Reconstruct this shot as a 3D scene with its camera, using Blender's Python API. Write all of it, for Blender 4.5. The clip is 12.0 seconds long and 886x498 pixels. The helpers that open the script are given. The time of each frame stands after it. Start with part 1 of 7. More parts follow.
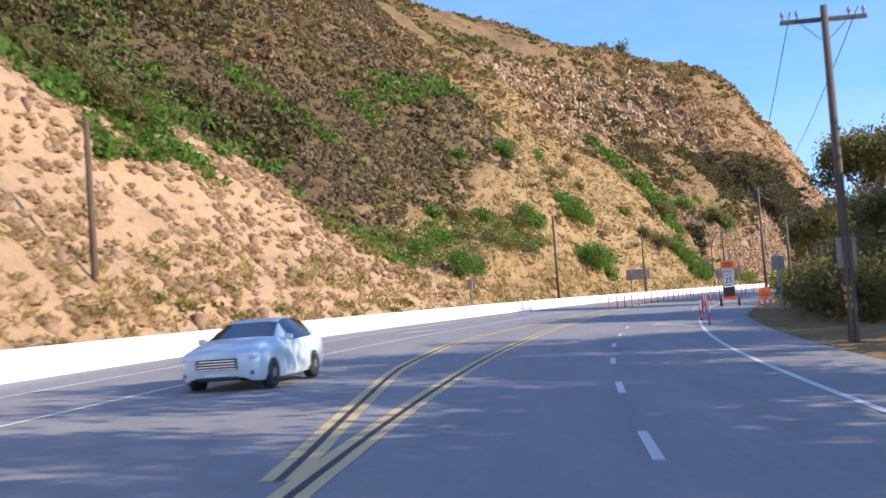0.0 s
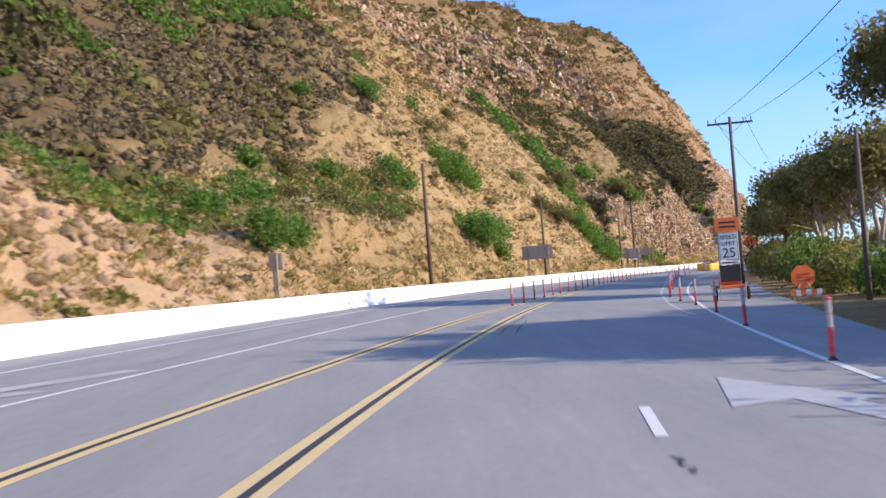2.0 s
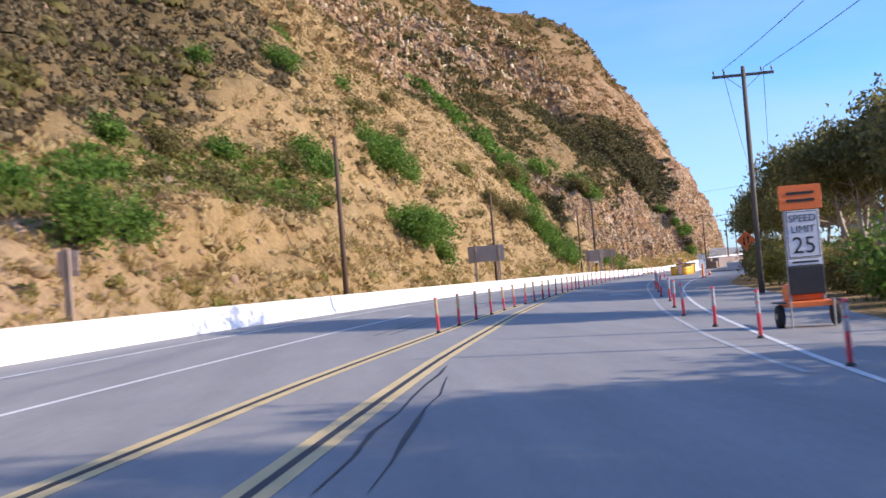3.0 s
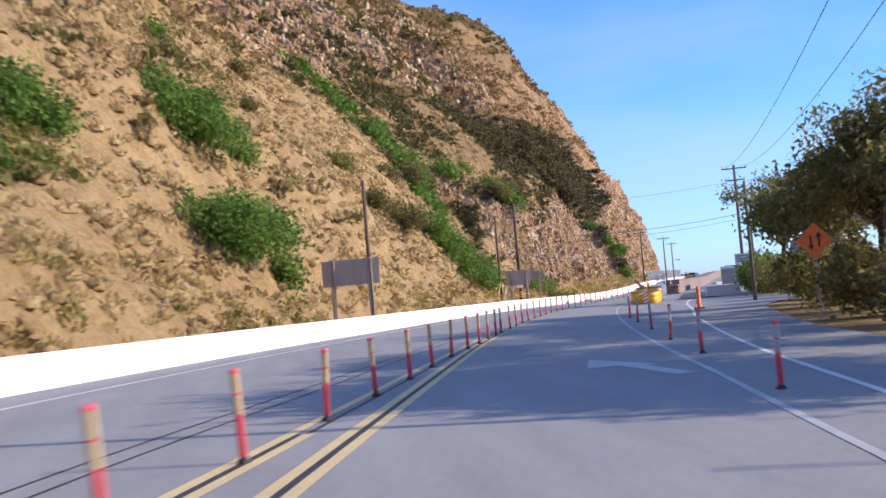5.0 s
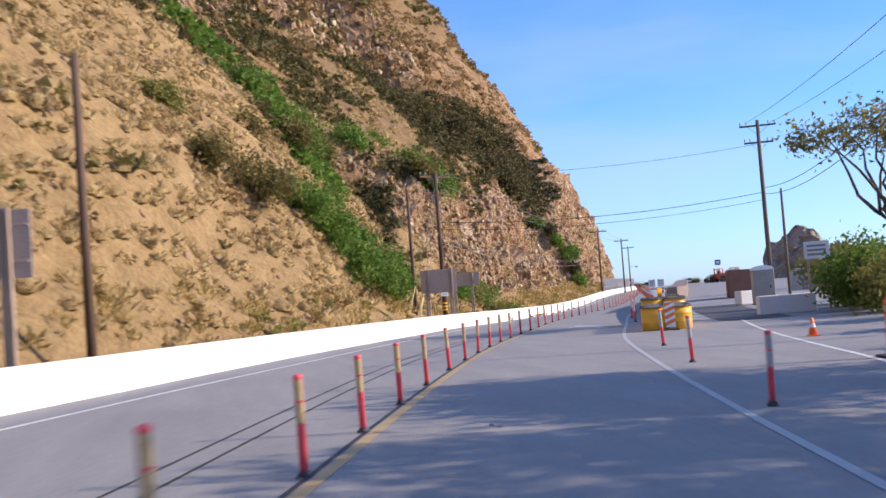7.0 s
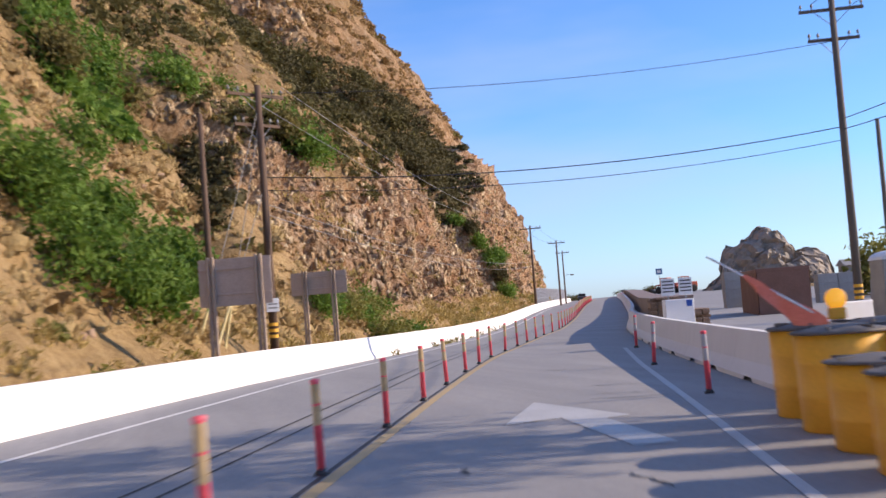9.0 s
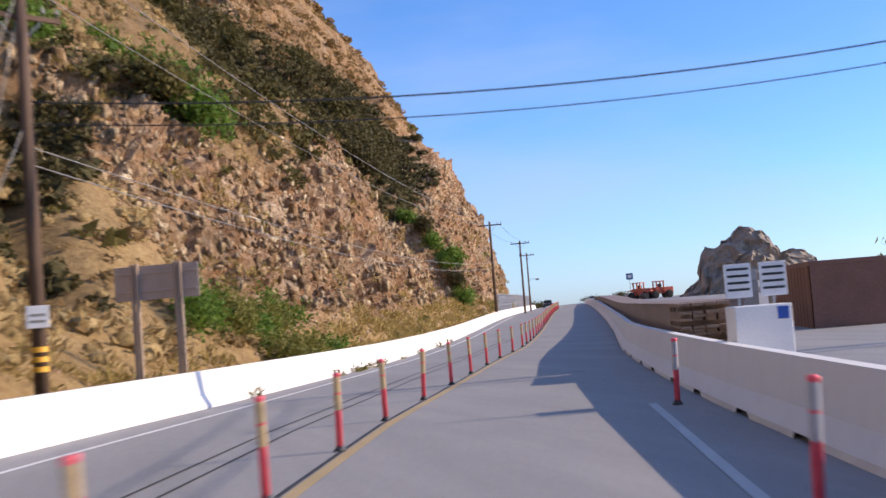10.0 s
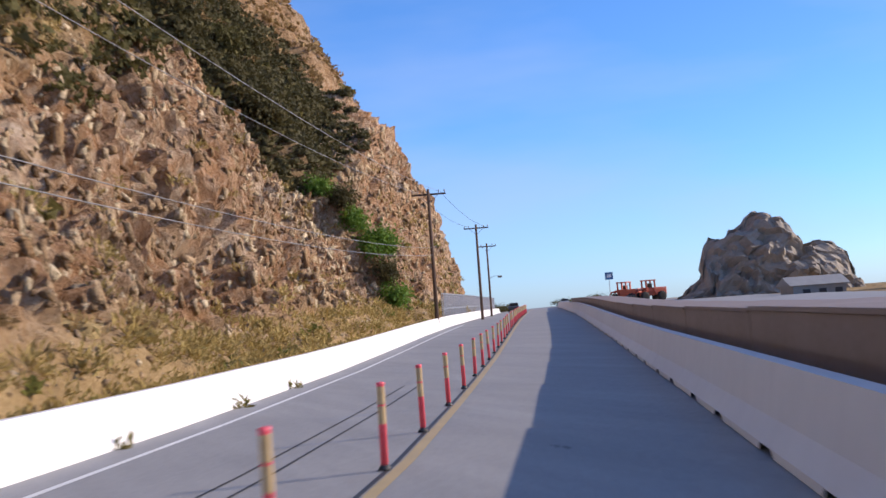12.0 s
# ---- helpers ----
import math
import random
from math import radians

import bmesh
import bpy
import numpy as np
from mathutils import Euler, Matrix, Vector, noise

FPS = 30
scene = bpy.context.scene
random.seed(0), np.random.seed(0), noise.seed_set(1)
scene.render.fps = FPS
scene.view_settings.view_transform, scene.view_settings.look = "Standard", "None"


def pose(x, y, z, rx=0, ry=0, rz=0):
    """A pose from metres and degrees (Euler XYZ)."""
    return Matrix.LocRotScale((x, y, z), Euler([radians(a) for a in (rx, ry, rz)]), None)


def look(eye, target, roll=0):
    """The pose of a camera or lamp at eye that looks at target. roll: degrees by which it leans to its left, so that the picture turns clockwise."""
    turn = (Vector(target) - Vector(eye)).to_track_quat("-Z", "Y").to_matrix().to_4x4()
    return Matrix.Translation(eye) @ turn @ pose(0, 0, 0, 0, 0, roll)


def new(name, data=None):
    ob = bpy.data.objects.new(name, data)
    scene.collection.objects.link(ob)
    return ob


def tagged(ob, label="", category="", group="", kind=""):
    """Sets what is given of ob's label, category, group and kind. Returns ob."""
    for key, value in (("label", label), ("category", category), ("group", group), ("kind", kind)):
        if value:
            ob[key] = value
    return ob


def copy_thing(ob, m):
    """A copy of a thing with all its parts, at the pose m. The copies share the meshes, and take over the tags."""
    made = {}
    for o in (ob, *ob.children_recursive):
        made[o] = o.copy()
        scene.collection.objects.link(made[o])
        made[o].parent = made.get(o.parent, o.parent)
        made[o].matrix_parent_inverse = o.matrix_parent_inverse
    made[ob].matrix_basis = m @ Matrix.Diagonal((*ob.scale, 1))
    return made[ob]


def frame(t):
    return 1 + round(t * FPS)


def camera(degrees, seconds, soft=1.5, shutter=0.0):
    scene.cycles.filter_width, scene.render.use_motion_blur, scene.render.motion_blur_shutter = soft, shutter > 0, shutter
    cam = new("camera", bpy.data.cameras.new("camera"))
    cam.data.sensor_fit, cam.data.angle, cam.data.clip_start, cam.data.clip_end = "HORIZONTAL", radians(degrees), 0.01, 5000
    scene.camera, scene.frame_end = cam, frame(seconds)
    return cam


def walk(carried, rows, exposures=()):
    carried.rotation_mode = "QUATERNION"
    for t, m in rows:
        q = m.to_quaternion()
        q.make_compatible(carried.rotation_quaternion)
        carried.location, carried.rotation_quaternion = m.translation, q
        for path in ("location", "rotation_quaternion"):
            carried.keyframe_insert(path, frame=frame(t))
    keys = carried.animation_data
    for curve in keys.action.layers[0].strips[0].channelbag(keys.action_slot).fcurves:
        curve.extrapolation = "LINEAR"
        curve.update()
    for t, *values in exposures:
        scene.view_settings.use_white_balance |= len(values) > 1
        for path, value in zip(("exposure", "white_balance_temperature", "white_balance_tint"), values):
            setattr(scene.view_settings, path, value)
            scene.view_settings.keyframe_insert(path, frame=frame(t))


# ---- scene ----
cam = camera(42.87, 12.0, shutter=0.4)
PATH = [
    (0.0, 0.000, 0.000, 1.601, 92.688, 4.282, 4.362),
    (0.5, 0.050, 8.685, 1.548, 92.485, 3.967, 3.444),
    (1.0, 0.384, 17.822, 1.553, 91.858, 4.111, 1.600),
    (1.5, 0.926, 27.046, 1.552, 91.433, 4.228, 0.309),
    (2.0, 1.690, 36.221, 1.548, 91.417, 4.364, -1.572),
    (2.5, 2.744, 45.287, 1.543, 91.497, 4.551, -2.711),
    (3.0, 4.015, 54.225, 1.548, 91.462, 4.541, -3.974),
    (3.2, 4.518, 57.775, 1.547, 91.546, 4.618, -4.514),
    (4.8, 9.834, 86.269, 1.549, 92.576, 5.134, -7.765),
    (5.0, 10.690, 89.924, 1.547, 92.485, 4.913, -8.157),
    (5.5, 12.778, 99.204, 1.542, 92.460, 4.677, -9.027),
    (6.0, 14.932, 108.409, 1.539, 92.420, 4.590, -9.926),
    (6.5, 17.158, 117.284, 1.540, 92.579, 4.314, -10.539),
    (7.0, 19.339, 125.684, 1.548, 92.683, 4.307, -11.325),
    (7.2, 20.216, 128.992, 1.556, 92.548, 4.330, -11.849),
    (8.8, 28.548, 155.674, 1.559, 92.862, 4.102, -14.940),
    (9.0, 29.629, 158.821, 1.550, 93.044, 4.309, -15.244),
    (9.5, 32.573, 166.713, 1.549, 93.073, 4.257, -15.806),
    (10.0, 35.826, 174.688, 1.549, 93.276, 4.458, -17.035),
    (10.5, 39.042, 182.609, 1.549, 93.413, 4.607, -17.772),
    (11.0, 42.356, 190.579, 1.555, 93.430, 4.570, -18.248),
    (11.5, 45.762, 198.384, 1.553, 93.405, 4.501, -18.711),
    (12.0, 49.104, 206.006, 1.567, 93.308, 4.166, -18.650),
]
walk(cam, [(t, pose(*p)) for t, *p in PATH], exposures=[(0.0, 0.68, 5060, 12), (5.0, 0.54, 4980, 14), (9.0, 0.44, 5420, 16), (12.0, 0.26, 5120, 14)])

# ---- light ----
SUN = Vector((0.96, -0.22, 0.435)).normalized()          # towards the sun, low over the sea side of the road
world = bpy.data.worlds.new("sky")
scene.world = world
world.use_nodes = True
wn = world.node_tree.nodes
sky = wn.new("ShaderNodeTexSky")
sky.sky_type = "NISHITA"
sky.sun_disc = False
sky.sun_elevation = math.asin(SUN.z)
sky.sun_rotation = math.atan2(SUN.x, SUN.y)
sky.altitude = 10
sky.air_density, sky.dust_density, sky.ozone_density = 0.84, 0.4, 5.0
wl = world.node_tree.links
wc = wn.new("ShaderNodeTexCoord")
wm = wn.new("ShaderNodeMapping")
wm.inputs["Scale"].default_value = (1.2, 1.2, 5.0)
wm.inputs["Rotation"].default_value = (0.12, 0.2, 0.0)
cirrus = wn.new("ShaderNodeTexNoise")
cirrus.inputs["Scale"].default_value, cirrus.inputs["Detail"].default_value, cirrus.inputs["Roughness"].default_value = 1.6, 5, 0.5
veil = wn.new("ShaderNodeValToRGB")
veil.color_ramp.elements[0].position, veil.color_ramp.elements[0].color = 0.39, (0, 0, 0, 1)
veil.color_ramp.elements[1].position, veil.color_ramp.elements[1].color = 0.72, (0.55, 0.55, 0.55, 1)
blend = wn.new("ShaderNodeMix")
blend.data_type = "RGBA"
blend.inputs[7].default_value = (3.5, 3.6, 4.0, 1)
wl.new(wc.outputs["Generated"], wm.inputs[0])
wl.new(wm.outputs[0], cirrus.inputs["Vector"])
wl.new(cirrus.outputs[0], veil.inputs[0])
wl.new(veil.outputs[0], blend.inputs[0])
wl.new(sky.outputs[0], blend.inputs[6])
wl.new(blend.outputs[2], wn["Background"].inputs[0])
wn["Background"].inputs[1].default_value = 0.146
sun = new("sun", bpy.data.lights.new("sun", "SUN"))
sun.data.energy, sun.data.angle, sun.data.color = 5.0, radians(0.5), (1.0, 0.725, 0.43)
sun.matrix_world = look(SUN * 50, (0, 0, 0))
scene.view_settings.exposure = 0.0

# ---- road geometry: a smooth centre line, stations s along it and offsets o to its right ----
CENTRE = [(0, 0), (0.38, 17.82), (1.69, 36.22), (4.52, 57.78), (9.83, 86.27), (14.93, 108.41), (20.22, 128.99),
          (28.55, 155.67), (35.83, 174.69), (42.36, 190.58), (49.10, 206.01)]
HEAD_IN, HEAD_OUT = Vector((0.0, 1.0)), Vector((0.4008, 0.9162))


def centre_line():
    pts = [Vector(p) for p in CENTRE]
    pts = [pts[0] - HEAD_IN * d for d in (400, 200, 80, 40, 20)] + pts + [pts[-1] + HEAD_OUT * d for d in (16, 40, 80, 200, 500, 1000)]
    out = []
    for i in range(1, len(pts) - 2):
        a, b = pts[i], pts[i + 1]
        ln = (b - a).length
        ta = (pts[i + 1] - pts[i - 1]).normalized() * ln
        tb = (pts[i + 2] - pts[i]).normalized() * ln
        n = max(2, int(ln))
        for k in range(n):
            u = k / n
            out.append(a * (2 * u**3 - 3 * u**2 + 1) + ta * (u**3 - 2 * u**2 + u) + b * (-2 * u**3 + 3 * u**2) + tb * (u**3 - u**2))
    out = np.array([tuple(p) for p in out])
    s = np.concatenate([[0], np.cumsum(np.linalg.norm(np.diff(out, axis=0), axis=1))])
    s -= s[int(np.argmin(np.linalg.norm(out, axis=1)))]
    d = np.gradient(out, axis=0)
    d /= np.linalg.norm(d, axis=1)[:, None]
    return s, out, d


LINE_S, LINE_P, LINE_T = centre_line()


def tangent(s):
    return np.array([np.interp(s, LINE_S, LINE_T[:, 0]), np.interp(s, LINE_S, LINE_T[:, 1])])


def bank(s):
    return np.interp(s, (-60, 90, 115, 160, 190, 205, 222), (0.03, 0.03, 0.025, 0.012, 0.0, -0.015, -0.03))


def flat(s, o):
    """World x, y of station s and offset o (arrays or numbers)."""
    s, o = np.asarray(s, float), np.asarray(o, float)
    tx, ty = np.interp(s, LINE_S, LINE_T[:, 0]), np.interp(s, LINE_S, LINE_T[:, 1])
    ln = np.hypot(tx, ty)
    tx, ty = tx / ln, ty / ln
    near, far = np.clip(o, -250, 150), o - np.clip(o, -250, 150)
    x = np.interp(s, LINE_S, LINE_P[:, 0]) + ty * near + 0.97 * far
    y = np.interp(s, LINE_S, LINE_P[:, 1]) - tx * near - 0.22 * far
    return x, y


def rise(s):
    """The road climbs gently far ahead."""
    return np.interp(s, (234, 250, 262, 280, 300, 340, 400, 460), (0, 0.10, 0.28, 0.58, 0.82, 1.05, 1.25, 1.35))


def road_z(s, o):
    return bank(s) * np.clip(-np.asarray(o, float), -6.5, 14) + rise(s)


def at(s, o, z=0.0):
    """A point at height z over the road's plane."""
    x, y = flat(s, o)
    return Vector((float(x), float(y), float(road_z(s, o)) + z))


def heading(s):
    t = tangent(s)
    return math.degrees(math.atan2(-t[0], t[1]))


def put(s, o, z=0.0, turn=0.0):
    """A pose at a station: x to the road's right, y along it, turned left by turn degrees."""
    p = at(s, o, z)
    return pose(p.x, p.y, p.z, 0, 0, heading(s) + turn)


def barrier_left(s):
    return np.interp(s, (-60, 35, 60, 90, 115, 135, 148, 170, 190, 205, 225, 300), (-13.8, -13.6, -13.0, -11.8, -11.0, -10.1, -9.3, -8.8, -8.3, -7.5, -6.9, -6.9))


def post_line(s):
    return np.interp(s, (60, 71, 85, 97, 103, 112, 118, 125, 138, 150, 170, 182, 196, 202, 212, 218, 222, 226, 240, 420),
                     (-4.0, -3.9, -3.4, -3.03, -2.92, -2.55, -2.42, -2.2, -2.2, -2.3, -2.42, -2.52, -2.62, -2.45, -2.26, -2.1, -1.9, -1.77, -1.73, -1.73))


def barrier_right(s):
    return np.interp(s, (176, 185, 197, 205, 212, 216, 221, 231, 252, 420), (3.15, 2.72, 2.12, 1.86, 1.68, 1.79, 1.88, 2.14, 2.45, 2.65))


# ---- helpers for meshes ----
def mesh_of(name, verts, faces, mats=(), smooth=False):
    me = bpy.data.meshes.new(name)
    me.from_pydata([tuple(v) for v in verts], [], [tuple(f) for f in faces])
    for m in mats:
        me.materials.append(m)
    if smooth:
        me.polygons.foreach_set("use_smooth", [True] * len(me.polygons))
    me.update()
    return me


def mesh_np(name, verts, tris, mat, smooth=False):
    """A mesh from numpy arrays of vertices and equal-sided faces."""
    me = bpy.data.meshes.new(name)
    verts, tris = np.asarray(verts, np.float32), np.asarray(tris, np.int32)
    k = tris.shape[1]
    me.vertices.add(len(verts))
    me.vertices.foreach_set("co", verts.ravel())
    me.loops.add(tris.size)
    me.loops.foreach_set("vertex_index", tris.ravel())
    me.polygons.add(len(tris))
    me.polygons.foreach_set("loop_start", np.arange(0, tris.size, k, dtype=np.int32))
    me.polygons.foreach_set("loop_total", np.full(len(tris), k, np.int32))
    if smooth:
        me.polygons.foreach_set("use_smooth", np.ones(len(tris), bool))
    me.materials.append(mat)
    me.update(calc_edges=True)
    me.validate()
    return me


def part(name, bm, material, parent=None, label="", smooth=False):
    """Links a bmesh as one mesh object, under its parent if there is one."""
    me = bpy.data.meshes.new(name)
    bm.normal_update()
    bm.to_mesh(me)
    bm.free()
    for m in material if isinstance(material, (tuple, list)) else (material,):
        me.materials.append(m)
    if smooth:
        me.polygons.foreach_set("use_smooth", [True] * len(me.polygons))
    ob = new(name, me)
    if parent is not None:
        ob.parent = parent
    if label:
        ob["label"] = label
    return ob


def box(bm, x0, x1, y0, y1, z0, z1, bevel=0.0, m=None):
    r = bmesh.ops.create_cube(bm, size=1.0)
    vs = r["verts"]
    for v in vs:
        v.co = Vector((x0 + (v.co.x + 0.5) * (x1 - x0), y0 + (v.co.y + 0.5) * (y1 - y0), z0 + (v.co.z + 0.5) * (z1 - z0)))
    if m is not None:
        bmesh.ops.transform(bm, matrix=m, verts=vs)
    if bevel:
        es = list({e for v in vs for e in v.link_edges})
        bmesh.ops.bevel(bm, geom=es, offset=bevel, segments=2, affect="EDGES", profile=0.5)
    return bm


def tube(bm, points, radii, sides=10, cap=True):
    """A tapered tube through points."""
    pts = [Vector(p) for p in points]
    rings = []
    for i, p in enumerate(pts):
        d = (pts[min(i + 1, len(pts) - 1)] - pts[max(i - 1, 0)]).normalized()
        a = d.orthogonal().normalized() if abs(d.z) < 0.99 else Vector((1, 0, 0))
        a = (a - d * a.dot(d)).normalized()
        b = d.cross(a)
        rings.append([bm.verts.new(p + (a * math.cos(2 * math.pi * k / sides) + b * math.sin(2 * math.pi * k / sides)) * radii[i]) for k in range(sides)])
    for r0, r1 in zip(rings, rings[1:]):
        for k in range(sides):
            bm.faces.new((r0[k], r0[(k + 1) % sides], r1[(k + 1) % sides], r1[k]))
    if cap:
        bm.faces.new(rings[0][::-1])
        bm.faces.new(rings[-1])
    return bm


def lathe(bm, profile, sides=20, m=None):
    rings = []
    for r, z in profile:
        rings.append([bm.verts.new((r * math.cos(2 * math.pi * k / sides), r * math.sin(2 * math.pi * k / sides), z)) for k in range(sides)])
    for r0, r1 in zip(rings, rings[1:]):
        for k in range(sides):
            bm.faces.new((r0[k], r0[(k + 1) % sides], r1[(k + 1) % sides], r1[k]))
    bm.faces.new(rings[0][::-1])
    bm.faces.new(rings[-1])
    if m is not None:
        bmesh.ops.transform(bm, matrix=m, verts=[v for r in rings for v in r])
    return bm


def empty(name, m, label, category, group="", kind=""):
    ob = new(name)
    ob.matrix_world = m
    return tagged(ob, label, category, group, kind)


# ---- materials ----
def node_mat(name):
    m = bpy.data.materials.new(name)
    m.use_nodes = True
    nt = m.node_tree
    return m, nt, nt.nodes["Principled BSDF"]


def ramp(nt, fac, stops):
    r = nt.nodes.new("ShaderNodeValToRGB")
    while len(r.color_ramp.elements) < len(stops):
        r.color_ramp.elements.new(0.5)
    for e, (p, c) in zip(r.color_ramp.elements, stops):
        e.position, e.color = p, (*c, 1) if len(c) == 3 else c
    nt.links.new(fac, r.inputs[0])
    return r.outputs[0]


def noise_tex(nt, scale, detail=6, rough=0.6, coords=None, stretch=None):
    n = nt.nodes.new("ShaderNodeTexNoise")
    n.inputs["Scale"].default_value, n.inputs["Detail"].default_value, n.inputs["Roughness"].default_value = scale, detail, rough
    c = coords
    if c is None:
        c = nt.nodes.new("ShaderNodeTexCoord").outputs["Object"]
    if stretch is not None:
        mp = nt.nodes.new("ShaderNodeMapping")
        mp.inputs["Scale"].default_value = stretch
        nt.links.new(c, mp.inputs[0])
        c = mp.outputs[0]
    nt.links.new(c, n.inputs["Vector"])
    return n.outputs[0]


def mix(nt, fac, a, b, mode="MIX"):
    m = nt.nodes.new("ShaderNodeMix")
    m.data_type, m.blend_type = "RGBA", mode
    for sock, v in ((m.inputs[0], fac), (m.inputs[6], a), (m.inputs[7], b)):
        if hasattr(v, "links"):
            nt.links.new(v, sock)
        elif isinstance(v, (int, float)):
            sock.default_value = v
        else:
            sock.default_value = (*v, 1)
    return m.outputs[2]


def bump(nt, bsdf, height, strength=0.3, dist=0.02):
    b = nt.nodes.new("ShaderNodeBump")
    b.inputs["Strength"].default_value, b.inputs["Distance"].default_value = strength, dist
    nt.links.new(height, b.inputs["Height"])
    nt.links.new(b.outputs[0], bsdf.inputs["Normal"])


def plain(name, dark, light, scale=3.0, fine=40.0, rough=0.7, metal=0.0, bumps=0.2, dist=0.01, geo=False, stretch=None, spec=0.5):
    """Two-scale varied colour with fine relief."""
    m, nt, b = node_mat(name)
    co = nt.nodes.new("ShaderNodeNewGeometry").outputs["Position"] if geo else None
    big, small = noise_tex(nt, scale, 5, 0.6, co, stretch), noise_tex(nt, fine, 4, 0.6, co, stretch)
    c1 = ramp(nt, big, [(0.3, dark), (0.7, light)])
    c2 = ramp(nt, small, [(0.25, tuple(v * 0.72 for v in dark)), (0.75, tuple(min(1, v * 1.12) for v in light))])
    nt.links.new(mix(nt, 0.4, c1, c2), b.inputs["Base Color"])
    b.inputs["Roughness"].default_value, b.inputs["Metallic"].default_value = rough, metal
    b.inputs["Specular IOR Level"].default_value = spec
    if bumps:
        bump(nt, b, small, bumps, dist)
    return m


def leaf_mat(name, c0, c1, c2, rough=0.55, trans=0.25):
    """Foliage whose colour changes from leaf to leaf."""
    m, nt, b = node_mat(name)
    g = nt.nodes.new("ShaderNodeNewGeometry")
    n = noise_tex(nt, 0.6, 3, 0.6, g.outputs["Position"])
    a = ramp(nt, g.outputs["Random Per Island"], [(0.0, c0), (0.55, c1), (1.0, c2)])
    d = ramp(nt, n, [(0.35, tuple(v * 0.7 for v in c0)), (0.7, c2)])
    col = mix(nt, 0.35, a, d)
    f = noise_tex(nt, 11, 4, 0.7, g.outputs["Position"])
    col = mix(nt, 0.75, col, ramp(nt, f, [(0.3, (0.45, 0.45, 0.45)), (0.5, (0.95, 0.95, 0.95)), (0.75, (1.45, 1.4, 1.35))]), "MULTIPLY")
    bump(nt, b, f, 1.0, 0.12)
    nt.links.new(col, b.inputs["Base Color"])
    b.inputs["Roughness"].default_value = rough
    b.inputs["Specular IOR Level"].default_value = 0.25
    if trans:
        t = nt.nodes.new("ShaderNodeBsdfTranslucent")
        nt.links.new(col, t.inputs[0])
        mx = nt.nodes.new("ShaderNodeMixShader")
        mx.inputs[0].default_value = trans
        nt.links.new(b.outputs[0], mx.inputs[1])
        nt.links.new(t.outputs[0], mx.inputs[2])
        nt.links.new(mx.outputs[0], nt.nodes["Material Output"].inputs[0])
    return m


def asphalt_mat():
    m, nt, b = node_mat("asphalt")
    pos = nt.nodes.new("ShaderNodeNewGeometry").outputs["Position"]
    grain = noise_tex(nt, 55, 4, 0.7, pos)
    speck = noise_tex(nt, 9, 5, 0.75, pos)
    patch = noise_tex(nt, 0.3, 6, 0.65, pos)
    wear = noise_tex(nt, 1.0, 6, 0.65, pos, (1.0, 0.1, 1.0))
    c = ramp(nt, patch, [(0.3, (0.234, 0.230, 0.228)), (0.7, (0.348, 0.342, 0.336))])
    c = mix(nt, 0.45, c, ramp(nt, wear, [(0.36, (0.199, 0.197, 0.196)), (0.52, (0.302, 0.296, 0.291)), (0.68, (0.422, 0.413, 0.405))]))
    c = mix(nt, 0.25, c, ramp(nt, speck, [(0.35, (0.148, 0.148, 0.148)), (0.68, (0.445, 0.435, 0.429))]))
    c = mix(nt, 0.3, c, ramp(nt, grain, [(0.3, (0.165, 0.165, 0.165)), (0.72, (0.410, 0.401, 0.394))]))
    nt.links.new(c, b.inputs["Base Color"])
    nt.links.new(ramp(nt, patch, [(0.3, (0.7, 0.7, 0.7)), (0.7, (0.9, 0.9, 0.9))]), b.inputs["Roughness"])
    b.inputs["Specular IOR Level"].default_value = 0.35
    bump(nt, b, grain, 0.35, 0.006)
    return m


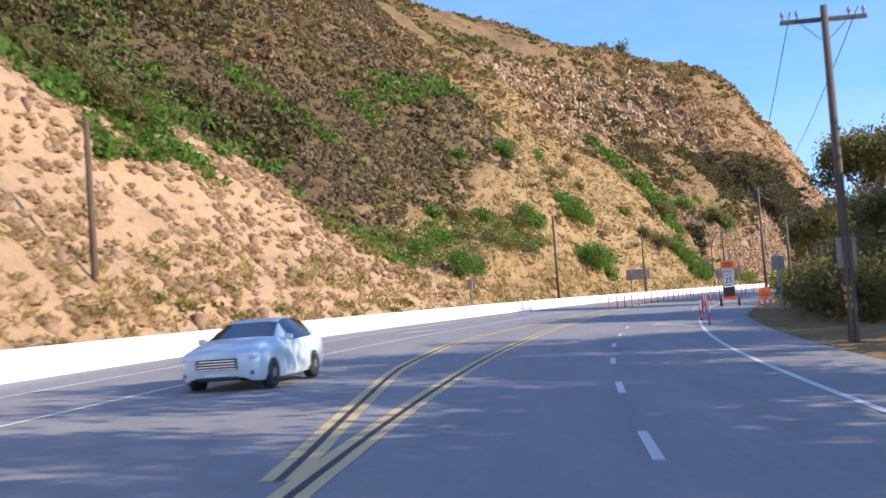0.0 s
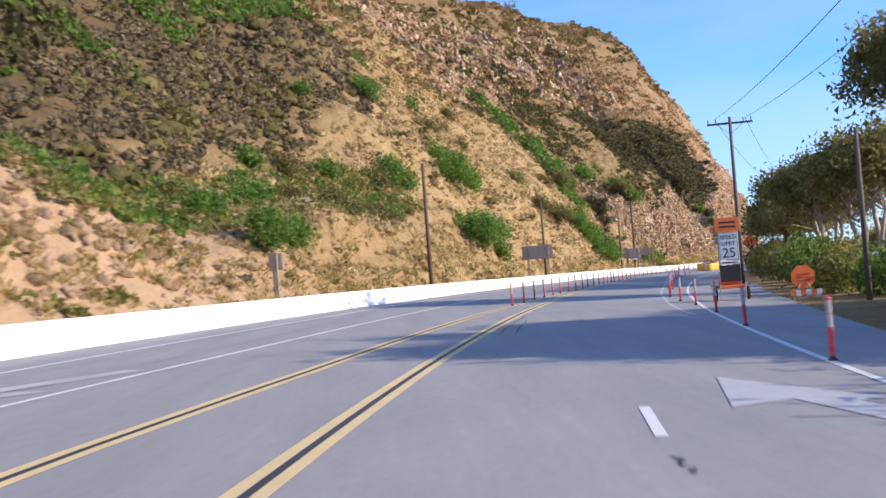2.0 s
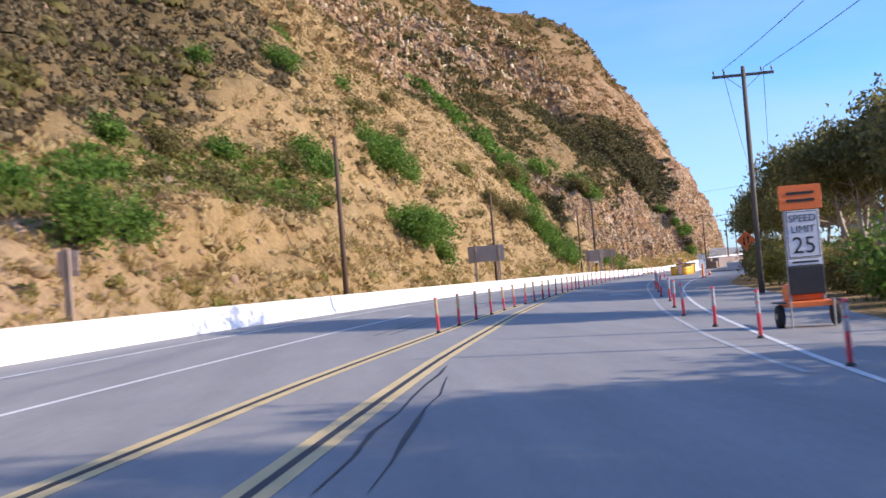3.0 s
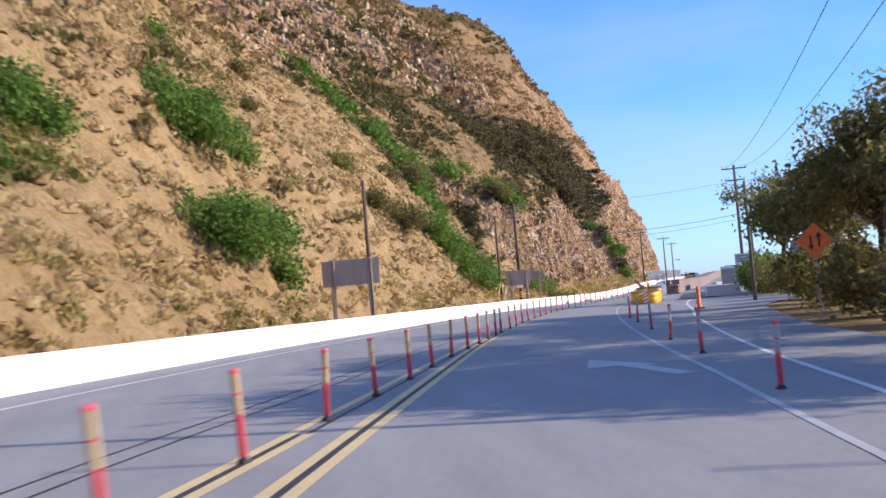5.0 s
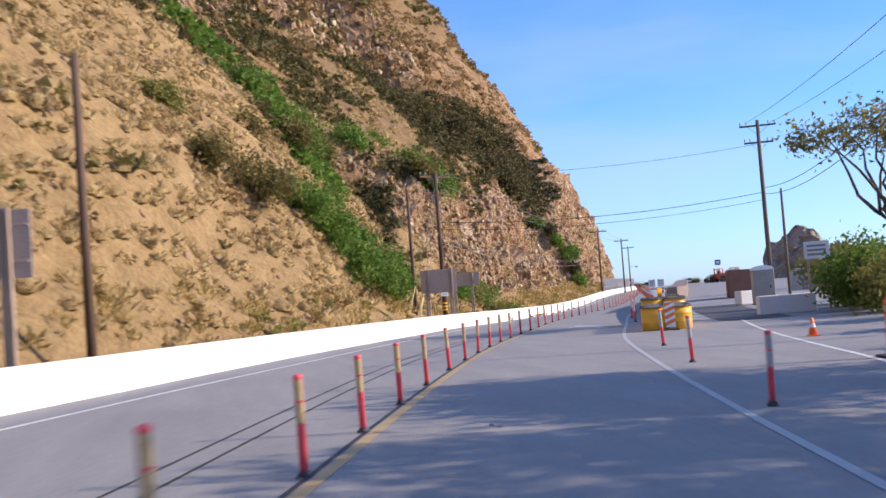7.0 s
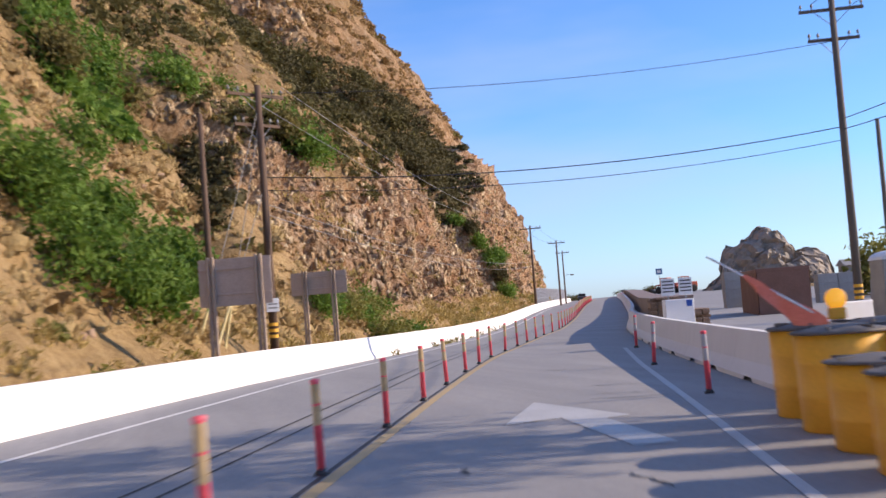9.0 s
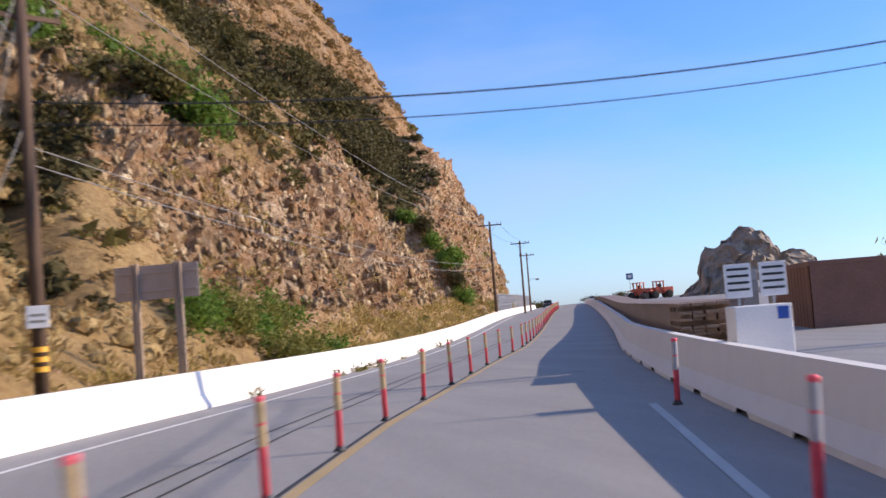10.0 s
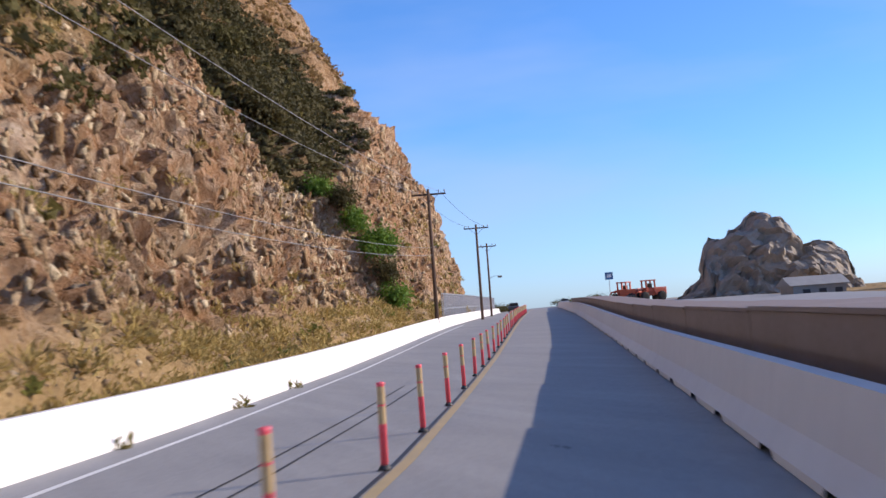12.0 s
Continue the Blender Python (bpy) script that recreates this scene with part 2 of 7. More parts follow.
def ground_mat():
    """Hillside: dry soil and grass, rock and green cover, by three masks carried on the mesh."""
    m, nt, b = node_mat("hillside")
    pos = nt.nodes.new("ShaderNodeNewGeometry").outputs["Position"]

    def mask(n):
        a = nt.nodes.new("ShaderNodeAttribute")
        a.attribute_name = n
        return a.outputs["Fac"]
    big = noise_tex(nt, 0.09, 6, 0.65, pos)
    mid = noise_tex(nt, 0.55, 6, 0.7, pos)
    fine = noise_tex(nt, 4.5, 6, 0.75, pos)
    # dark mottles in the soil stand in for shadows between grass tufts
    soil = mix(nt, 0.5, ramp(nt, mid, [(0.32, (0.180, 0.116, 0.049)), (0.5, (0.340, 0.227, 0.098)), (0.7, (0.490, 0.350, 0.164))]),
               ramp(nt, fine, [(0.36, (0.150, 0.094, 0.041)), (0.64, (0.480, 0.360, 0.176))]))
    pale = mix(nt, 0.5, ramp(nt, mid, [(0.3, (0.380, 0.246, 0.127)), (0.55, (0.520, 0.364, 0.197)), (0.75, (0.580, 0.433, 0.230))]),
               ramp(nt, fine, [(0.3, (0.360, 0.231, 0.135)), (0.7, (0.560, 0.404, 0.246))]))
    # scrub ground is darkened to paint the shaded gaps between clumps
    scrub = mix(nt, 0.5, ramp(nt, mid, [(0.3, (0.085, 0.061, 0.028)), (0.6, (0.155, 0.108, 0.051)), (0.8, (0.220, 0.158, 0.078))]),
                ramp(nt, big, [(0.35, (0.095, 0.079, 0.026)), (0.6, (0.170, 0.116, 0.055))]))
    # broken rock: warped blocks with a tone of their own, split by upright cracks
    warp = nt.nodes.new("ShaderNodeTexNoise")
    warp.inputs["Scale"].default_value, warp.inputs["Detail"].default_value, warp.inputs["Roughness"].default_value = 1.1, 6, 0.62
    nt.links.new(pos, warp.inputs["Vector"])
    bent = nt.nodes.new("ShaderNodeVectorMath")
    bent.operation = "MULTIPLY_ADD"
    nt.links.new(warp.outputs[1], bent.inputs[0])
    bent.inputs[1].default_value = (0.75, 0.75, 0.6)
    nt.links.new(pos, bent.inputs[2])

    mp = nt.nodes.new("ShaderNodeMapping")
    mp.inputs["Scale"].default_value = (1.0, 1.0, 0.75)
    mp.inputs["Rotation"].default_value = (0.25, 0.12, 0.4)
    nt.links.new(bent.outputs[0], mp.inputs[0])
    v = nt.nodes.new("ShaderNodeTexVoronoi")
    v.distance = "CHEBYCHEV"
    v.inputs["Scale"].default_value = 1.5
    nt.links.new(mp.outputs[0], v.inputs["Vector"])
    tone = nt.nodes.new("ShaderNodeSeparateColor")
    nt.links.new(v.outputs["Color"], tone.inputs[0])
    tone2 = tone.outputs[0]
    stain = noise_tex(nt, 0.16, 5, 0.6, pos)
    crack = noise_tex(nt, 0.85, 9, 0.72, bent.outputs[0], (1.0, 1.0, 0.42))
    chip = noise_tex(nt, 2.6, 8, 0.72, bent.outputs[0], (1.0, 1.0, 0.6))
    # near-black low ends paint in crevice shade; cream ends mix chips and highlights
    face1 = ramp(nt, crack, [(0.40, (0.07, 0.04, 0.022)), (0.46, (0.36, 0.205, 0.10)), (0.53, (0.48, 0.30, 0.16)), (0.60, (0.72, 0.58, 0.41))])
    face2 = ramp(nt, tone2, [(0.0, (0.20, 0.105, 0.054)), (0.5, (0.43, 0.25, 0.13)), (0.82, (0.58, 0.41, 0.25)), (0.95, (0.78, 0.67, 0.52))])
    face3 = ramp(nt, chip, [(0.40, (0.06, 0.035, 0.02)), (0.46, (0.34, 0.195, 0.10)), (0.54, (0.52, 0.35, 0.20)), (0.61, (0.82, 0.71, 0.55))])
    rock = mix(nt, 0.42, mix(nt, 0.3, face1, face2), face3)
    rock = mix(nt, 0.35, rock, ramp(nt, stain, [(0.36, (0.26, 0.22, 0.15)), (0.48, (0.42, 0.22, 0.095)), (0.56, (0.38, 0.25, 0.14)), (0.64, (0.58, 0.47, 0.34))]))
    c = mix(nt, mask("pale"), soil, pale)
    c = mix(nt, mask("scrub"), c, scrub)
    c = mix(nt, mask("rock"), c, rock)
    nt.links.new(c, b.inputs["Base Color"])
    b.inputs["Roughness"].default_value = 0.95
    b.inputs["Specular IOR Level"].default_value = 0.15
    def madd(x, k, y):
        n = nt.nodes.new("ShaderNodeMath")
        n.operation = "MULTIPLY_ADD"
        nt.links.new(x, n.inputs[0])
        if hasattr(k, "links"):
            nt.links.new(k, n.inputs[1])
        else:
            n.inputs[1].default_value = k
        if hasattr(y, "links"):
            nt.links.new(y, n.inputs[2])
        else:
            n.inputs[2].default_value = y
        return n.outputs[0]
    soft = madd(fine, 0.4, mid)
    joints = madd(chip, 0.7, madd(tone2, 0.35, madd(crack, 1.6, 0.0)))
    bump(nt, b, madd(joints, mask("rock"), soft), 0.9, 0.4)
    return m


def paint_mat(name, col, worn):
    m, nt, b = node_mat(name)
    pos = nt.nodes.new("ShaderNodeNewGeometry").outputs["Position"]
    n1, n2 = noise_tex(nt, 1.2, 6, 0.7, pos), noise_tex(nt, 25, 5, 0.7, pos)
    c = mix(nt, ramp(nt, n2, [(0.56, (0, 0, 0)), (0.72, (1, 1, 1))]), ramp(nt, n1, [(0.3, tuple(v * 0.8 for v in col)), (0.7, col)]), worn)
    nt.links.new(c, b.inputs["Base Color"])
    b.inputs["Roughness"].default_value = 0.6
    bump(nt, b, n2, 0.2, 0.004)
    return m


def concrete_mat():
    m, nt, b = node_mat("barrier_concrete")
    pos = nt.nodes.new("ShaderNodeNewGeometry").outputs["Position"]
    big, fine = noise_tex(nt, 1.1, 6, 0.65, pos), noise_tex(nt, 30, 5, 0.7, pos)
    streak = noise_tex(nt, 3.0, 5, 0.65, pos, (1.0, 1.0, 0.15))
    rnd = nt.nodes.new("ShaderNodeObjectInfo").outputs["Random"]
    c = mix(nt, 0.4, ramp(nt, big, [(0.3, (0.67, 0.66, 0.645)), (0.7, (0.79, 0.78, 0.77))]), ramp(nt, streak, [(0.3, (0.67, 0.66, 0.645)), (0.55, (0.79, 0.78, 0.77))]))
    c = mix(nt, 0.22, c, ramp(nt, fine, [(0.3, (0.56, 0.55, 0.53)), (0.7, (0.73, 0.72, 0.71))]))
    c = mix(nt, 0.25, c, ramp(nt, rnd, [(0.0, (0.68, 0.67, 0.655)), (1.0, (0.82, 0.80, 0.78))]))
    nt.links.new(c, b.inputs["Base Color"])
    b.inputs["Roughness"].default_value = 0.85
    bump(nt, b, fine, 0.25, 0.005)
    return m


ASPHALT = asphalt_mat()
NEW_ASPHALT = plain("new_asphalt", (0.06, 0.06, 0.062), (0.095, 0.095, 0.096), 0.6, 60, 0.8, geo=True)
HILL = ground_mat()
WHITE_LINE = paint_mat("white_line", (0.78, 0.78, 0.76), (0.30, 0.30, 0.29))
FADED_LINE = paint_mat("faded_white_line", (0.50, 0.50, 0.49), (0.24, 0.24, 0.24))
YELLOW_LINE = paint_mat("yellow_line", (0.74, 0.58, 0.27), (0.40, 0.36, 0.28))
OLD_YELLOW = paint_mat("faded_yellow_line", (0.50, 0.38, 0.18), (0.26, 0.24, 0.20))
CONCRETE = concrete_mat()
TAR = plain("tar_seal", (0.025, 0.025, 0.027), (0.05, 0.05, 0.052), 2, 30, 0.6, geo=True)
WOOD_POLE = plain("creosoted_pole", (0.075, 0.045, 0.028), (0.15, 0.095, 0.06), 1.5, 14, 0.85, stretch=(6, 6, 0.4))
GREY_POLE = plain("weathered_pole", (0.09, 0.075, 0.06), (0.17, 0.145, 0.12), 1.5, 14, 0.85, stretch=(6, 6, 0.4))
STEEL = plain("galvanised_steel", (0.32, 0.33, 0.34), (0.46, 0.47, 0.48), 6, 40, 0.45, 0.8, 0.1)
SIGN_BACK = plain("sign_back_aluminium", (0.42, 0.335, 0.275), (0.53, 0.44, 0.37), 2, 20, 0.55, 0.15, 0.1)
SIGN_POST = plain("timber_sign_post", (0.34, 0.25, 0.18), (0.48, 0.38, 0.29), 3, 20, 0.85, stretch=(5, 5, 0.4))
ORANGE = plain("orange_sheeting", (0.80, 0.17, 0.03), (0.92, 0.24, 0.05), 5, 40, 0.5, 0, 0.05)
SIGN_WHITE = plain("white_sheeting", (0.76, 0.77, 0.78), (0.84, 0.84, 0.84), 4, 40, 0.45, 0, 0.05)
BLACK = plain("black_plastic", (0.02, 0.02, 0.022), (0.04, 0.04, 0.042), 4, 30, 0.55)
RUBBER = plain("tyre_rubber", (0.018, 0.018, 0.018), (0.035, 0.035, 0.035), 6, 50, 0.85)
TUBE_PINK = plain("faded_orange_tube", (0.85, 0.09, 0.13), (0.95, 0.15, 0.18), 4, 30, 0.5, 0, 0.05)
BAND = plain("reflective_band", (0.42, 0.30, 0.14), (0.56, 0.42, 0.22), 8, 50, 0.35, 0, 0.05)
GREY_BAND = plain("grey_reflective_band", (0.36, 0.36, 0.38), (0.46, 0.46, 0.48), 8, 50, 0.35, 0, 0.05)
BARREL_YELLOW = plain("yellow_plastic", (0.80, 0.40, 0.02), (0.90, 0.50, 0.035), 2.5, 30, 0.45, 0, 0.08)
LID = plain("grey_plastic_lid", (0.10, 0.09, 0.08), (0.17, 0.155, 0.14), 4, 30, 0.7)
SAGE = leaf_mat("sage_scrub", (0.100, 0.073, 0.034), (0.190, 0.142, 0.070), (0.315, 0.248, 0.130), 0.85, 0.15)
OLIVE = leaf_mat("olive_scrub", (0.120, 0.108, 0.030), (0.220, 0.192, 0.058), (0.340, 0.286, 0.095), 0.8, 0.35)
DRY = leaf_mat("dry_grass", (0.420, 0.300, 0.123), (0.580, 0.433, 0.193), (0.720, 0.561, 0.271), 0.85, 0.3)
BROWNLEAF = leaf_mat("brown_scrub", (0.220, 0.143, 0.057), (0.360, 0.246, 0.102), (0.500, 0.355, 0.156), 0.85, 0.3)
STRAW = leaf_mat("straw_grass", (0.400, 0.266, 0.131), (0.500, 0.355, 0.189), (0.600, 0.443, 0.238), 0.85, 0.3)
GOLD = leaf_mat("golden_weeds", (0.36, 0.265, 0.075), (0.52, 0.39, 0.125), (0.66, 0.52, 0.20), 0.85, 0.3)
DUSKY = leaf_mat("dusky_scrub", (0.085, 0.079, 0.025), (0.145, 0.128, 0.043), (0.220, 0.192, 0.066), 0.8, 0.25)
# leaf colour darkened to carry the shade of hollow and cleft as well
SHADED_CHAPARRAL = leaf_mat("shaded_chaparral", (0.068, 0.060, 0.022), (0.112, 0.098, 0.037), (0.165, 0.143, 0.056), 0.75, 0.25)
GREEN = leaf_mat("green_leaves", (0.085, 0.17, 0.016), (0.16, 0.28, 0.03), (0.28, 0.40, 0.065), 0.5, 0.35)
LIME = leaf_mat("yellow_green_leaves", (0.17, 0.19, 0.035), (0.29, 0.28, 0.06), (0.42, 0.38, 0.10), 0.55, 0.3)
DARKLEAF = leaf_mat("dark_tree_leaves", (0.13, 0.135, 0.042), (0.23, 0.22, 0.075), (0.36, 0.325, 0.12), 0.5, 0.62)
BARK = plain("pale_bark", (0.28, 0.23, 0.18), (0.45, 0.39, 0.32), 2, 16, 0.85, stretch=(4, 4, 0.6))
DARKBARK = plain("dark_bark", (0.06, 0.045, 0.035), (0.12, 0.095, 0.075), 2, 16, 0.9, stretch=(4, 4, 0.6))
WOOD = plain("weathered_timber", (0.20, 0.13, 0.085), (0.36, 0.26, 0.18), 2, 18, 0.85)
BROWN_WALL = plain("brown_steel_formwork", (0.20, 0.15, 0.12), (0.28, 0.215, 0.18), 0.6, 12, 0.7, 0, 0.1, geo=True)
CONTAINER = plain("brown_container", (0.17, 0.085, 0.055), (0.25, 0.13, 0.09), 1.0, 16, 0.65)
GREYBOX = plain("grey_plastic", (0.24, 0.235, 0.22), (0.36, 0.35, 0.33), 1.5, 20, 0.6)
STONE = plain("loose_stone", (0.19, 0.11, 0.065), (0.40, 0.29, 0.19), 0.5, 3, 0.95, geo=True, bumps=0.5, dist=0.05)
ROCK_BLOCK = leaf_mat("broken_rock_blocks", (0.140, 0.080, 0.036), (0.420, 0.258, 0.120), (0.800, 0.670, 0.440), 0.95, 0)
# lightened and narrowed in tone to put distance haze into the colour
DARKROCK = plain("sea_rock", (0.25, 0.215, 0.175), (0.35, 0.305, 0.25), 0.35, 2.5, 0.95, geo=True, bumps=0.3, dist=0.3)

# ---- hillside: cross-sections of the slope, as distance left of the road line and height ----
SECTIONS = []


def section(s, *pairs):
    SECTIONS.append((s, [p[0] for p in pairs], [p[1] for p in pairs]))


section(-80, (14.5, 0.2), (20, 6), (30, 14), (45, 20), (90, 40), (220, 70))
section(35, (15, 0.3), (18, 3.5), (26, 12), (34, 19), (50, 24), (100, 48), (220, 85))
section(57, (14.6, 0.3), (18, 4), (26, 13), (32, 18), (45, 20), (70, 32), (120, 60), (220, 88))
section(72, (14.2, 0.3), (17, 4), (24, 11), (27, 13.5), (36, 14), (50, 21), (80, 42), (130, 68), (220, 90))
section(87, (13.8, 0.3), (17, 3.2), (22, 6.2), (27, 7.5), (36, 11), (50, 22), (80, 47), (130, 72), (220, 92))
section(103, (13.4, 0.3), (16.0, 2.9), (16.6, 5.6), (18, 6.2), (24, 7.2), (30, 13), (45, 27), (80, 55), (130, 76), (220, 94))
section(124, (13.2, 0.3), (15.2, 3), (18, 5.5), (22, 7.5), (27.3, 13.3), (40, 26), (60, 45), (100, 69), (220, 96))
section(148, (13.4, 0.4), (14.9, 2.4), (18, 8.6), (22, 15.5), (35, 29), (60, 50), (100, 73), (220, 97))
section(186, (12.2, 0.4), (14.5, 3.2), (20, 10.5), (30, 20.5), (45, 36), (70, 58), (110, 79), (220, 98))
section(228, (12.4, 0.6), (15, 3.2), (21.5, 10.5), (27.5, 16.2), (40, 30), (60, 52), (100, 77), (220, 99))
section(234, (11.8, 0.6), (13.5, 3), (16, 8.4), (19.5, 14.0), (25, 18), (40, 32), (60, 52), (100, 78), (220, 99))
section(250, (11.5, 0.6), (14, 2.4), (17, 6), (20.7, 12), (27.7, 21.6), (42, 36), (60, 53), (100, 79), (220, 99))
section(272, (11, 0.6), (13.5, 2.5), (15.5, 6), (18, 14), (22, 21.5), (30, 28), (47, 47), (70, 65), (110, 83), (220, 99))
section(281, (10.8, 0.6), (13.3, 2.8), (15.5, 6.6), (18.2, 13.5), (23, 20.5), (32, 28.5), (48, 47), (68, 65), (110, 84), (220, 99))
section(289, (10.5, 0.6), (13.2, 3.1), (15.7, 7.4), (20, 12.5), (31, 19), (43, 34), (53, 50), (68, 66), (110, 86), (220, 99))
section(301, (10.2, 0.6), (13, 3.2), (15.5, 7.5), (20, 13), (30, 21), (42, 35), (52, 51), (66, 66), (110, 87), (220, 99))
section(305.5, (8.9, 0.6), (11, 5), (13, 9.8), (17, 17), (24, 26), (35, 38), (47, 52), (65, 67.5), (110, 86), (220, 99))
section(348, (7.9, 0.8), (10, 6), (15.2, 21), (16.0, 24.2), (19.8, 26.5), (22.6, 30), (26.2, 35.5), (29.2, 40), (32, 45.5), (35, 50), (43.6, 62.5), (49, 66.8), (57, 69.5), (70, 73), (90, 79.5), (140, 93), (220, 100))
section(378, (12.5, 0.6), (17.5, 15), (25.5, 34), (33, 46), (44, 60), (56, 68), (90, 82), (220, 100))
section(400, (17.5, 0.5), (22.5, 16), (30, 32), (39.5, 47), (50.5, 60), (65, 72.5), (95, 90), (220, 102))
section(425, (26, 0.3), (44, 30), (62, 60), (90, 84), (220, 100))
section(470, (70, 0.3), (90, 30), (130, 72), (220, 90))
section(560, (160, 0.3), (190, 30), (220, 50))
SEC_S = [c[0] for c in SECTIONS]


def hill_z(s, a):
    """Height of the bare slope at station s and distance a left of the line (arrays)."""
    s, a = np.broadcast_arrays(np.asarray(s, float), np.asarray(a, float))
    h = np.array([np.interp(a, d, z, left=0.0) for _, d, z in SECTIONS])
    i = np.clip(np.searchsorted(SEC_S, s) - 1, 0, len(SEC_S) - 2)
    s0, s1 = np.array(SEC_S)[i], np.array(SEC_S)[i + 1]
    u = np.clip((s - s0) / (s1 - s0), 0, 1)
    h0 = np.take_along_axis(h, i[None], 0)[0]
    h1 = np.take_along_axis(h, (i + 1)[None], 0)[0]
    return h0 + (h1 - h0) * u


def smooth01(v, a, b):
    t = np.clip((v - a) / (b - a), 0, 1)
    return t * t * (3 - 2 * t)


def brow_z(s):
    """Height at which the rock face gives way to scrub."""
    return np.interp(s, (228, 240, 255, 262, 270, 282), (15, 12.5, 10.5, 12, 15.5, 19))


def hollow(s, z):
    """The overgrown hollow between the rock face and the headland, leaning back as it climbs."""
    far_edge = 308 + 1.65 * (z - 14)
    return smooth01(s, 299.5, 303.5) * (1 - smooth01(s - far_edge, -2, 4)) * smooth01(z, 11.5, 14) * (1 - smooth01(z, 33, 39))


def cleft(s, z):
    """The dark cleft that splits the dry slope from the rock face."""
    mid = np.interp(z, (2, 6, 12, 16), (212.5, 217, 227.5, 230.5))
    return np.exp(-((s - mid) / 2.1) ** 2) * smooth01(z, 2.6, 5) * (1 - smooth01(z, 13, 16))


def dark_band(s, z):
    """Dark scrub on the shoulder above the rock face."""
    return smooth01(s, 257, 266) * (1 - smooth01(s, 303, 308)) * smooth01(z, 18.5, 22) * (1 - smooth01(z, 29, 35))


def crag_mask(s, a):
    """The scarp of upright ribs under the brow."""
    low = np.interp(s, (200, 215, 250, 275), (40, 38, 42, 36))
    return smooth01(s, 203, 220) * smooth01(a, low - 3, low + 3) * (1 - smooth01(a, low + 17, low + 27)) * (1 - smooth01(s, 296, 326))


def rock_mask(s, a, z):
    """Where the slope is bare rock: the cut face from the middle of the hill on, and the scarp at its near end."""
    face = smooth01(s, 223, 234) * (1 - 0.8 * smooth01(z - brow_z(s), 0, 4))
    head = smooth01(s, 285, 315) * (1 - 0.45 * smooth01(z, 24, 32)) * (1 - smooth01(z, 45, 62))
    gully = np.maximum(hollow(s, z), cleft(s, z))
    return np.clip(np.maximum(np.maximum(face, head), crag_mask(s, a) * 0.85) * (1 - 0.85 * gully) * smooth01(z, 1.0, 3.6), 0, 1)


def scrub_mask(s, a, z):
    upper = 0.6 * smooth01(z, 34, 52) * (1 - 0.7 * crag_mask(s, a))
    upper = np.maximum(upper, 0.7 * smooth01(s, 300, 318) * smooth01(z, 26, 34))
    green = smooth01(s, 212, 218) * (1 - smooth01(s, 228, 233)) * smooth01(a, 20, 24) * (1 - smooth01(a, 34, 40))
    brow = 0.7 * smooth01(s, 230, 240) * (1 - smooth01(s, 302, 308)) * smooth01(z - brow_z(s), 0, 4)
    # hollow and cleft take the dark scrub tone, painting in their shade
    upper = np.maximum(np.maximum(upper, brow), np.maximum(np.maximum(hollow(s, z), dark_band(s, z)), np.maximum(green, cleft(s, z))))
    dome = smooth01(a, 24, 32) * (1 - smooth01(s, 128, 175)) * smooth01(s, 70, 88)
    return np.clip(np.maximum(upper, dome), 0, 1)


def pale_mask(s, a, z):
    return (1 - smooth01(s, 76, 102)) * (1 - smooth01(a, 30, 42)) * smooth01(z, 0.2, 1.0)


def cell(p, k):
    """Random value of the stone that holds p, and how near p is to that stone's edge."""
    d, q = noise.voronoi(p * k)
    c = noise.cell(q[0] * 7.31 + Vector((3.1, 1.7, 9.2)))
    return c, d[1] - d[0]


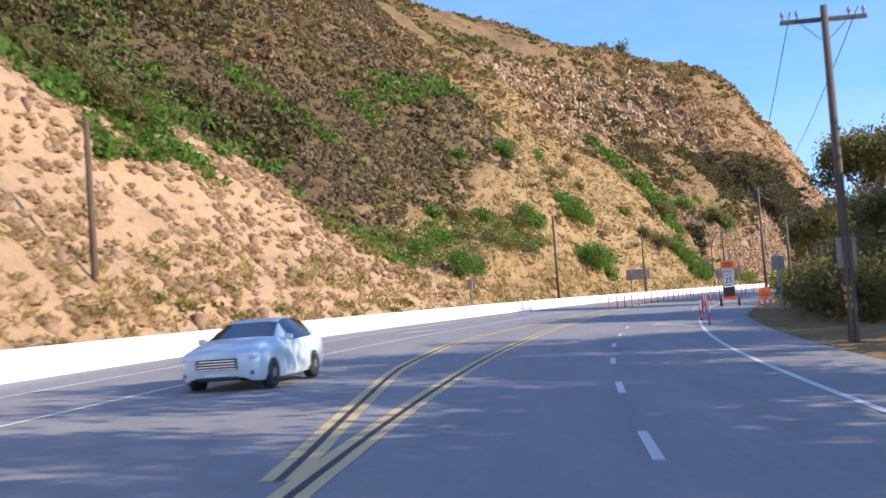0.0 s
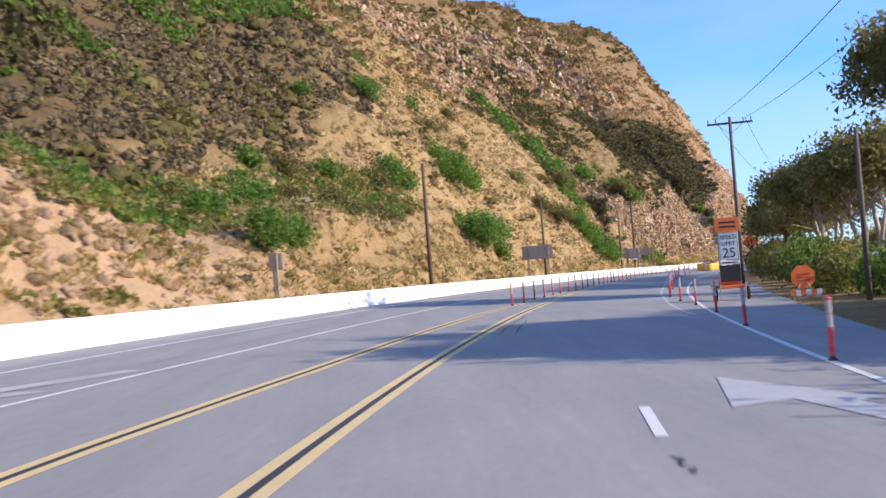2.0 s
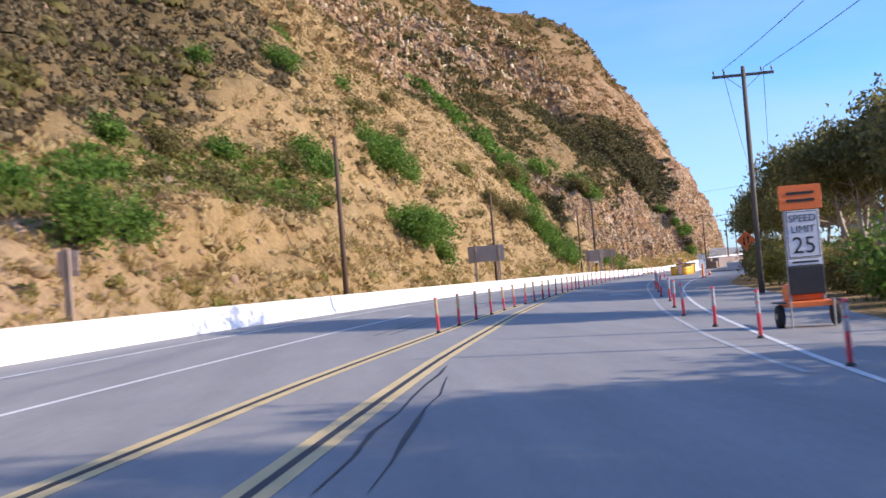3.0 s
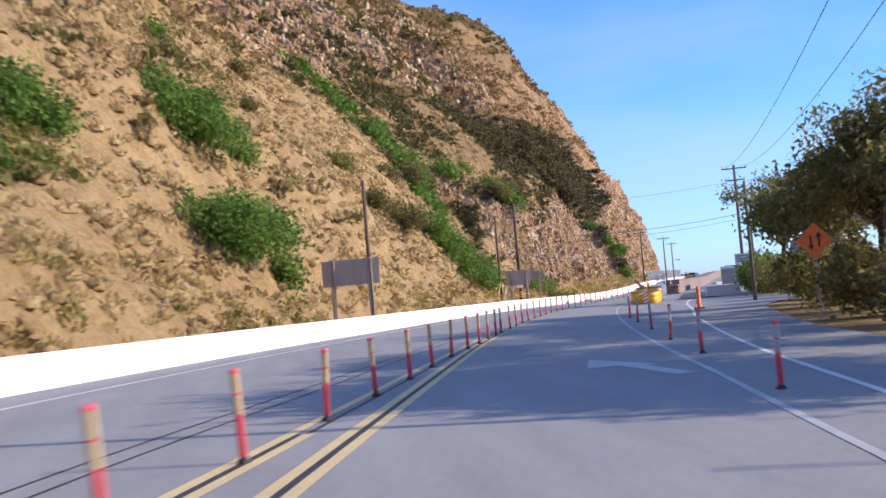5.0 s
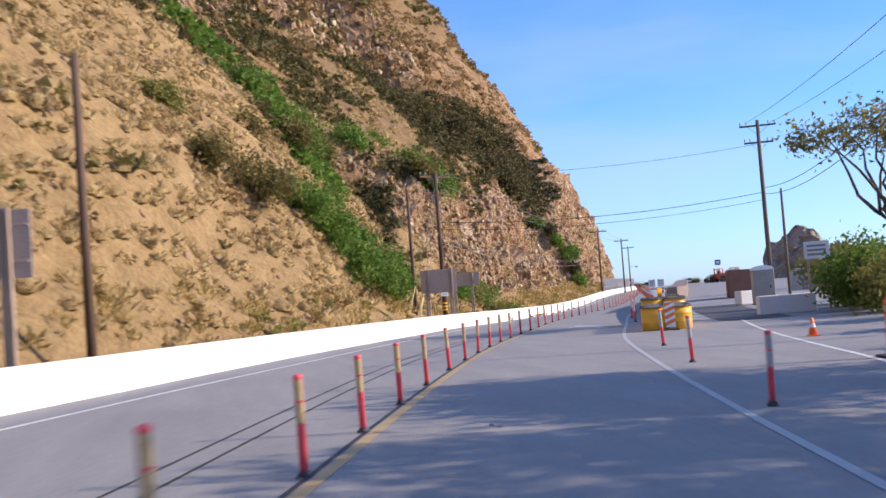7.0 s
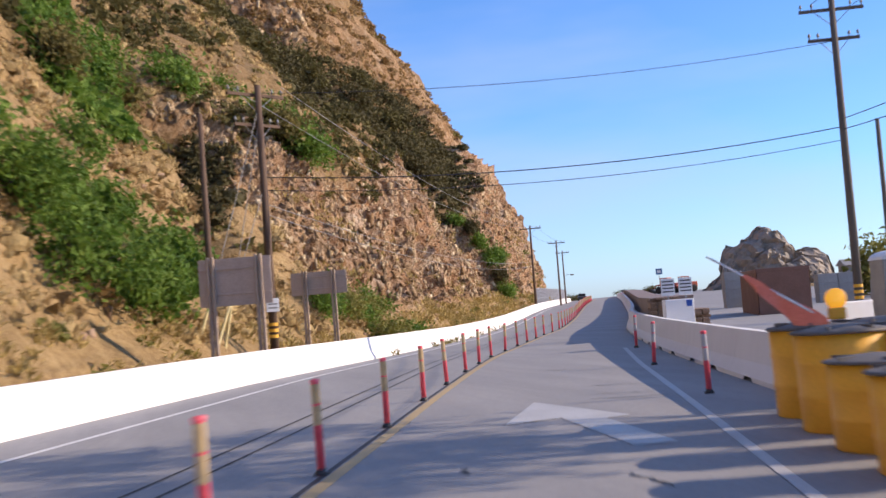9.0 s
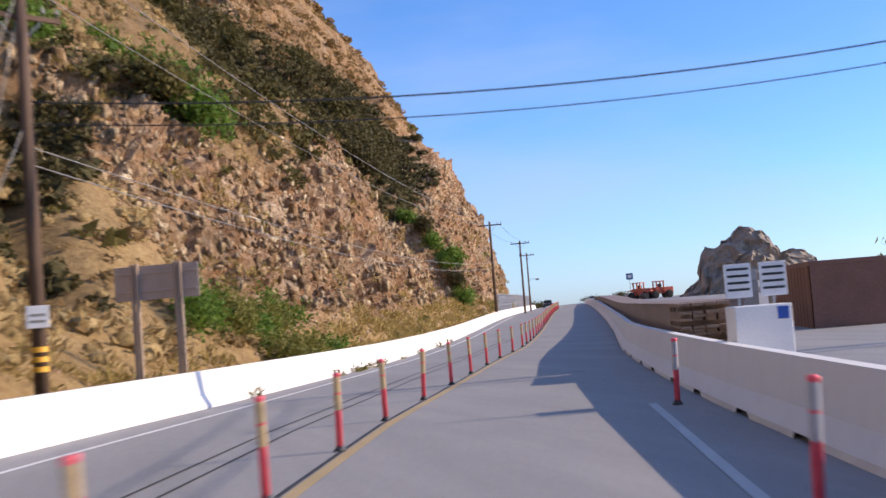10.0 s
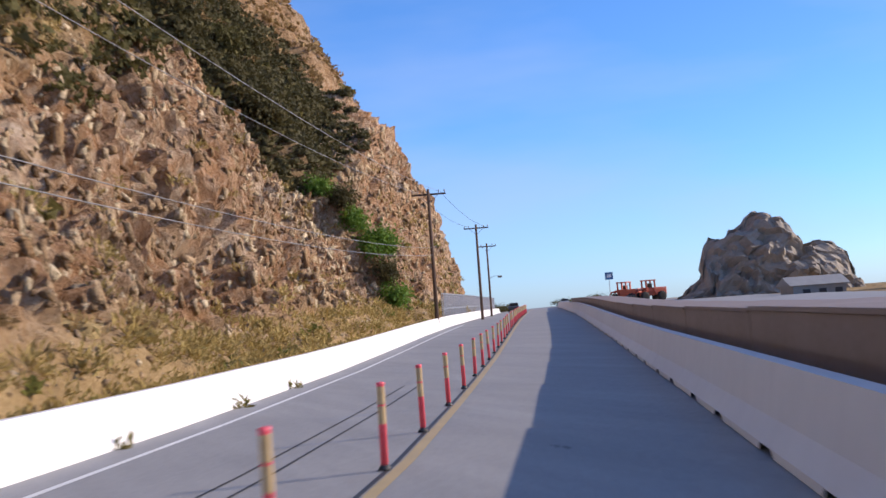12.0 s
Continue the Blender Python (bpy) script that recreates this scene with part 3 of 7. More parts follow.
def build_ground():
    ss = np.unique(np.concatenate([np.array([-2500, -1200, -600, -300, -150]), np.arange(-80, 50, 2.5), np.arange(50, 135, 0.8), np.arange(135, 224, 0.75),
                                   np.arange(224, 322, 0.27), np.arange(322, 412, 0.8), np.arange(414, 560, 6), np.array([650, 800, 1100, 1600, 2300, 3200])]))
    aa = np.concatenate([-np.array([3000, 1500, 700, 350, 200, 120, 80, 55, 40, 30, 24, 20, 16, 13, 11, 9.5, 8.5, 7.5, 6]), np.array([0, 5]), np.arange(7.4, 21, 0.15), np.arange(21, 27, 0.24), np.arange(27, 30, 0.4), np.arange(30, 64, 0.8),
                         np.arange(64, 120, 2.5), np.arange(120, 230, 6), np.array([260, 400, 900, 2500])])
    S, A = np.meshgrid(ss, aa, indexing="ij")
    Z = hill_z(S, np.minimum(A, 220))
    Z = np.where(A > 220, Z * np.clip(1 - (A - 220) / 900, 0.0, 1), Z)
    fade = np.clip(1 - np.maximum(-80 - S, S - 520) / 400, 0, 1)
    Z = Z * fade
    X, Y = flat(S, -A)
    masks = {"rock": rock_mask(S, A, Z), "scrub": scrub_mask(S, A, Z), "pale": pale_mask(S, A, Z)}
    base = road_z(S, -A) * (1 - smooth01(A, 14, 22)) - 0.06
    crag, notch, bowl = crag_mask(S, A), cleft(S, Z), hollow(S, Z)
    n0, n1 = S.shape
    DX, DZ = np.zeros_like(X), np.zeros_like(Z)
    for i in range(n0):
        for j in range(n1):
            z = Z[i, j]
            s, a = S[i, j], A[i, j]
            if z < 0.3 or a > 230 or s < -80 or s > 520:
                if -a > 12 and -a < 200 and -100 < s < 600:
                    p = Vector((X[i, j], Y[i, j], 0))
                    DZ[i, j] = 0.12 * noise.fractal(p * 0.2, 1.0, 2.0, 3) * min(1, (-a - 12) / 6)
                continue
            p = Vector((X[i, j], Y[i, j], z))
            k = min(1.0, z / 2.5)
            r = masks["rock"][i, j]
            big = noise.fractal(p * 0.06, 0.9, 2.0, 4)
            mid = noise.fractal(p * 0.25, 0.9, 2.0, 4)
            d = big * (1.1 + z * 0.02) + mid * 0.45
            if r > 0.02:
                w = noise.noise_vector(p * 0.4) * 0.9
                q = Vector((p.x * 0.9, p.y * 0.9, p.z * 0.5)) + w
                c1, e1 = cell(q, 0.26)
                c2, e2 = cell(q + w, 0.62)
                c3, e3 = cell(q, 1.5)
                rill = abs(noise.noise(Vector((s * 0.16, 0.3, z * 0.02)))) - 0.25
                rough = noise.ridged_multi_fractal(q * 0.5, 0.9, 2.1, 5, 0.9, 2.0)
                d += r * ((c1 - 0.4) * 0.8 * min(1, e1 * 4) + (c2 - 0.4) * 0.8 * min(1, e2 * 6) + (c3 - 0.4) * 0.55 * min(1, e3 * 8) - rill * 1.8 + (rough - 1.1) * 0.4)
                g = crag[i, j]
                if g > 0.02:
                    d += g * (2.6 * abs(noise.noise(Vector((s * 0.21, 4.1, z * 0.015)))) + 1.3 * abs(noise.noise(Vector((s * 0.55, 7.7, z * 0.04)))) - 0.7)
            elif 30 < z:
                d += 0.7 * abs(noise.noise(Vector((s * 0.12, 1.3, z * 0.02))))
            if s < 118 and a < 30:
                d += 0.5 * (abs(noise.noise(Vector((s * 0.3, 2.2, z * 0.10)))) - 0.2)
            d -= 3.4 * notch[i, j] + 2.2 * bowl[i, j]
            DX[i, j], DZ[i, j] = d * 0.75 * k, d * 0.55 * k
    tx, ty = np.interp(S, LINE_S, LINE_T[:, 0]), np.interp(S, LINE_S, LINE_T[:, 1])
    X, Y, Z = X + ty * DX, Y - tx * DX, Z + DZ + base
    verts = np.stack([X, Y, Z], -1).reshape(-1, 3)
    idx = np.arange(n0 * n1).reshape(n0, n1)
    quads = np.stack([idx[:-1, :-1], idx[:-1, 1:], idx[1:, 1:], idx[1:, :-1]], -1).reshape(-1, 4)[:, ::-1]
    me = mesh_np("ground", verts, quads, HILL)
    for nme, arr in masks.items():
        at_ = me.attributes.new(nme, "FLOAT", "POINT")
        at_.data.foreach_set("value", arr.reshape(-1).astype(np.float32))
    me.polygons.foreach_set("use_smooth", (masks["rock"][:-1, :-1].reshape(-1) < 0.3))
    me.update()
    ob = new("ground", me)
    tagged(ob, "steep dry hillside of tan soil, scrub and broken rock beside the road", "hillside", kind="structure")
    return ob, (ss, aa, X, Y, Z)


GROUND, (G_S, G_A, G_X, G_Y, G_Z) = build_ground()


def slope_at(s, a):
    """A point on the built ground at station s, a metres left of the line."""
    i = int(np.clip(np.searchsorted(G_S, s), 1, len(G_S) - 1))
    j = int(np.clip(np.searchsorted(G_A, a), 1, len(G_A) - 1))
    u = (s - G_S[i - 1]) / (G_S[i] - G_S[i - 1])
    v = (a - G_A[j - 1]) / (G_A[j] - G_A[j - 1])
    out = []
    for g in (G_X, G_Y, G_Z):
        out.append((g[i - 1, j - 1] * (1 - v) + g[i - 1, j] * v) * (1 - u) + (g[i, j - 1] * (1 - v) + g[i, j] * v) * u)
    return Vector(out)


# ---- road ----
def strip(name, s_list, left, right, z, mat, label="", cat="", kind="structure", sub=1):
    """A sheet along the road between two offsets."""
    verts, faces = [], []
    for s in s_list:
        l, r = left(s), right(s)
        for k in range(sub + 1):
            o = l + (r - l) * k / sub
            p = at(s, o, z)
            verts.append(p)
    for i in range(len(s_list) - 1):
        for k in range(sub):
            a = i * (sub + 1) + k
            faces.append((a, a + 1, a + sub + 2, a + sub + 1))
    ob = new(name, mesh_of(name, verts, faces, (mat,)))
    return tagged(ob, label, cat, kind=kind)


def right_edge(s):
    return np.interp(s, (-60, 25, 45, 58, 75, 100, 123, 147, 165, 200, 420), (6.2, 6.2, 6.2, 6.2, 7.0, 8.0, 7.6, 9.2, 14, 24, 24))


long_s = [*range(-300, -40, 20), *np.arange(-40, 330, 2.0), *range(330, 900, 15)]
strip("road", long_s, lambda s: float(barrier_left(s)) - 0.9, lambda s: float(right_edge(s)), 0.0, ASPHALT, "grey asphalt highway, worn and patched, banked in the bend", "road", sub=24)


def interp_line(ss, oo):
    return lambda s: float(np.interp(s, ss, oo))


def marking(name, s0, s1, f, width, mat, label, shift=0.0, step=2.0):
    n = max(1, int((s1 - s0) / step))
    sl = [s0 + (s1 - s0) * i / n for i in range(n + 1)]
    return strip(name, sl, lambda s: f(s) + shift - width / 2, lambda s: f(s) + shift + width / 2, 0.006, mat, label, "road marking")


edge_l = interp_line((-60, 35, 60, 85, 112, 137, 150, 160, 184, 193, 202, 225, 300), (-11.5, -11.3, -10.9, -10.3, -9.5, -8.4, -7.9, -7.4, -7.05, -7.0, -6.6, -6.0, -6.0))
lane_l = interp_line((-60, 25, 45, 60, 75, 100), (-8.6, -8.2, -7.8, -7.35, -7.1, -6.6))
yellow_l = interp_line((-60, 6, 11, 18, 26, 38, 46, 55, 71, 85, 97, 103, 123, 130), (-2.35, -2.35, -2.58, -3.2, -4.0, -4.65, -4.6, -4.25, -3.9, -3.4, -3.1, -2.9, -2.42, -2.42))
yellow_r = interp_line((-60, 75, 86, 97, 118, 131), (-2.25, -2.25, -2.14, -2.14, -2.10, -2.15))
edge_r = interp_line((-60, 58, 72, 90, 101, 114, 130, 136, 150, 163, 175), (3.95, 3.95, 3.9, 4.1, 4.25, 4.5, 5.2, 5.35, 6.0, 6.1, 6.3))
taper_r = interp_line((70, 72, 78, 95, 110, 127, 140, 147, 165, 175, 181, 185, 188.5, 193, 197, 203, 210, 220), (3.3, 3.15, 2.95, 2.85, 2.85, 2.7, 2.4, 2.25, 1.8, 1.72, 1.65, 1.58, 1.5, 1.45, 1.38, 1.2, 1.07, 1.05))
marking("edge_line", -60, 300, edge_l, 0.14, WHITE_LINE, "white solid line beside the concrete barrier")
marking("lane_line", -60, 98, lane_l, 0.14, WHITE_LINE, "white solid line between shoulder and lane")
for sh, s1 in ((-0.12, 130), (0.12, 104)):
    marking("yellow_line", 10.2, s1, yellow_l, 0.14, YELLOW_LINE, "one of two parallel yellow lines", sh)
    marking("yellow_line", -60, 131, yellow_r, 0.14, YELLOW_LINE, "one of two parallel yellow lines", sh)
marking("black_line", 10.2, 104, yellow_l, 0.08, TAR, "black contrast line between two yellow lines")
marking("black_line", 104, 131, yellow_l, 0.07, TAR, "black contrast line beside the yellow lines", 0.10)
marking("black_line", -60, 131, yellow_r, 0.08, TAR, "black contrast line between two yellow lines")
marking("yellow_line", 130, 420, lambda s: float(post_line(s)), 0.15, OLD_YELLOW, "faded yellow line under the row of posts", 0.16)
marking("black_line", 130, 300, lambda s: float(post_line(s)), 0.06, TAR, "dark line under the row of posts", 0.03)
marking("edge_line", -60, 175, edge_r, 0.13, WHITE_LINE, "white solid line at the edge of the lane")
marking("taper_line", 70, 196, taper_r, 0.12, FADED_LINE, "white line closing off the outer lane")
for k in range(-4, 6):
    c = 11.9 + 7.15 * k
    marking("lane_dash", c - 1.1, c + 1.1, lambda s: 0.95, 0.12, WHITE_LINE, "short white dash between two lanes")
# tar-coloured strips stand in for the shadow of cables along the lane
for o1, o2 in ((-1.35, -1.35), (-1.75, -1.8)):
    marking("cable_shade_line", 84, 240, lambda s, o1=o1: float(post_line(s)) + o1 + 0.12 * math.sin(s * 0.11), 0.05, TAR, "thin dark line painted along the lane for cable shadow")


def arrow(s, o, turn, size=1.0):
    """A lane-drop arrow: long shaft and one-sided head, seen slanting across the lane."""
    pts = [(-0.13, -2.2), (0.24, -2.2), (0.24, -0.1), (0.52, 0.0), (0.02, 2.2), (-0.75, 0.0), (-0.13, 0.25)]
    ca, sa = math.cos(radians(turn)), math.sin(radians(turn))
    verts = [at(s + size * (x * sa + y * ca), o + size * (x * ca - y * sa), 0.008) for x, y in pts]
    ob = new("road_arrow", mesh_of("road_arrow", verts, [(0, 1, 2, 6), (2, 3, 4), (2, 4, 6), (4, 5, 6)], (FADED_LINE,)))
    return tagged(ob, "worn white merge arrow painted on the asphalt", "road marking", kind="structure")


arrow(48.7, 2.85, 15, 1.38)
arrow(53.4, -8.85, 163.7, 1.5)
arrow(112.4, 1.6, 16.5, 1.15)
arrow(177.0, 0.1, 14, 1.32)


# ---- concrete barriers ----
def krail_mesh(slots):
    prof = [(-0.30, 0.0), (-0.30, 0.08), (-0.17, 0.30), (-0.085, 0.81), (0.085, 0.81), (0.17, 0.30), (0.30, 0.08), (0.30, 0.0)]
    bm = bmesh.new()
    # two fork slots at the foot of each section
    ys = [-3.043, -1.75, -1.65, -1.1, -1.0, 1.0, 1.1, 1.65, 1.75, 3.043]
    rings = []
    for y in ys:
        slot = slots and 1.05 < abs(y) < 1.7
        ring = []
        for x, z in prof:
            ring.append(bm.verts.new((x, y, 0.075 if slot and z == 0.0 else z)))
        rings.append(ring)
    n = len(prof)
    for r0, r1 in zip(rings, rings[1:]):
        for i in range(n - 1):
            bm.faces.new((r0[i], r0[i + 1], r1[i + 1], r1[i]))
    bm.faces.new(rings[0])
    bm.faces.new(rings[-1][::-1])
    bmesh.ops.recalc_face_normals(bm, faces=bm.faces[:])
    me = bpy.data.meshes.new("concrete_barrier")
    bm.to_mesh(me)
    bm.free()
    me.materials.append(CONCRETE)
    return me


KRAIL, KRAIL_SLOTTED = krail_mesh(False), krail_mesh(True)


def barrier_run(s0, s1, f, sign, label, group, me):
    s = s0
    while s < s1:
        step = 6.08
        for _ in range(3):
            p0, p1 = at(s, float(f(s)) + sign * 0.30), at(s + step, float(f(s + step)) + sign * 0.30)
            step *= 6.08 / (p1 - p0).length
        d = p1 - p0
        ob = new("concrete_barrier", me)
        ob.matrix_world = pose(*((p0 + p1) / 2), math.degrees(math.atan2(d.z, d.xy.length)), 0, math.degrees(math.atan2(-d.x, d.y)) + random.uniform(-0.04, 0.04))
        tagged(ob, label, "barrier", group)
        s += step


barrier_run(-40, 400, barrier_left, -1, "sunlit whitish precast concrete road barrier section", "barriers along the hill", KRAIL)
barrier_run(177, 400, barrier_right, 1, "grey precast concrete road barrier section in shade", "barriers beside the works", KRAIL_SLOTTED)


# ---- delineator posts ----
def delineator(label, band=None):
    root = empty("delineator_post", Matrix.Identity(4), label, "traffic post", "row of delineator posts")
    bm = bmesh.new()
    lathe(bm, [(0.075, 0.0), (0.075, 0.02), (0.05, 0.04), (0.045, 0.06)], 14)
    part("base", bm, BLACK, root, "black rubber foot", True)
    bm = bmesh.new()
    lathe(bm, [(0.042, 0.05), (0.042, 0.905), (0.046, 0.91), (0.046, 0.93), (0.03, 0.94)], 12)
    part("tube", bm, TUBE_PINK, root, "", True)
    for z in (0.49, 0.70):
        bm = bmesh.new()
        lathe(bm, [(0.0445, z), (0.0445, z + 0.19)], 12)
        part("band", bm, band or BAND, root, "grey reflective band" if band else "dull gold reflective band")
    return root


POST = delineator("pink-orange plastic delineator post with reflective bands")
POST_S = [84.0, 87.6, 91.2, 94.8, 98.4, 101.8, 105.4, 108.7, 112.0, 115.3, 118.9, 122.4, 125.4, 128.7, 131.6, 133.8, 137.8, 141.2, 144.7, 148.3, 152.4, 156.1, 159.6, 163.0, 166.3,
          169.6, 173.2, 177.4, 181.5, 185.2, 189.2, 192.8, 196.5, 200.3, 204.3, 208.2, 212.4, 216.6, 221.0, 225.4, 229.1, 233.3, 237.2, 241.1]
while POST_S[-1] < 345:
    POST_S.append(POST_S[-1] + 3.85)
RIGHT_POSTS = [(47.4, 4.28), (53.5, 4.0), (63.2, 4.0), (70.6, 4.0), (77.0, 3.8), (81.6, 3.45), (87.5, 3.2), (93.8, 3.3), (100.2, 3.42), (106.6, 3.24), (115.0, 3.28), (121.3, 3.24), (128.6, 3.22), (135.7, 3.0), (142.0, 2.8),
               (150.8, 2.8), (157.8, 2.73), (179.6, 2.06), (187.2, 1.76), (195.6, 1.72)]


def stand(post, spots):
    """The post at the first spot and copies of it at the others, each a little out of plumb."""
    for k, (s, o) in enumerate(spots):
        m = put(s, o, 0.004, random.uniform(0, 90)) @ pose(0, 0, 0, random.uniform(-2.5, 2.5), random.uniform(-2.5, 2.5), 0)
        if k == 0:
            post.matrix_world = m
        else:
            copy_thing(post, m)


stand(POST, [(s, float(post_line(s))) for s in POST_S])
stand(delineator("pink-orange plastic delineator post with grey reflective bands", GREY_BAND), RIGHT_POSTS)


# ---- utility poles and cables ----
CABLE_GREY = plain("aluminium_cable", (0.24, 0.225, 0.205), (0.33, 0.315, 0.295), 3, 20, 0.5, 0.3, 0)
GUARD = plain("yellow_guy_guard", (0.62, 0.50, 0.20), (0.74, 0.62, 0.30), 4, 30, 0.6)


def utility_pole(x, y, z0, top, lean=0.0, arm=2.4, arm_turn=0.0, radius=0.15, mat=None, second=False, label="brown wooden utility pole with a crossarm", bands=False, guys=(), placard=False, lamp=False):
    h = top - z0
    root = empty("utility_pole", pose(x, y, z0, 0, lean, 0), label, "utility pole", "utility poles along the road")
    mat = mat or WOOD_POLE
    bm = bmesh.new()
    tube(bm, [(0, 0, -0.3), (0, 0, h * 0.5), (0, 0, h)], [radius, radius * 0.85, radius * 0.68], 14)
    part("shaft", bm, mat, root, "", True)
    if arm:
        for zz, ln in ((h - 0.35, arm), (h - 1.5, arm * 0.8)) if second else ((h - 0.35, arm),):
            r = Matrix.Rotation(radians(arm_turn), 4, "Z")
            bm = bmesh.new()
            box(bm, -ln / 2, ln / 2, radius * 0.7, radius * 0.7 + 0.10, zz - 0.06, zz + 0.06, 0.008)
            bmesh.ops.transform(bm, matrix=r, verts=bm.verts[:])
            arm_ob = part("crossarm", bm, mat, root)
            for k in (-0.47, -0.30, 0.30, 0.47):
                bm = bmesh.new()
                lathe(bm, [(0.02, 0), (0.02, 0.10), (0.055, 0.11), (0.055, 0.15), (0.03, 0.17), (0.05, 0.20), (0.02, 0.24)], 10, Matrix.Translation((k * ln, radius * 0.7 + 0.05, zz + 0.05)))
                bmesh.ops.transform(bm, matrix=r, verts=bm.verts[:])
                part("insulator", bm, GREYBOX, arm_ob, "grey porcelain insulator", True)
            for sx in (-1, 1):
                bm = bmesh.new()
                tube(bm, [(sx * ln * 0.28, radius * 0.7 + 0.02, zz - 0.05), (0, radius * 0.75, zz - 0.65)], [0.015, 0.015], 6)
                bmesh.ops.transform(bm, matrix=r, verts=bm.verts[:])
                part("brace", bm, STEEL, root)
    for gx, gy, gz, hz in guys:
        bm = bmesh.new()
        tube(bm, [(gx - x, gy - y, gz - z0 - 0.1), (0, 0, hz - z0)], [0.016, 0.016], 6)
        g = part("guy_wire", bm, CABLE_GREY, root, "taut steel guy wire")
        low, high = Vector((gx - x, gy - y, gz - z0)), Vector((0, 0, hz - z0))
        bm = bmesh.new()
        tube(bm, [low, low + (high - low).normalized() * 2.3], [0.05, 0.05], 8)
        part("guy_guard", bm, GUARD, g, "pale yellow plastic guard sleeve")
    if placard:
        bm = bmesh.new()
        box(bm, -0.24, 0.24, -radius - 0.03, -radius - 0.005, 1.72, 2.22, 0.01)
        pl_ob = part("placard", bm, SIGN_WHITE, root, "small white placard")
        bm = bmesh.new()
        for k in range(2):
            box(bm, -0.17, 0.17, -radius - 0.036, -radius - 0.032, 1.84 + k * 0.14, 1.90 + k * 0.14)
        part("caption_bars", bm, GREYBOX, pl_ob)
    if lamp:
        bm = bmesh.new()
        tube(bm, [(0, 0, h * 0.55), (0.5, -0.1, h * 0.58), (1.15, -0.25, h * 0.58)], [0.04, 0.035, 0.03], 8)
        arm_l = part("lamp_arm", bm, STEEL, root)
        bm = bmesh.new()
        box(bm, 1.05, 1.55, -0.42, -0.14, h * 0.58 - 0.22, h * 0.58 + 0.02, 0.05)
        part("lamp_head", bm, LID, arm_l, "dark street lamp head")
    if bands:
        for k in range(3):
            bm = bmesh.new()
            lathe(bm, [(radius * 1.03, 0.75 + k * 0.22), (radius * 1.03, 0.87 + k * 0.22)], 14)
            part("marker_band", bm, BARREL_YELLOW, root, "yellow reflective marker band")
    return root


pl = at(37.0, -17.0)
utility_pole(pl.x, pl.y, 0.2, 9.1, 0, 0, 0, 0.15, bands=True, label="brown wooden utility pole with yellow bands on the bank")
pl = at(112.7, -13.0)
utility_pole(pl.x, pl.y, 0.2, 9.5, 0, 0, 0, 0.15, label="bare brown wooden utility pole behind the barrier")
utility_pole(16.05, 156.8, 0.3, 8.9, 0, 0, 0, 0.14, label="bare brown wooden utility pole beside a road sign")
utility_pole(32.3, 199.8, 1.0, 9.2, 0, 0, 0, 0.13, label="slim brown wooden pole against the rock face")
utility_pole(34.6, 201.3, 0.2, 10.5, 0, 2.6, 30, 0.17, second=True, bands=True, guys=((31.7, 198.9, 0.9, 9.7), (32.7, 200.3, 0.7, 9.3), (32.4, 199.2, 0.9, 6.6)), placard=True, label="tall brown wooden utility pole with two crossarms and yellow bands")
utility_pole(73.7, 280.2, 0.2, 10.3, 0, 2.4, -23, 0.15)
utility_pole(87.6, 308.2, 0.2, 10.0, 0, 2.4, -23, 0.15)
utility_pole(97.6, 331.6, 0.2, 9.6, 0, 2.2, -23, 0.14, lamp=True, label="brown wooden utility pole with a crossarm and a street lamp")
utility_pole(20.9, 101.5, 0.0, 9.6, 0, 2.6, -12, 0.13, GREY_POLE, label="tall grey wooden utility pole with one crossarm")
utility_pole(8.5, 30.8, -0.1, 8.8, 0, 2.3, 0, 0.14, GREY_POLE, bands=True, label="tall grey wooden utility pole with one crossarm beside the hedge")
utility_pole(16.5, 72.6, 0.0, 5.4, 0, 0, 0, 0.10, GREY_POLE, label="short dark wooden pole in the bushes")
utility_pole(37.1, 150.5, 0.0, 6.7, 0, 0, 0, 0.11, GREY_POLE, label="short dark wooden pole beside the pine")
utility_pole(55.9, 195.7, 0.0, 12.2, 0, 2.4, -23, 0.17, GREY_POLE, second=True, bands=True, label="tall grey wooden utility pole with two crossarms")
utility_pole(56.6, 194.6, 0.0, 7.4, 0, 0, 0, 0.11, GREY_POLE, label="short grey wooden pole beside the tall one")


def cable(a, b, sag, r=0.014, mat=None):
    a, b = Vector(a), Vector(b)
    bm = bmesh.new()
    pts = [a.lerp(b, k / 16) - Vector((0, 0, sag * 4 * (k / 16) * (1 - k / 16))) for k in range(17)]
    tube(bm, pts, [r] * 17, 5)
    ob = part("overhead_cable", bm, mat or BLACK)
    return tagged(ob, "thin dark overhead cable slung between poles", "cable", "overhead cables")


for dx in (-0.9, 0.9):
    cable((34.6 + dx, 201.3, 10.4), (73.7 + dx, 280.2, 10.1), 1.2, 0.013, CABLE_GREY)
    cable((73.7 + dx, 280.2, 10.1), (87.6 + dx, 308.2, 9.8), 0.4)
    cable((8.5 + dx, 30.8, 8.7), (20.9 + dx, 101.5, 9.5), 0.9)
    cable((20.9 + dx, 101.5, 9.5), (55.9 + dx, 195.7, 12.0), 1.4)
cable((34.6, 201.3, 6.0), (73.7, 280.2, 6.2), 1.0, 0.014, CABLE_GREY)
cable((34.6, 201.3, 5.6), (73.7, 280.2, 5.7), 1.1, 0.014, CABLE_GREY)
cable((55.9, 195.7, 7.3), (34.6, 201.3, 7.0), 0.6, 0.02)
cable((55.9, 195.7, 6.8), (34.6, 201.3, 6.5), 0.6, 0.014)
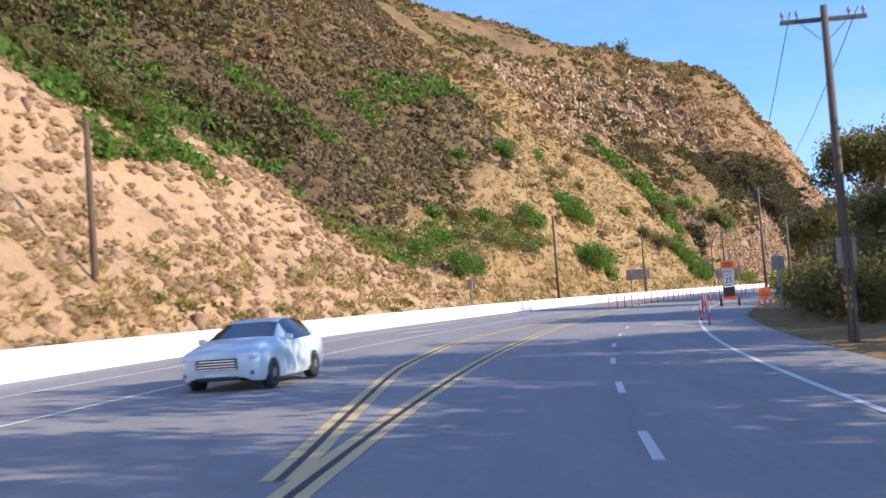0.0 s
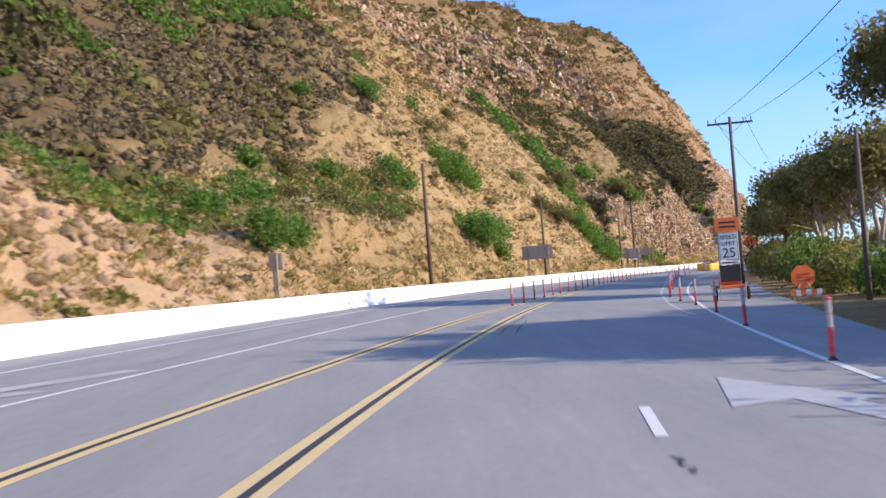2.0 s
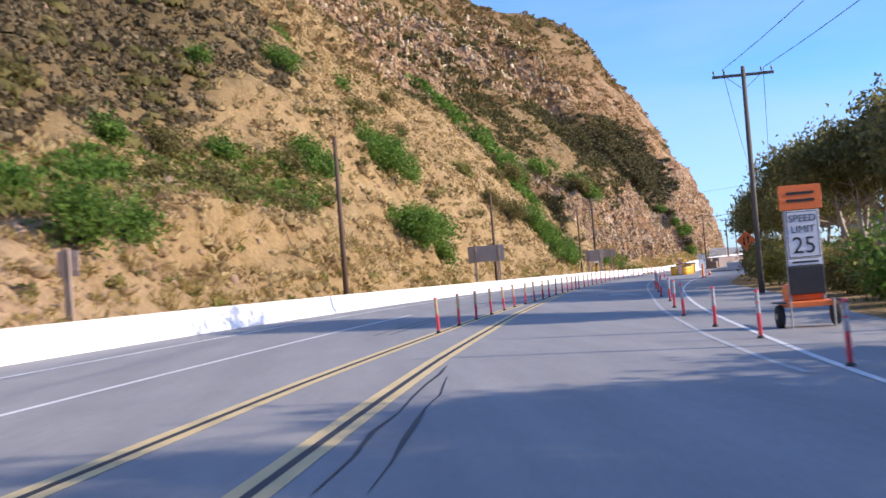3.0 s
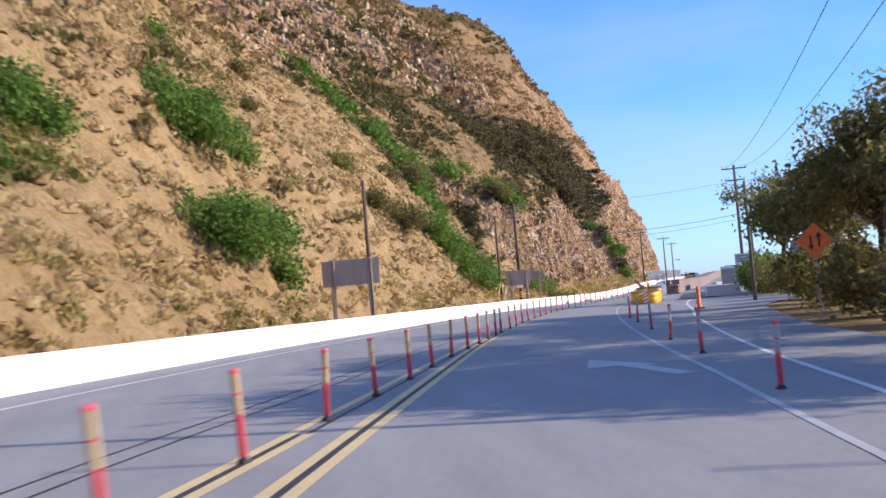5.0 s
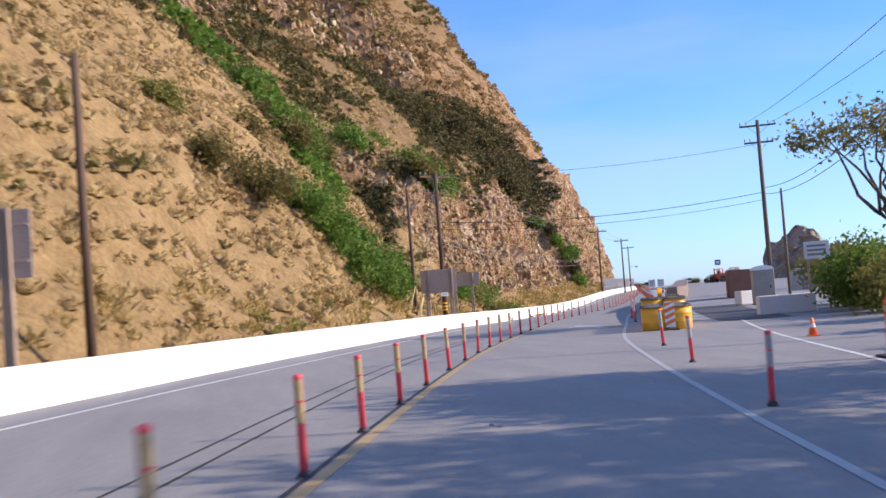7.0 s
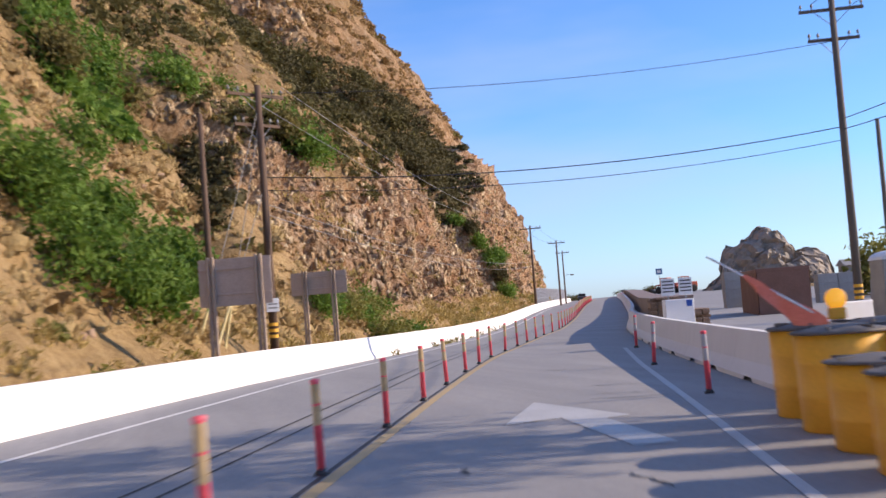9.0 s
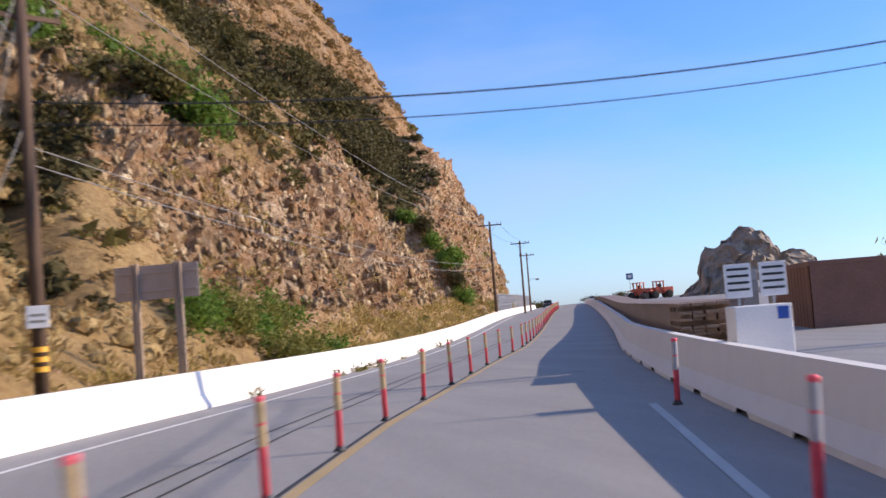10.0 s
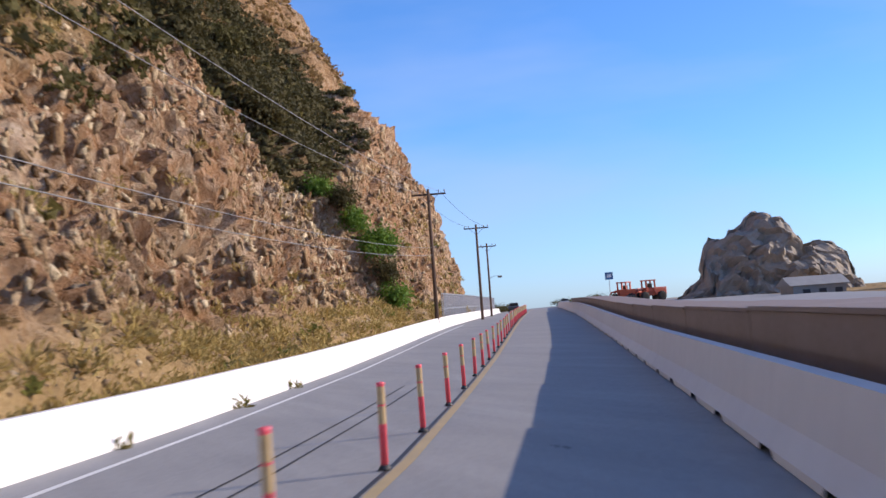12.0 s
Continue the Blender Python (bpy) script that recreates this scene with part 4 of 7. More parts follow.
cable((55.9, 195.7, 10.6), (34.6, 201.3, 10.2), 0.5, 0.012)
cable((55.9, 195.7, 7.6), (37.1, 150.5, 6.5), 0.7, 0.018)
cable((55.9, 195.7, 7.2), (37.1, 150.5, 6.2), 0.8, 0.018)


def tar_mark(s, o, length, turn, width=0.05):
    """A short crooked crack sealed with tar."""
    rng = random.Random(int(s * 10))
    bm = bmesh.new()
    n = 7
    xs = [rng.uniform(-0.5, 0.5) * width * 2 for _ in range(n + 1)]
    row = []
    for k in range(n + 1):
        y = (k / n - 0.5) * length
        w = width * (0.35 + rng.random()) * (0.4 if k in (0, n) else 1)
        row.append((bm.verts.new((xs[k] - w / 2, y, 0)), bm.verts.new((xs[k] + w / 2, y, 0))))
    for (a, b), (c, d) in zip(row, row[1:]):
        bm.faces.new((a, b, d, c))
    ob = part("tar_mark", bm, TAR)
    ob.matrix_world = put(s, o, 0.007, turn) @ Matrix.Rotation(math.atan(float(bank(s))), 4, "Y")
    return tagged(ob, "short dark tar-sealed crack in the asphalt", "road marking", kind="structure")


for s_, o_, l_, t_ in ((149.2, -0.4, 0.5, 60), (141.2, -0.6, 0.5, 20), (171.9, 0.65, 0.9, 20), (172.9, -1.0, 0.4, 0), (182.4, 0.76, 0.9, 80), (45.1, 1.0, 0.8, 10), (187.6, -0.4, 0.5, 75),
                       (179.8, 0.9, 1.2, 84), (180.6, 0.9, 1.2, 84), (67, -1.5, 9, 2), (68, -1.85, 11, 1), (30, 1.1, 1.5, 8), (128.5, 0.9, 0.5, 30), (160, 0.2, 0.5, 40), (205, 0.4, 0.5, 30), (219, 0.6, 0.6, 70), (226, 0.1, 0.5, 20)):
    tar_mark(s_, o_, l_, t_)

# ---- ground cover on the hillside ----
def dome_base(level):
    """Triangles of a low-poly dome, open below."""
    bm = bmesh.new()
    bmesh.ops.create_icosphere(bm, subdivisions=level, radius=1.0)
    bmesh.ops.delete(bm, geom=[f for f in bm.faces if f.calc_center_median().z < -0.2], context="FACES")
    v = np.array([p.co for p in bm.verts], np.float32)
    f = np.array([[p.index for p in q.verts] for q in bm.faces], np.int32)
    bm.free()
    return v, f


def clump_cloud(name, places, mat, label, cat, leaves=26, leaf=0.34, up=0.55, seed=1, spiky=False, core=0):
    """Many low plants in one mesh: each a shell of small leaf faces round a squat centre. places: (point, radius)."""
    rng = np.random.default_rng(seed)
    n = len(places)
    c = np.array([p[0] for p in places], np.float32)
    r = np.array([p[1] for p in places], np.float32)
    d = rng.normal(size=(n, leaves, 3)).astype(np.float32)
    d[..., 2] = np.abs(d[..., 2]) * 0.8 - 0.15
    d /= np.linalg.norm(d, axis=2, keepdims=True)
    k = rng.uniform(0.75 if core else 0.55, 1.0, (n, leaves, 1)).astype(np.float32)
    pos = c[:, None] + d * k * r[:, None, None] * np.array([1, 1, up], np.float32)
    if spiky:
        a = d * 0.7 + rng.normal(size=d.shape).astype(np.float32) * 0.35
        a[..., 2] = np.abs(a[..., 2]) + 0.25
    else:
        a = rng.normal(size=(n, leaves, 3)).astype(np.float32)
    a /= np.linalg.norm(a, axis=2, keepdims=True)
    b = np.cross(a, rng.normal(size=(n, leaves, 3)).astype(np.float32))
    b /= np.linalg.norm(b, axis=2, keepdims=True) + 1e-6
    sz = (r[:, None, None] * leaf * rng.uniform(0.6, 1.3, (n, leaves, 1))).astype(np.float32)
    wide = 0.5 if spiky else 1.1
    v = np.stack([pos - a * sz, pos + b * sz * wide, pos + a * sz], 2).reshape(-1, 3)
    q = np.arange(len(v)).reshape(-1, 3)
    if core:
        bv, bf = DOMES[core]
        jit = 1 + rng.uniform(-0.2, 0.2, (n, len(bv), 1)).astype(np.float32)
        w = c[:, None] + bv[None] * jit * (r * 0.74)[:, None, None] * np.array([1, 1, up], np.float32)
        q = np.concatenate([q, (bf[None] + (np.arange(n) * len(bv))[:, None, None] + len(v)).reshape(-1, 3)])
        v = np.concatenate([v, w.reshape(-1, 3)])
    ob = new(name, mesh_np(name, v, q, mat, core == 2))
    return tagged(ob, label, cat, kind="stuff")


DOMES = {1: dome_base(1), 2: dome_base(2)}


def scatter(n, s0, s1, a0, a1, r0, r1, keep=None, seed=0):
    rng = random.Random(seed)
    out = []
    for _ in range(n):
        s, a = rng.uniform(s0, s1), rng.uniform(a0, a1)
        p = slope_at(s, a)
        if keep is not None and not keep(s, a, p):
            continue
        out.append((p, rng.uniform(r0, r1) * rng.choice((0.7, 1.0, 1.0, 1.25))))
    return out


def patch(p, k, lo, off=0.0):
    return noise.fractal(Vector((p.x * k + off, p.y * k, p.z * k)), 1.0, 2.0, 3) > lo


dome = lambda s, a, p: scrub_mask(np.array(s), np.array(a), np.array(p.z)) > 0.25 + 0.4 * noise.noise(p * 0.12)
clump_cloud("sage_scrub", scatter(14500, 72, 190, 24, 84, 0.32, 0.78, dome, 11), SAGE, "grey-brown sage scrub covering the upper slope", "scrub", 20, 0.37, 0.75, 11, core=1)
clump_cloud("olive_scrub", scatter(5200, 60, 260, 24, 110, 0.6, 1.3, lambda s, a, p: (s < 180 or a > 62) and dome(s, a, p) and patch(p, 0.05, 0.08), 12), OLIVE, "olive-green scrub in patches on the upper slope", "scrub", 14, 0.24, 0.65, 12, core=2)
clump_cloud("green_brow_scrub", scatter(8500, 30, 122, 28, 86, 0.6, 1.4, lambda s, a, p: p.z > 15 and patch(p, 0.045, -0.35 + 0.3 * smooth01(s, 92, 122), 61.0) and (s < 84 or a > 36), 15), DUSKY, "dark olive scrub over the brow of the bank", "scrub", 24, 0.30, 0.65, 15)
clump_cloud("hollow_scrub", scatter(1700, 78, 112, 33, 62, 0.5, 1.2, lambda s, a, p: patch(p, 0.05, -0.15, 81.0), 16), GREEN, "green scrub in the hollow behind the bank", "scrub", 30, 0.28, 0.65, 16)
clump_cloud("hilltop_scrub", scatter(5000, 120, 420, 36, 130, 0.7, 1.5, lambda s, a, p: p.z > 36 and patch(p, 0.04, -0.1 + (0.3 if s > 296 else 0), 9.0), 13), OLIVE, "dull olive scrub on the hilltop", "scrub", 18, 0.42, 0.55, 13)
clump_cloud("hilltop_sage", scatter(7000, 60, 420, 36, 140, 0.7, 1.5, lambda s, a, p: p.z > 30 and patch(p, 0.04, -0.1, 40.0), 14), BROWNLEAF, "brown dry scrub on the hilltop", "scrub", 18, 0.42, 0.55, 14)
tan_zone = lambda s, a, p: p.z < 48 and rock_mask(np.array(s), np.array(a), np.array(p.z)) < 0.55 and not (dome(s, a, p) and s < 150)
clump_cloud("dry_tufts", scatter(8000, 96, 262, 13, 60, 0.25, 0.66, tan_zone, 21), DRY, "rounded golden dry shrubs and bunch grass on the slope", "dry shrubs", 26, 0.36, 0.72, 21, True, core=1)
clump_cloud("dry_scrub", scatter(4200, 96, 262, 13, 60, 0.3, 0.8, lambda s, a, p: tan_zone(s, a, p) and patch(p, 0.15, -0.05), 22), BROWNLEAF, "low brown scrub on the dry slope", "scrub", 26, 0.26, 0.7, 22)
clump_cloud("dry_green_scrub", scatter(1500, 120, 300, 16, 62, 0.5, 1.1, lambda s, a, p: patch(p, 0.1, 0.12, 5.0), 23), OLIVE, "yellow-green low scrub on the dry slope", "scrub", 26, 0.36, 0.6, 23)
clump_cloud("pale_tufts", scatter(3700, 5, 104, 15, 33, 0.2, 0.55, lambda s, a, p: not dome(s, a, p), 24), STRAW, "rounded straw-coloured tufts on the pale bank", "dry grass", 30, 0.24, 0.65, 24, True, core=1)
clump_cloud("pale_scrub", scatter(700, 5, 108, 15, 33, 0.2, 0.5, lambda s, a, p: patch(p, 0.2, 0.0), 25), BROWNLEAF, "small brown shrubs on the pale bank", "scrub", 30, 0.28, 0.7, 25)
clump_cloud("ledge_tufts", scatter(2600, 230, 345, 9, 26, 0.25, 0.75, lambda s, a, p: p.z < 17 and patch(p, 0.14, 0.05 if p.z > 5 else -0.2, 2.0), 26), GOLD, "golden-yellow weeds on the rock ledges", "dry grass", 40, 0.28, 0.8, 26, True)
clump_cloud("cliff_scrub", scatter(1500, 300, 400, 12, 48, 0.5, 1.2, lambda s, a, p: p.z > 16 and p.z < 34 and patch(p, 0.07, 0.2, 7.0), 27), OLIVE, "olive scrub high on the rock face", "scrub", 26, 0.34, 0.6, 27)
clump_cloud("brow_scrub", scatter(6500, 230, 300, 15, 50, 0.4, 0.95, lambda s, a, p: p.z > brow_z(s) and patch(p, 0.08, 0.02, 17.0), 38), DUSKY, "dusky olive scrub above the rock face", "scrub", 28, 0.32, 0.65, 38)


clump_cloud("band_scrub", scatter(5600, 255, 308, 18, 44, 0.4, 0.85, lambda s, a, p: dark_band(s, p.z) > 0.45 + 0.3 * noise.noise(p * 0.2), 45), SHADED_CHAPARRAL, "dark chaparral on the shoulder above the rock face", "scrub", 22, 0.3, 0.65, 45, core=1)
# dark clumps added here to imitate the shadow inside the cleft
clump_cloud("cleft_shade_scrub", scatter(2600, 208, 236, 13, 30, 0.4, 0.9, lambda s, a, p: cleft(s, p.z + 1.2) > 0.4 + 0.3 * noise.noise(p * 0.3), 46), SHADED_CHAPARRAL, "dark scrub added in the cleft in place of its shadow", "scrub", 30, 0.3, 0.7, 46, core=1)
clump_cloud("high_green_scrub", scatter(1500, 124, 170, 35.5, 43, 0.5, 1.1, lambda s, a, p: abs(a - 39.5 - 1.2 * math.sin(s * 0.2)) < 2.6 and patch(p, 0.09, -0.2, 71.0), 47), GREEN, "green scrub in a band across the upper slope", "scrub", 28, 0.3, 0.65, 47)
clump_cloud("headland_scrub", scatter(5200, 300, 420, 22, 75, 0.5, 1.1, lambda s, a, p: p.z > 26 and patch(p, 0.06, -0.1, 91.0), 48), BROWNLEAF, "brown dry scrub over the headland", "scrub", 24, 0.34, 0.6, 48)
# real scrub of the hollow, with the shade there put into its leaf colour
clump_cloud("gully_scrub", scatter(8500, 297, 350, 15, 42, 0.4, 0.85, lambda s, a, p: hollow(s, p.z + 0.8) > 0.35 + 0.3 * noise.noise(p * 0.2), 28), SHADED_CHAPARRAL, "dark green scrub in a rock hollow, its colour deepened for shade", "scrub", 22, 0.3, 0.65, 28, core=1)
strip_green = lambda s, a: abs(s - np.interp(a, (23, 27, 33, 40), (216.5, 219, 230, 222.5))) < np.interp(a, (23, 27, 33, 40, 43), (1.5, 4.5, 4.0, 3.4, 1.5))
clump_cloud("slope_thicket", scatter(3600, 210, 236, 22, 43, 0.5, 1.1, lambda s, a, p: strip_green(s, a) and patch(p, 0.09, -0.25, 4.0), 29), GREEN, "green thicket on the middle slope", "scrub", 30, 0.34, 0.6, 29)
clump_cloud("upper_thicket", scatter(1500, 200, 262, 24, 52, 0.6, 1.2, lambda s, a, p: p.z > 14 and patch(p, 0.07, 0.27, 34.0), 39), DUSKY, "dusky olive scrub on the upper slope", "scrub", 30, 0.32, 0.65, 39)
bench = lambda s, a: abs(a - np.interp(s, (72, 87, 103, 124, 135), (20, 23, 21.2, 22.5, 20))) < np.interp(s, (72, 87, 103, 124, 135), (1.6, 3.8, 4.2, 2.8, 1.5))
clump_cloud("brow_brown", scatter(1900, 229, 262, 18, 45, 0.5, 1.0, lambda s, a, p: p.z > brow_z(s) and patch(p, 0.08, 0.3, 52.0), 43), DUSKY, "dull brown-green scrub over the slope beside the rock face", "scrub", 28, 0.32, 0.65, 43)
clump_cloud("bench_cover", scatter(5200, 74, 134, 17.5, 29, 0.3, 0.65, lambda s, a, p: bench(s, a) and patch(p, 0.13, -0.3, 6.0), 35), LIME, "yellow-green low plants on the bench", "ground cover", 30, 0.28, 0.5, 35)
clump_cloud("bench_leaves", scatter(1900, 76, 138, 17.5, 29, 0.35, 0.75, lambda s, a, p: bench(s, a) and patch(p, 0.11, 0.0, 16.0), 36), GREEN, "green leafy plants on the bench", "ground cover", 30, 0.28, 0.55, 36)
clump_cloud("crest_cover", scatter(1700, 48, 76, 23, 40, 0.4, 0.9, lambda s, a, p: patch(p, 0.12, -0.1, 26.0), 37), GREEN, "green plants spilling over the crest of the bank", "ground cover", 28, 0.34, 0.6, 37)


def verge(n, s0, s1, w, r0, r1, seed):
    rng = random.Random(seed)
    out = []
    for _ in range(n):
        s = rng.uniform(s0, s1)
        a = -float(barrier_left(s)) + 0.75 + rng.random() ** 1.5 * w
        out.append((slope_at(s, a), rng.uniform(r0, r1)))
    return out


clump_cloud("verge_grass", verge(1900, 20, 345, 5.0, 0.25, 0.6, 31), GOLD, "golden dry grass behind the concrete barrier", "dry grass", 44, 0.32, 1.1, 31, True)
clump_cloud("foot_grass", verge(650, 205, 300, 5.0, 0.3, 0.75, 34), GOLD, "golden dry grass along the foot of the rock face", "dry grass", 40, 0.3, 1.0, 34, True)
clump_cloud("verge_weeds", verge(420, 20, 345, 4.5, 0.25, 0.55, 32), LIME, "yellow-green weeds behind the concrete barrier", "weeds", 26, 0.42, 0.8, 32)


def foot_weeds():
    rng = random.Random(5)
    out = []
    for s in (206, 214.5, 216.8, 217.6, 219.5, 221, 226, 231, 238, 243.5):
        out.append((at(s, float(barrier_left(s)) + 0.12), rng.uniform(0.14, 0.26)))
    return out


clump_cloud("foot_weeds", foot_weeds(), OLIVE, "small weeds at the foot of the barrier", "weeds", 30, 0.5, 1.2, 33, True)


def stones(name, places, label, seed, mat, upright=False):
    """Angular stones in one mesh, tumbled at random or standing in upright ribs."""
    rng = np.random.default_rng(seed)
    bm = bmesh.new()
    bmesh.ops.create_cube(bm, size=1.5)
    bmesh.ops.triangulate(bm, faces=bm.faces[:])
    bv = np.array([v.co for v in bm.verts])
    bf = np.array([[v.index for v in f.verts] for f in bm.faces])
    bm.free()
    vs, fs = [], []
    for k, (p, r) in enumerate(places):
        v = (bv + rng.uniform(-0.28, 0.28, bv.shape)) * rng.uniform(0.35, 1.35, (1, 3)) * r
        q, _ = np.linalg.qr(rng.normal(size=(3, 3)) + (np.eye(3) * (2.5, 2.5, 6.0) if upright else 0))
        v = v * (0.72, 0.72, 1.6) if upright else v
        v = v @ q
        fs.append(bf + len(bv) * k)
        vs.append(v + np.array(p))
    ob = new(name, mesh_np(name, np.concatenate(vs), np.concatenate(fs), mat))
    return tagged(ob, label, "stones", kind="stuff")


stones("loose_stones", scatter(1300, 118, 236, 12.5, 50, 0.08, 0.24, lambda s, a, p: patch(p, 0.12, -0.02, 3.0), 41), "pale angular stones strewn over the dry slope", 41, STONE)
stones("cliff_stones", scatter(24000, 226, 352, 8.5, 26, 0.08, 0.29, lambda s, a, p: 2.5 < p.z < 24 and p.z < brow_z(s) + 2 and rock_mask(np.array(s), np.array(a), np.array(p.z)) > 0.4, 42), "jutting brown and cream blocks of the broken rock face", 42, ROCK_BLOCK, True)
stones("crag_blocks", scatter(6500, 204, 312, 34, 66, 0.22, 0.55, lambda s, a, p: crag_mask(s, a) > 0.35, 49), "upright tan ribs of rock under the brow of the hill", 49, ROCK_BLOCK, True)
stones("cliff_rubble", scatter(9000, 226, 352, 8.5, 24, 0.05, 0.15, lambda s, a, p: p.z < 20, 44), "small rubble caught on the rock face", 44, ROCK_BLOCK)
stones("bank_stones", scatter(500, 10, 112, 14.5, 26, 0.10, 0.3, None, 43), "small stones on the pale bank", 43, STONE)


# ---- leafy bushes and trees ----
def leaf_mesh(name, blobs, count, size, mat, seed, hollow=0.45):
    """Leaf faces in a set of ragged lobes. blobs: (centre, radii)."""
    rng = np.random.default_rng(seed)
    vol = np.array([b[1][0] * b[1][1] * b[1][2] for b in blobs]) ** 0.67
    pick = rng.choice(len(blobs), count, p=vol / vol.sum())
    c = np.array([tuple(b[0]) for b in blobs])[pick]
    r = np.array([tuple(b[1]) for b in blobs])[pick]
    d = rng.normal(size=(count, 3))
    d /= np.linalg.norm(d, axis=1, keepdims=True)
    rad = rng.uniform(hollow, 1.0, (count, 1)) ** 0.6
    # twig clusters: pull leaves towards random cluster centres
    pos = c + d * rad * r
    ncl = max(4, count // 14)
    cl = pos[rng.choice(count, ncl)]
    own = cl[rng.integers(0, ncl, count)]
    grp = rng.random(count) < 0.75
    scat = rng.normal(size=(count, 3)) * (size * 2.6)
    pos = np.where(grp[:, None], own + scat, pos)
    a = rng.normal(size=(count, 3))
    a /= np.linalg.norm(a, axis=1, keepdims=True)
    b = np.cross(a, rng.normal(size=(count, 3)))
    b /= np.linalg.norm(b, axis=1, keepdims=True) + 1e-6
    s = size * rng.uniform(0.6, 1.35, (count, 1))
    v = np.stack([pos - a * s, pos + b * s * 0.95, pos + a * s], 1).reshape(-1, 3)
    return mesh_np(name, v, np.arange(len(v)).reshape(-1, 3), mat)


def bush(p, rx, ry, h, mat, label, seed, count=1500, size=0.13, turn=0.0, group="bushes on the slope", tilt=0.0):
    """A bush: short stems and a ragged crown of leaves, lying along the slope when tilted."""
    rng = random.Random(seed)
    root = empty("bush", Matrix.Translation(p) @ Matrix.Rotation(radians(turn), 4, "Z") @ Matrix.Rotation(radians(tilt), 4, "Y"), label, "bush", group)
    blobs = []
    for k in range(9):
        ang = rng.uniform(0, 6.28)
        q = rng.uniform(0.0, 0.75)
        blobs.append(((math.cos(ang) * rx * q, math.sin(ang) * ry * q, h * rng.uniform(0.25, 0.62)), (rx * rng.uniform(0.28, 0.5), ry * rng.uniform(0.28, 0.5), h * rng.uniform(0.22, 0.42))))
    ob = new("crown", leaf_mesh("crown", blobs, count, size, mat, seed))
    ob.parent = root
    bm = bmesh.new()
    for k in range(6):
        ang = k * 1.05 + rng.random()
        tip = Vector((math.cos(ang) * rx * 0.5, math.sin(ang) * ry * 0.5, h * 0.55))
        tube(bm, [(0, 0, -0.25), tip * 0.5 + Vector((0, 0, 0.1)), tip], [0.05, 0.035, 0.015], 5)
    part("branchwork", bm, DARKBARK, root)
    return root


def slope_bush(s, a, rs, ra, h, mat, label, seed, count=1500, size=0.13):
    return bush(slope_at(s, a) - Vector((0, 0, 0.1)), ra, rs, h, mat, label, seed, count, size, heading(s), tilt=32)


slope_bush(145.6, 16.6, 4.2, 3.9, 2.9, GREEN, "large bright green bush on the dry slope", 1, 9000, 0.15)
slope_bush(150.2, 15.4, 1.6, 1.3, 1.5, GREEN, "bright green bush low on the slope", 2, 1700, 0.14)
slope_bush(151.6, 20.4, 4.5, 3.4, 3.0, GREEN, "dark green bush high on the dry slope", 3, 8000, 0.15)
slope_bush(157.6, 20.0, 1.5, 1.4, 1.4, GREEN, "small dark green bush on the dry slope", 4, 1000, 0.13)
slope_bush(146.3, 28.2, 1.9, 2.0, 1.6, GREEN, "green bush on the dry slope", 5, 1600, 0.15)
slope_bush(134.0, 21.8, 2.4, 2.2, 1.8, GREEN, "broad green bush on the dry slope", 6, 2400, 0.15)
slope_bush(188.0, 23.8, 2.0, 2.2, 1.2, LIME, "low yellow-green bush on the dry slope", 7, 1400, 0.14)
for k, (s, a, m_, c_) in enumerate(((184.5, 19.6, OLIVE, 1500), (187.5, 18.6, OLIVE, 1900), (191.5, 18.0, GREEN, 2400), (195.5, 17.2, GREEN, 2600), (199, 16.6, GREEN, 2800), (202, 15.0, GREEN, 2800), (198, 14.2, GREEN, 2400), (194.5, 14.8, GREEN, 2000))):
    slope_bush(s, a, 2.3, 2.0, 2.2, m_, "green bush in a strip running down the slope" if m_ is GREEN else "olive-brown bush in a strip on the slope", 10 + k, c_, 0.14)
for k, (s, a) in enumerate(((235.5, 20.6), (236.5, 19.4), (237.5, 21.6), (216, 26.5), (219, 28.5), (222.5, 27.5), (226, 27.0), (229, 29.5), (221, 32.5), (226, 33.5), (232, 26.0))):
    slope_bush(s, a, 2.4, 2.3, 1.9, GREEN if k % 3 else OLIVE, "green bush in a patch on the middle slope", 20 + k, 1500, 0.2)
for k, (s, a) in enumerate(((268, 29), (273, 28), (278, 29.5), (283, 31), (264, 30), (305, 20), (308, 22), (311, 25), (316, 25), (307, 28), (314, 30), (322, 27))):
    slope_bush(s, a, 3.2, 3.0, 2.2, (SHADED_CHAPARRAL, DUSKY, SHADED_CHAPARRAL)[k % 3], "dark green bush in a gully of the rock face", 30 + k, 1300, 0.26)
for k, (s, a) in enumerate(((221.5, 14.2), (224.5, 14.0), (227.5, 13.7), (230.5, 13.4), (233.5, 13.6), (229.0, 11.6), (232.0, 11.4), (225.8, 11.8))):
    slope_bush(s, a, 2.2, 1.6, 1.6, LIME if k % 2 else GREEN, "yellow-green bush at the foot of the rock face", 50 + k, 1900, 0.11)
for k, (s, a) in enumerate(((303.4, 16.4), (303.7, 15.3), (303.8, 14.2), (303.4, 13.1), (302.8, 12.2), (301.8, 11.4), (304.6, 12.4))):
    slope_bush(s, a, 1.7, 1.3, 1.7, SHADED_CHAPARRAL if k % 3 == 1 else GREEN, "dark green bush at the foot of the rock face", 156 + k, 1600, 0.15)
for k, (s, a) in enumerate(((53.5, 26.0), (56.5, 25.5), (59.5, 27.0), (55.0, 29.5), (59.0, 30.5))):
    slope_bush(s, a, 2.2, 2.2, 2.0, (OLIVE, GREEN, DUSKY)[k % 3], "broad olive-green bush over the edge of the bank", 170 + k, 2200, 0.15)
rng_b = random.Random(77)
